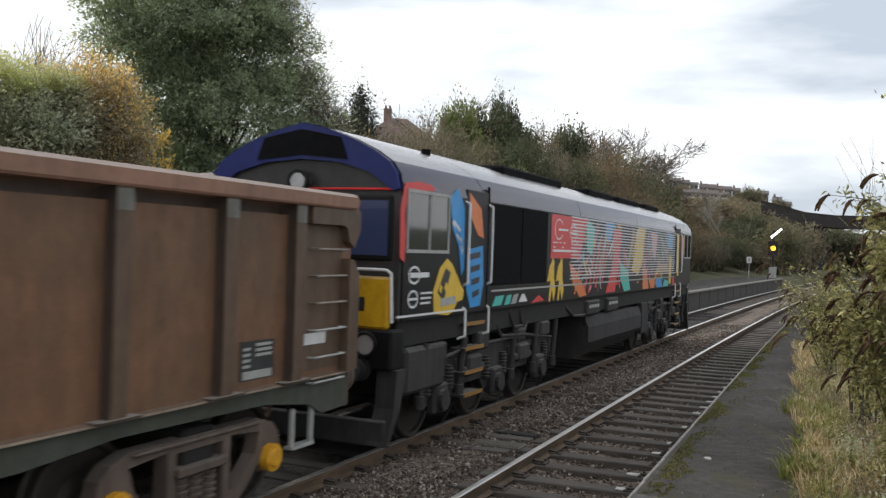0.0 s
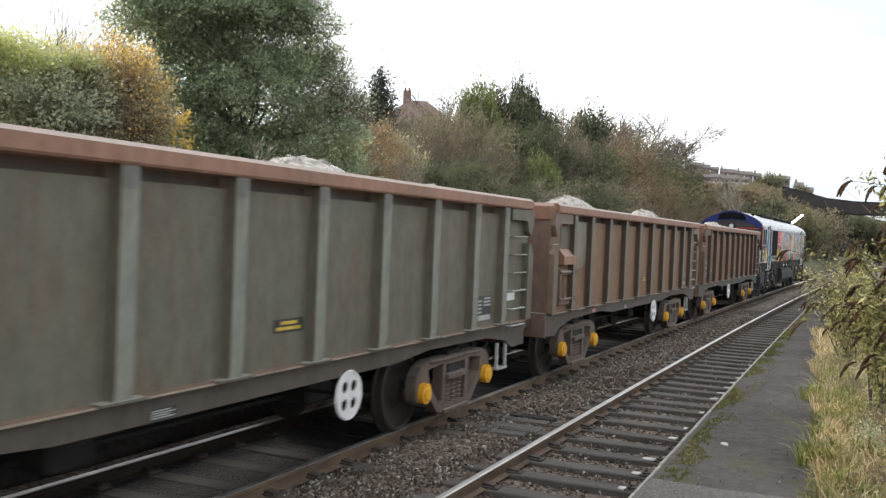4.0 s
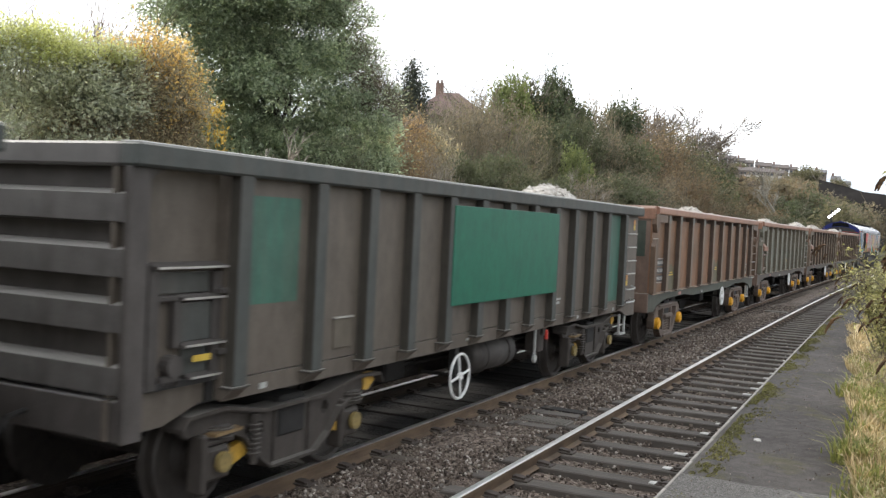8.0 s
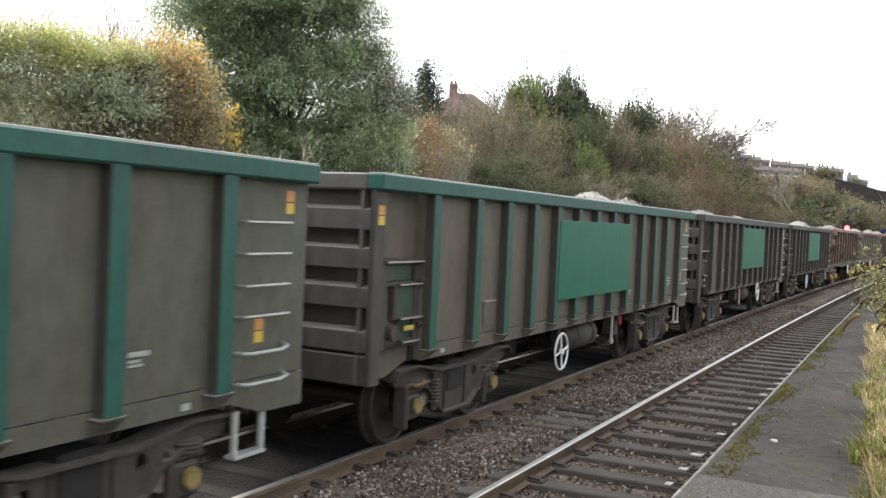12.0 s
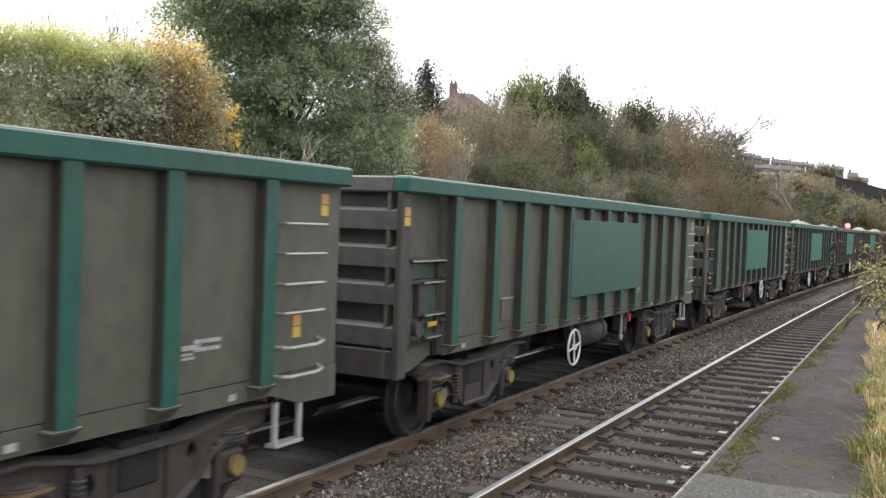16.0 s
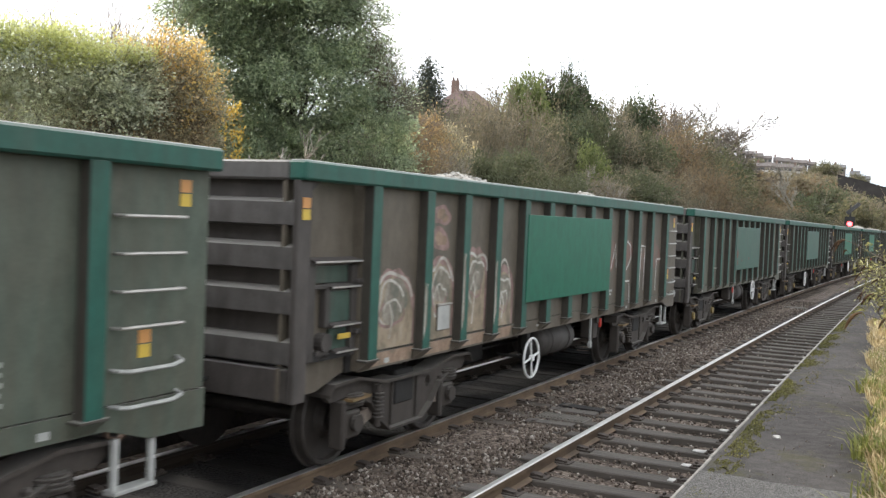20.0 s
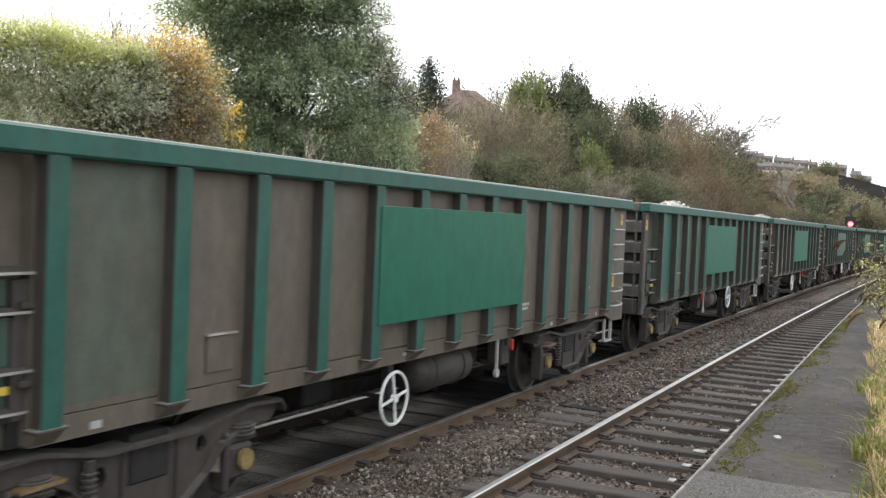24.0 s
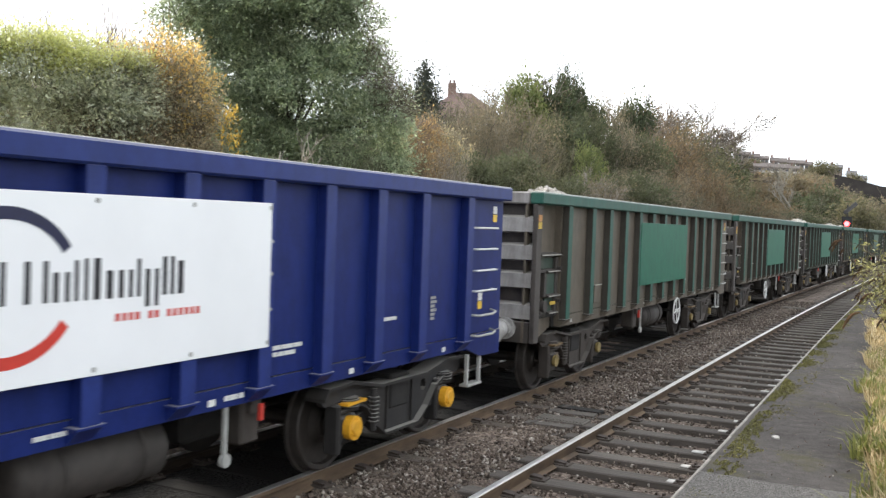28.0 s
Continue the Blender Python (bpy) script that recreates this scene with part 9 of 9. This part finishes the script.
# thickets that fill in behind and between
s = 26.0
while s < 165:
    for off, frac, tones in ((-10.8, 0.36, ("ivy", "dark", "olive")), (-16.5, 0.70, ("olive", "ivy", "dark"))):
        p = on_track(s + rv.uniform(-1.2, 1.2), off + rv.uniform(-0.8, 0.8))
        az, dist = math.degrees(math.atan2(p.x, p.y)), math.hypot(p.x, p.y)
        if az < -32.0 or (-29.6 < az < -27.0 and off < -15):
            continue
        crown(az, sky_el(az) * frac * rv.uniform(0.85, 1.0), dist, rv.uniform(3.0, 4.2), rv.choice(tones))
    s += 3.6 + s * 0.03
for k in range(24):
    az = -5.6 + 0.45 * k
    dist = rv.uniform(112, 172) if az > -3.5 else rv.uniform(135, 172)
    if abs(off_of(*bearing(az, dist)) - 1.6) < 6.5:
        continue
    crown(az, sky_el(az) * rv.uniform(0.75, 0.98), dist, 4.6, rv.choice(("russet", "tan", "dark", "olive", "ivy")))
# bare crowns against the sky
for az, dist, el, sd, lean in ((-12.1, 106, 7.9, 70, 0.02), (-10.9, 116, 6.5, 71, 0.05), (-13.0, 104, 7.4, 79, 0), (-12.6, 108, 7.6, 80, 0.0), (-11.5, 112, 7.5, 81, 0.04), (-22.4, 66, 9.2, 72, 0), (-20.6, 68, 9.3, 73, 0), (-17.3, 80, 7.7, 74, 0.1), (-14.8, 92, 7.3, 75, 0), (-3.6, 230, 3.6, 76, 0), (-30.7, 33, 8.2, 77, 0), (-32.0, 33, 10.6, 78, 0.1)):
    bx, by = bearing(az, dist)
    gz = ground_z(bx, by)
    plant("bare_tree", "leafless tree with a fine twiggy crown on the bank", "tree", bx, by, [("trunk", bare_tree_mesh("bare_tree", 9.0, sd, M["twig_bare"], 5 if -13.5 < az < -9 else 4, 0.5, 0.09 if dist > 50 else 0.04, lean, 0.00014 * dist, 0.34), None)], tuple(q * (top_z(dist, el) - gz) / 9.0 for q in (1.45, 1.45, 1.0)), 30 * sd, group="bare trees")
for k in range(16):
    az, dist = -3.4 + 0.34 * k, 196 + 5 * (k % 3)
    bx, by = bearing(az, dist)
    kk = FAR[k % 3]
    plant("tree", "dark tree behind the road bridge", "tree", bx, by, [("trunk", kk[0], None), ("crown", kk[1], M["leaf_bank"]), ("branchwork", kk[2], None)], (1.3, 1.3, 1.75), 50 * k, group="trees behind the bridge")
bx, by = bearing(-6.6, 118)
plant("birch_tree", "leafless pale-barked tree on the bank", "tree", bx, by, [("trunk", bare_tree_mesh("birch", 9.0, 90, M["pale_bark"], 4, 0.4, 0.17, 0, 0.02), None)], ((top_z(118, 4.0) - ground_z(bx, by)) / 9.0,) * 3)
# conifer above the bank
bx, by = bearing(-28.2, 75)
gz = ground_z(bx, by)
hc = top_z(75, 9.6) - gz
Lc = [((0, 0, hc * (0.12 + 0.085 * i)), (hc * 0.25 * (1 - i / 10.5) * (0.8 + 0.35 * (i % 2)), hc * 0.25 * (1 - i / 10.5) * (0.8 + 0.35 * (i % 2)), hc * 0.06)) for i in range(10)] + [((0, 0, hc * 0.95), (0.12, 0.12, 0.4))]
cb = bmesh.new()
rod(cb, (0, 0, -0.3), (0, 0, hc), 0.16, 8, 0.02)
cme = bpy.data.meshes.new("conifer_trunk")
cb.to_mesh(cme)
cb.free()
cme.materials.append(M["bark"])
plant("conifer", "dark narrow conifer standing above the bank", "tree", bx, by, [("trunk", cme, None), ("crown", leaf_cloud("conifer_crown", 17000, Lc, 0.26, 91, M["leaf_conifer"], up=0.1, slim=0.35, shell=0.3), None)])


# ---------------------------------------------------------------- houses, bridge, signal
def house(x, y, z, w, d, h, rise, wall, roof, turn, label, chimney=True, name="house", hip=False, deep=2.0, sash="sign_white"):
    th = thing(name, label, "house", "houses on the hill", m=pose(x, y, z, 0, 0, turn))
    part("wall", boxed(-w / 2, w / 2, -d / 2, d / 2, -deep, h), M[wall], th)
    bm = bmesh.new()
    prism(bm, [(-d / 2 - 0.3, h - 0.1), (0, h + rise), (d / 2 + 0.3, h - 0.1), (d / 2 + 0.3, h + 0.06), (0, h + rise + 0.18), (-d / 2 - 0.3, h + 0.06)], -w / 2 - 0.2, w / 2 + 0.2)
    if hip:
        for v in bm.verts:
            if v.co.z > h + rise - 0.01:
                v.co.x *= 0.22
    part("roof", bm, M[roof], th)
    if not hip:
        bm = bmesh.new()
        prism(bm, [(-d / 2, h - 0.05), (0, h + rise), (d / 2, h - 0.05)], -w / 2, w / 2)
        part("gable", bm, M[wall], th)
    if chimney:
        bm = boxed(-0.4, 0.4, -0.3, 0.3, h + rise - 0.6, h + rise + 1.1, bevel=0.03)
        c = part("chimney", bm, M["house_wall"], th)
        c.matrix_basis = pose(-w * (0.14 if hip else 0.32), 0, 0)
        for k in (-0.2, 0.2):
            bm = bmesh.new()
            cx = -w * (0.14 if hip else 0.32) + k
            rod(bm, (cx, 0, h + rise + 1.1), (cx, 0, h + rise + 1.4), 0.11, 8, 0.09)
            part("chimney_pot", bm, M["roof_tile"], th)
    for i in range(2):
        for fz in ((0.28, 0.62) if h > 4 else (0.35,)):
            for sy in (-1, 1):
                wx = (-0.25 + 0.5 * i) * w
                wi = part("window", boxed(wx - 0.6, wx + 0.6, min(sy * d / 2, sy * (d / 2 + 0.05)), max(sy * d / 2, sy * (d / 2 + 0.05)), h * fz, h * fz + 1.2), M[sash], th)
                part("pane", boxed(wx - 0.52, wx + 0.52, min(sy * (d / 2 + 0.05), sy * (d / 2 + 0.06)), max(sy * (d / 2 + 0.05), sy * (d / 2 + 0.06)), h * fz + 0.08, h * fz + 1.12), M["window_pane"], wi)
    return th


hx, hy = bearing(-25.9, 95)
house(hx, hy, top_z(95, 7.6) - 7.3, 7.5, 7.0, 4.6, 2.6, "house_wall", "roof_tile", 26, "brick house with a red-brown tiled roof and chimney above the trees", hip=True)
rh = random.Random(5)
for az0, az1, e0, e1, d, n, wall in ((-10.0, -8.05, 4.66, 4.28, 430, 4, "dim_wall"), (-8.0, -5.7, 4.22, 4.02, 430, 5, "dim_wall"), (-8.9, -6.4, 3.92, 3.8, 404, 5, "dim_wall"), (-4.85, -4.15, 4.05, 3.72, 400, 1, "dim_wall"), (-3.95, -2.9, 3.62, 3.15, 395, 2, "render_wall")):
    wide = (az1 - az0) * d / 57.3 / n
    for k in range(n):
        f = (k + 0.5) / n
        hx, hy = bearing(az0 + (az1 - az0) * f, d)
        house(hx, hy, top_z(d, e0 + (e1 - e0) * f) - 4.0, wide - 0.3, 6, 2.5 + 0.1 * (k % 2), 1.4 + rh.uniform(-0.2, 0.3), wall, "hill_roof" if d > 401 else "slate", -(az0 + az1) / 2 + rh.uniform(-2, 2), "small terraced house on the far hillside", k % 2 == 0, "hillside_house", deep=5.0, sash="dim_wall")
gw = thing("garden_wall", "long low white garden wall below the hillside houses", "wall", m=pose(*bearing(-7.7, 399), top_z(399, 3.50), 0, 0, 7.7))
for k in range(7):
    part("wall_panel", boxed(-9.0 + 2.6 * k, -6.45 + 2.6 * k, -0.12, 0.12, -0.8 - 0.05 * k, -0.05 * k), M["render_wall"], gw)


def bridge():
    th = thing("road_bridge", "dark sooty road bridge crossing the line in the distance", "bridge")
    y0 = 182.0
    pts = [(-14.5, 13.0), (-10.5, 12.0), (-7, 11.0), (-2, 10.5), (14, 10.4), (40, 10.6)]
    for i, ((xa, za), (xb, zb)) in enumerate(zip(pts, pts[1:])):
        bm = bmesh.new()
        prism(bm, [(xa, za), (xb, zb), (xb, zb - 2.1), (xa, za - 2.1)], y0, y0 + 7, "y")
        part("deck", bm, M["bridge"], th)
        bm = bmesh.new()
        prism(bm, [(xa, za + 0.12), (xb, zb + 0.12), (xb, zb), (xa, za)], y0 - 0.12, y0 + 0.35, "y")
        part("parapet_coping", bm, M["stone_pier"], th)
    for x0, x1, zt in ((-14.3, -3.4, 9.6), (9.0, 40, 8.5)):
        part("pier", boxed(x0, x1, y0 + 0.6, y0 + 6.4, -1, zt), M["stone_pier"], th)


bridge()
for az, el, d in ((-9.0, 4.2, 412), (-7.1, 3.95, 411), (-5.35, 4.2, 380), (-4.95, 4.0, 384), (-5.75, 3.8, 390), (-3.6, 3.5, 385)):
    crown(az, el, d, 7.5, "olive", 1.2)
for k in range(44):
    az, d = -10.6 + 0.19 * k + rh.uniform(-0.15, 0.15), rh.uniform(290, 395)
    low = min(3.5, 3.55 + 0.42 * (-4.6 - az)) if az > -4.6 else 3.5
    crown(az, low - rh.uniform(0.0, 0.5), d, rh.uniform(5.0, 7.5), rh.choice(("russet", "olive", "tan", "dark")))

# colour-light signal at the end of the far platform
sg = thing("colour_light_signal", "tall black colour-light signal with diagonal route lamps", "signal", m=pose(-6.12, 92.0, PLAT_Z))
bm = bmesh.new()
rod(bm, (0, 0, -0.2), (0, 0, 4.4), 0.075, 10)
part("post", bm, M["signal_black"], sg)
part("base_cabinet", boxed(-0.32, 0.32, -0.2, 0.25, -0.05, 1.0, bevel=0.02), M["grey_paint"], sg, "pale grey cabinet at the foot")
bm = bmesh.new()
for k in range(8):
    rod(bm, (-0.2, -0.15, 0.4 + 0.3 * k), (0.2, -0.15, 0.4 + 0.3 * k), 0.015, 6)
for xx in (-0.2, 0.2):
    rod(bm, (xx, -0.15, 0.1), (xx, -0.15, 2.6), 0.015, 6)
part("ladder", bm, M["signal_black"], sg)
bm = bmesh.new()
holed(bm, [(-0.42, 2.05), (-0.42, 3.35), (0.42, 3.35), (0.42, 2.05)], [arc(0.0, 2.72, 0.245, 0.245, 0, 342, 19)], 0.0, 0.05)
bmesh.ops.rotate(bm, cent=(0, 0, 0), matrix=Matrix.Rotation(radians(-90), 3, "Z"), verts=bm.verts[:])
bmesh.ops.translate(bm, vec=(0, -0.47, 0), verts=bm.verts[:])
part("head_plate", bm, M["signal_black"], sg)
part("head_case", boxed(-0.36, 0.36, 0.28, 0.34, 2.1, 3.3), M["signal_black"], sg)
bm = bmesh.new()
for i in range(9):
    a0, a1 = radians(10 + 160 * i / 9), radians(10 + 160 * (i + 1) / 9)
    vs = [bm.verts.new((0.27 * math.cos(a), yy_, 2.72 + 0.27 * math.sin(a))) for a, yy_ in ((a0, -0.47), (a1, -0.47), (a1, -0.74), (a0, -0.74))]
    bm.faces.new(vs)
part("hood", bm, M["signal_black"], sg)


def turn_lamp(name, front, back, build):
    """A two-faced lamp unit: one aspect in front, the other behind."""
    bm = build()
    me = bpy.data.meshes.new(name)
    bm.to_mesh(me)
    bm.free()
    me.materials.append(front)
    me.materials.append(back)
    for p in me.polygons:
        p.material_index = 0 if p.normal.y < 0 else 1
    ob = new(name, me)
    ob.parent = sg
    return ob


def lens_pair():
    return rod(bmesh.new(), (0, -0.012, 0), (0, 0.012, 0), 0.215, 20)


def lamp_row():
    bm = bmesh.new()
    for k in range(5):
        c = (k - 2) * 0.25
        rod(bm, (c, -0.02, 0), (c, 0.02, 0), 0.105, 12)
    return bm


aspect = tagged(turn_lamp("aspect_lens", M["glow_amber"], M["glow_red"], lens_pair), "glowing signal lens")
aspect.matrix_basis = pose(0, -0.19, 2.72)
ROUTE = pose(0.22, -0.12, 4.1, 0, -42, 0)
route = tagged(turn_lamp("route_lamps", M["glow_white"], M["signal_black"], lamp_row), "diagonal row of white route lamps")
route.matrix_basis = ROUTE
bm = boxed(-0.70, 0.70, 0.06, 0.12, -0.17, 0.17, bevel=0.02)
o = part("route_board", bm, M["signal_black"], sg)
o.matrix_basis = ROUTE

sn = thing("notice_board", "small square white notice on a post on the far platform", "sign", m=track_pose(84.0, -3.45, PLAT_Z))
bm = bmesh.new()
rod(bm, (0, 0, 0), (0, 0, 1.9), 0.035, 8)
part("post", bm, M["grey_paint"], sn)
part("panel", boxed(-0.2, 0.2, -0.05, -0.03, 1.35, 1.85), M["sign_white"], sn)
part("marking", boxed(-0.08, 0.08, -0.056, -0.05, 1.45, 1.75), M["grey_paint"], sn)


# ---------------------------------------------------------------- the near bush, grass and moss on the platform
def grass_mesh(name, count, place, height, seed, mat, lean=0.5, width=0.006):
    r = np.random.RandomState(seed)
    vs, fs = [], []
    for i in range(count):
        p = np.array(place(r), float)
        h = height * (0.4 + 0.9 * r.rand())
        a = r.rand() * 6.283
        d = np.array([math.cos(a), math.sin(a), 0]) * lean * h * r.rand()
        b = np.array([-math.sin(a), math.cos(a), 0]) * width * (0.7 + 0.8 * r.rand())
        m = p + d * 0.35 + np.array([0, 0, h * 0.62])
        t = p + d + np.array([0, 0, h * (1 - 0.35 * r.rand())])
        k = len(vs)
        vs += [p - b, p + b, m + b * 0.7, m - b * 0.7, t]
        fs += [(k, k + 1, k + 2, k + 3), (k + 3, k + 2, k + 4)]
    return sheet_mesh(name, vs, fs, mat)


def verge_x(y):
    """Edge of the rough growth along the platform."""
    return -0.32 - 0.05 * max(0, y - 8) + 0.06 * math.sin(y * 2.1)


def verge_place(r):
    y = 5.4 + 15 * r.rand() ** 1.5
    return (verge_x(y) + 0.05 + abs(r.normal()) * 0.45, y, PLAT_Z - 0.01)


def tuft_place(r):
    k = r.randint(44)
    q = np.random.RandomState(900 + k)
    y = 5.6 + 9 * q.rand() ** 1.6
    return (verge_x(y) + 0.02 + 0.45 * q.rand() + 0.05 * r.normal(), y + 0.06 * r.normal(), PLAT_Z - 0.01)


def far_place(r):
    y = 17 + 26 * r.rand()
    return (verge_x(min(y, 19)) + 0.1 + 1.6 * r.rand(), y, PLAT_Z - 0.01)


tagged(new("straw_grass", grass_mesh("straw_grass", 15000, verge_place, 0.17, 5, M["straw"], 1.2, 0.005)), "dry straw-coloured grass along the platform", "grass", kind="stuff")
tagged(new("green_grass", grass_mesh("green_grass", 3200, tuft_place, 0.19, 6, M["grass"], 1.5, 0.008)), "green grass tufts along the platform", "grass", kind="stuff")
tagged(new("far_grass", grass_mesh("far_grass", 2600, far_place, 0.32, 8, M["straw"], width=0.012)), "rough grass on the overgrown platform end", "grass", kind="stuff")


def moss_place(r):
    while True:
        s = 4.6 + 36 * r.rand() ** 1.5
        wide = 0.12 + 0.08 * noise.noise((s * 0.8, 3, 0)) + 0.10 * (s < 9.5)
        o = 0.01 + 0.03 * (s < 9.5) + abs(r.normal()) * wide
        if noise.noise((s * 1.6, o * 5, 7.0)) + 0.7 * noise.noise((s * 7, o * 22, 1.0)) > -0.22 + 1.7 * max(0, o - 0.10) + 0.3 * r.rand():
            p = on_track(s, plat_edge(s) + o, PLAT_Z + 0.004)
            return (p.x, p.y, p.z)


tagged(new("moss", grass_mesh("moss", 36000, moss_place, 0.012, 9, M["moss"], 1.6, 0.0034)), "yellow-green moss along the platform edge", "moss", kind="stuff")


rm = random.Random(14)


def litter_place(r):
    s = 5 + 16 * r.rand() ** 1.4
    p = on_track(s, plat_edge(s) + 0.1 + 0.85 * r.rand(), PLAT_Z + 0.012)
    return (p.x, p.y, p.z)


scatter_stones("platform_grit", 420, litter_place, (0.004, 0.011), M["ballast_stones"], 77, "loose grit and small stones on the platform", "grit")
bm = bmesh.new()
bmesh.ops.create_icosphere(bm, subdivisions=2, radius=0.036)
for v in bm.verts:
    v.co *= 1 + 0.35 * noise.noise(v.co * 40)
    v.co.z *= 0.45
ps = thing("pale_stone", "small pale stone lying on the platform asphalt", "stone", m=pose(-1.02, 8.33, PLAT_Z + 0.012))
part("chip", bm, M["pad_white"], ps)


def platform_bush(name, bx, by, h, spread, seed, leaves, heads, lean=-0.3, leafmat="leaf_bush"):
    rr = random.Random(seed)
    th = thing(name, "tall straggling shrub with fading leaves and brown drooping seed heads", "shrub", "shrubs on the platform", m=pose(bx, by, PLAT_Z))
    bm = bmesh.new()
    tips, along = [], []
    for i in range(20):
        a = rr.uniform(0, 6.283)
        top = Vector((math.cos(a) * spread * rr.uniform(0.1, 1) + lean * rr.random(), math.sin(a) * spread * rr.uniform(0.1, 1), h * rr.uniform(0.55, 1.0)))
        foot = Vector((rr.uniform(-0.15, 0.15), rr.uniform(-0.3, 0.3), -0.05))
        last = foot
        for k in range(1, 7):
            f = k / 6
            p = foot.lerp(top, f) + Vector((0, 0, 0.35 * h * f * (1 - f)))
            rod(bm, last, p, 0.012 * (1.1 - f), 5, 0.012 * (1.0 - f) + 0.001)
            if k > 1:
                along.append((last, p))
            last = p
        tips.append((last, (last - foot).normalized()))
        for _ in range(4):
            q = foot.lerp(top, rr.uniform(0.45, 0.95))
            q.z += 0.2
            e = q + Vector((rr.gauss(0, 0.2) + lean * 0.25, rr.gauss(0, 0.2), rr.uniform(0.0, 0.25)))
            rod(bm, q, e, 0.005, 4, 0.002)
            along.append((q, e))
            tips.append((e, (e - q).normalized()))
    part("branchwork", bm, M["bark"], th)
    r = np.random.RandomState(seed)
    vs, fs = [], []
    for i in range(leaves):
        a, b = along[r.randint(len(along))]
        p = a.lerp(b, r.rand()) + Vector(r.normal(size=3) * 0.035)
        if p.x < -0.3 and r.rand() < 0.6:
            continue
        d = Vector((r.normal(), r.normal(), -0.35 + 0.5 * r.normal())).normalized()
        sd = d.cross(Vector(r.normal(size=3))).normalized()
        ln = 0.03 + 0.045 * r.rand()
        nn = d.cross(sd) * ln * 0.12
        k = len(vs)
        vs += [p, p + d * ln * 0.45 + sd * ln * 0.16 + nn, p + d * ln - Vector((0, 0, ln * 0.15)), p + d * ln * 0.45 - sd * ln * 0.16 + nn]
        fs.append((k, k + 1, k + 2, k + 3))
    part("leaves", sheet_mesh("bush_leaves", vs, fs, M[leafmat]), None, th, kind="stuff")
    bm = bmesh.new()
    for i in range(heads):
        p, d = tips[rr.randrange(len(tips))]
        d = Vector((d.x + lean + rr.gauss(0, 0.4), d.y + rr.gauss(0, 0.4), abs(d.z) * 0.5))
        d.normalize()
        last = p.copy()
        n = 7
        for k in range(n):
            d = (d + Vector((0, 0, -0.30))).normalized()
            q = last + d * 0.024
            ra = 0.004 + 0.010 * math.sin(math.pi * (k + 0.6) / (n + 0.6))
            rod(bm, last, q, ra * rr.uniform(0.8, 1.2), 5, ra * rr.uniform(0.6, 1.0))
            last = q
    part("seed_head_growth", bm, M["seed_head"], th, "brown drooping seed heads", "stuff")
    return th


platform_bush("shrub", 0.46, 7.4, 2.22, 0.46, 31, 16000, 130)
platform_bush("shrub", 0.66, 8.6, 2.38, 0.55, 32, 16000, 110)
platform_bush("shrub", 0.25, 10.4, 1.6, 0.5, 33, 7000, 50)
platform_bush("shrub", 0.8, 6.6, 1.5, 0.42, 34, 9000, 20, 0.0)
platform_bush("shrub", -0.15, 15.0, 1.2, 0.6, 35, 5000, 30)
platform_bush("shrub", -0.3, 21.0, 1.3, 0.8, 36, 5000, 25)
for k in range(16):
    wy = 5.7 + 0.75 * k
    wx = verge_x(wy) + rm.uniform(0.35, 0.8)
    rw = rm.uniform(0.10, 0.20)
    plant("weed", "low leafy weed in the rough grass of the platform", "weed", wx, wy, [("foliage", leaf_cloud("weed_leaves", 420, [((0, 0, rw * 0.8), (rw, rw, rw))], 0.032, 300 + k, M[("leaf_bush", "leaf_dark", "leaf_tan")[k % 3]], shell=0.2), None)], z=PLAT_Z, group="platform weeds")
sap = bearing(2.9, 8.2)
plant("sapling", "thin upright sapling with a few leaves", "tree", sap[0], sap[1], [("trunk", bare_tree_mesh("thin_sapling", 3.2, 95, M["twig_brown"], 3, 0.3, 0.006), None), ("crown", leaf_cloud("sapling_leaves", 240, [((0, 0, 2.3), (0.16, 0.16, 0.9))], 0.05, 96, M["leaf_bush"], shell=0.1), None)], z=PLAT_Z)


# ---------------------------------------------------------------- what moves
def motions():
    """The train draws away along the curve, its wheels turn, and the signal goes back to red behind it."""
    for ob, back in TRAIN:
        walk(ob, [(t, track_pose(run(t) - back)) for t in range(0, 29)])
    step = 1 / 15
    ticks = [k * step for k in range(0, 421)]
    gone = [run(t) - run(0) for t in ticks]
    for ob, r, home in SPIN:
        walk(ob, [(t, pose(*home, -math.degrees(g / r), 0, 0)) for t, g in zip(ticks, gone)])
    walk(aspect, [(t, pose(0, -0.19, 2.72, 0, 0, a)) for t, a in ((0, 0), (9.1, 0), (9.2, 60), (9.3, 120), (9.4, 180), (28, 180))])
    walk(route, [(t, ROUTE @ pose(0, 0, 0, a, 0, 0)) for t, a in ((0, 0), (9.1, 0), (9.17, 60), (9.24, 120), (9.3, 180), (28, 180))])


motions()
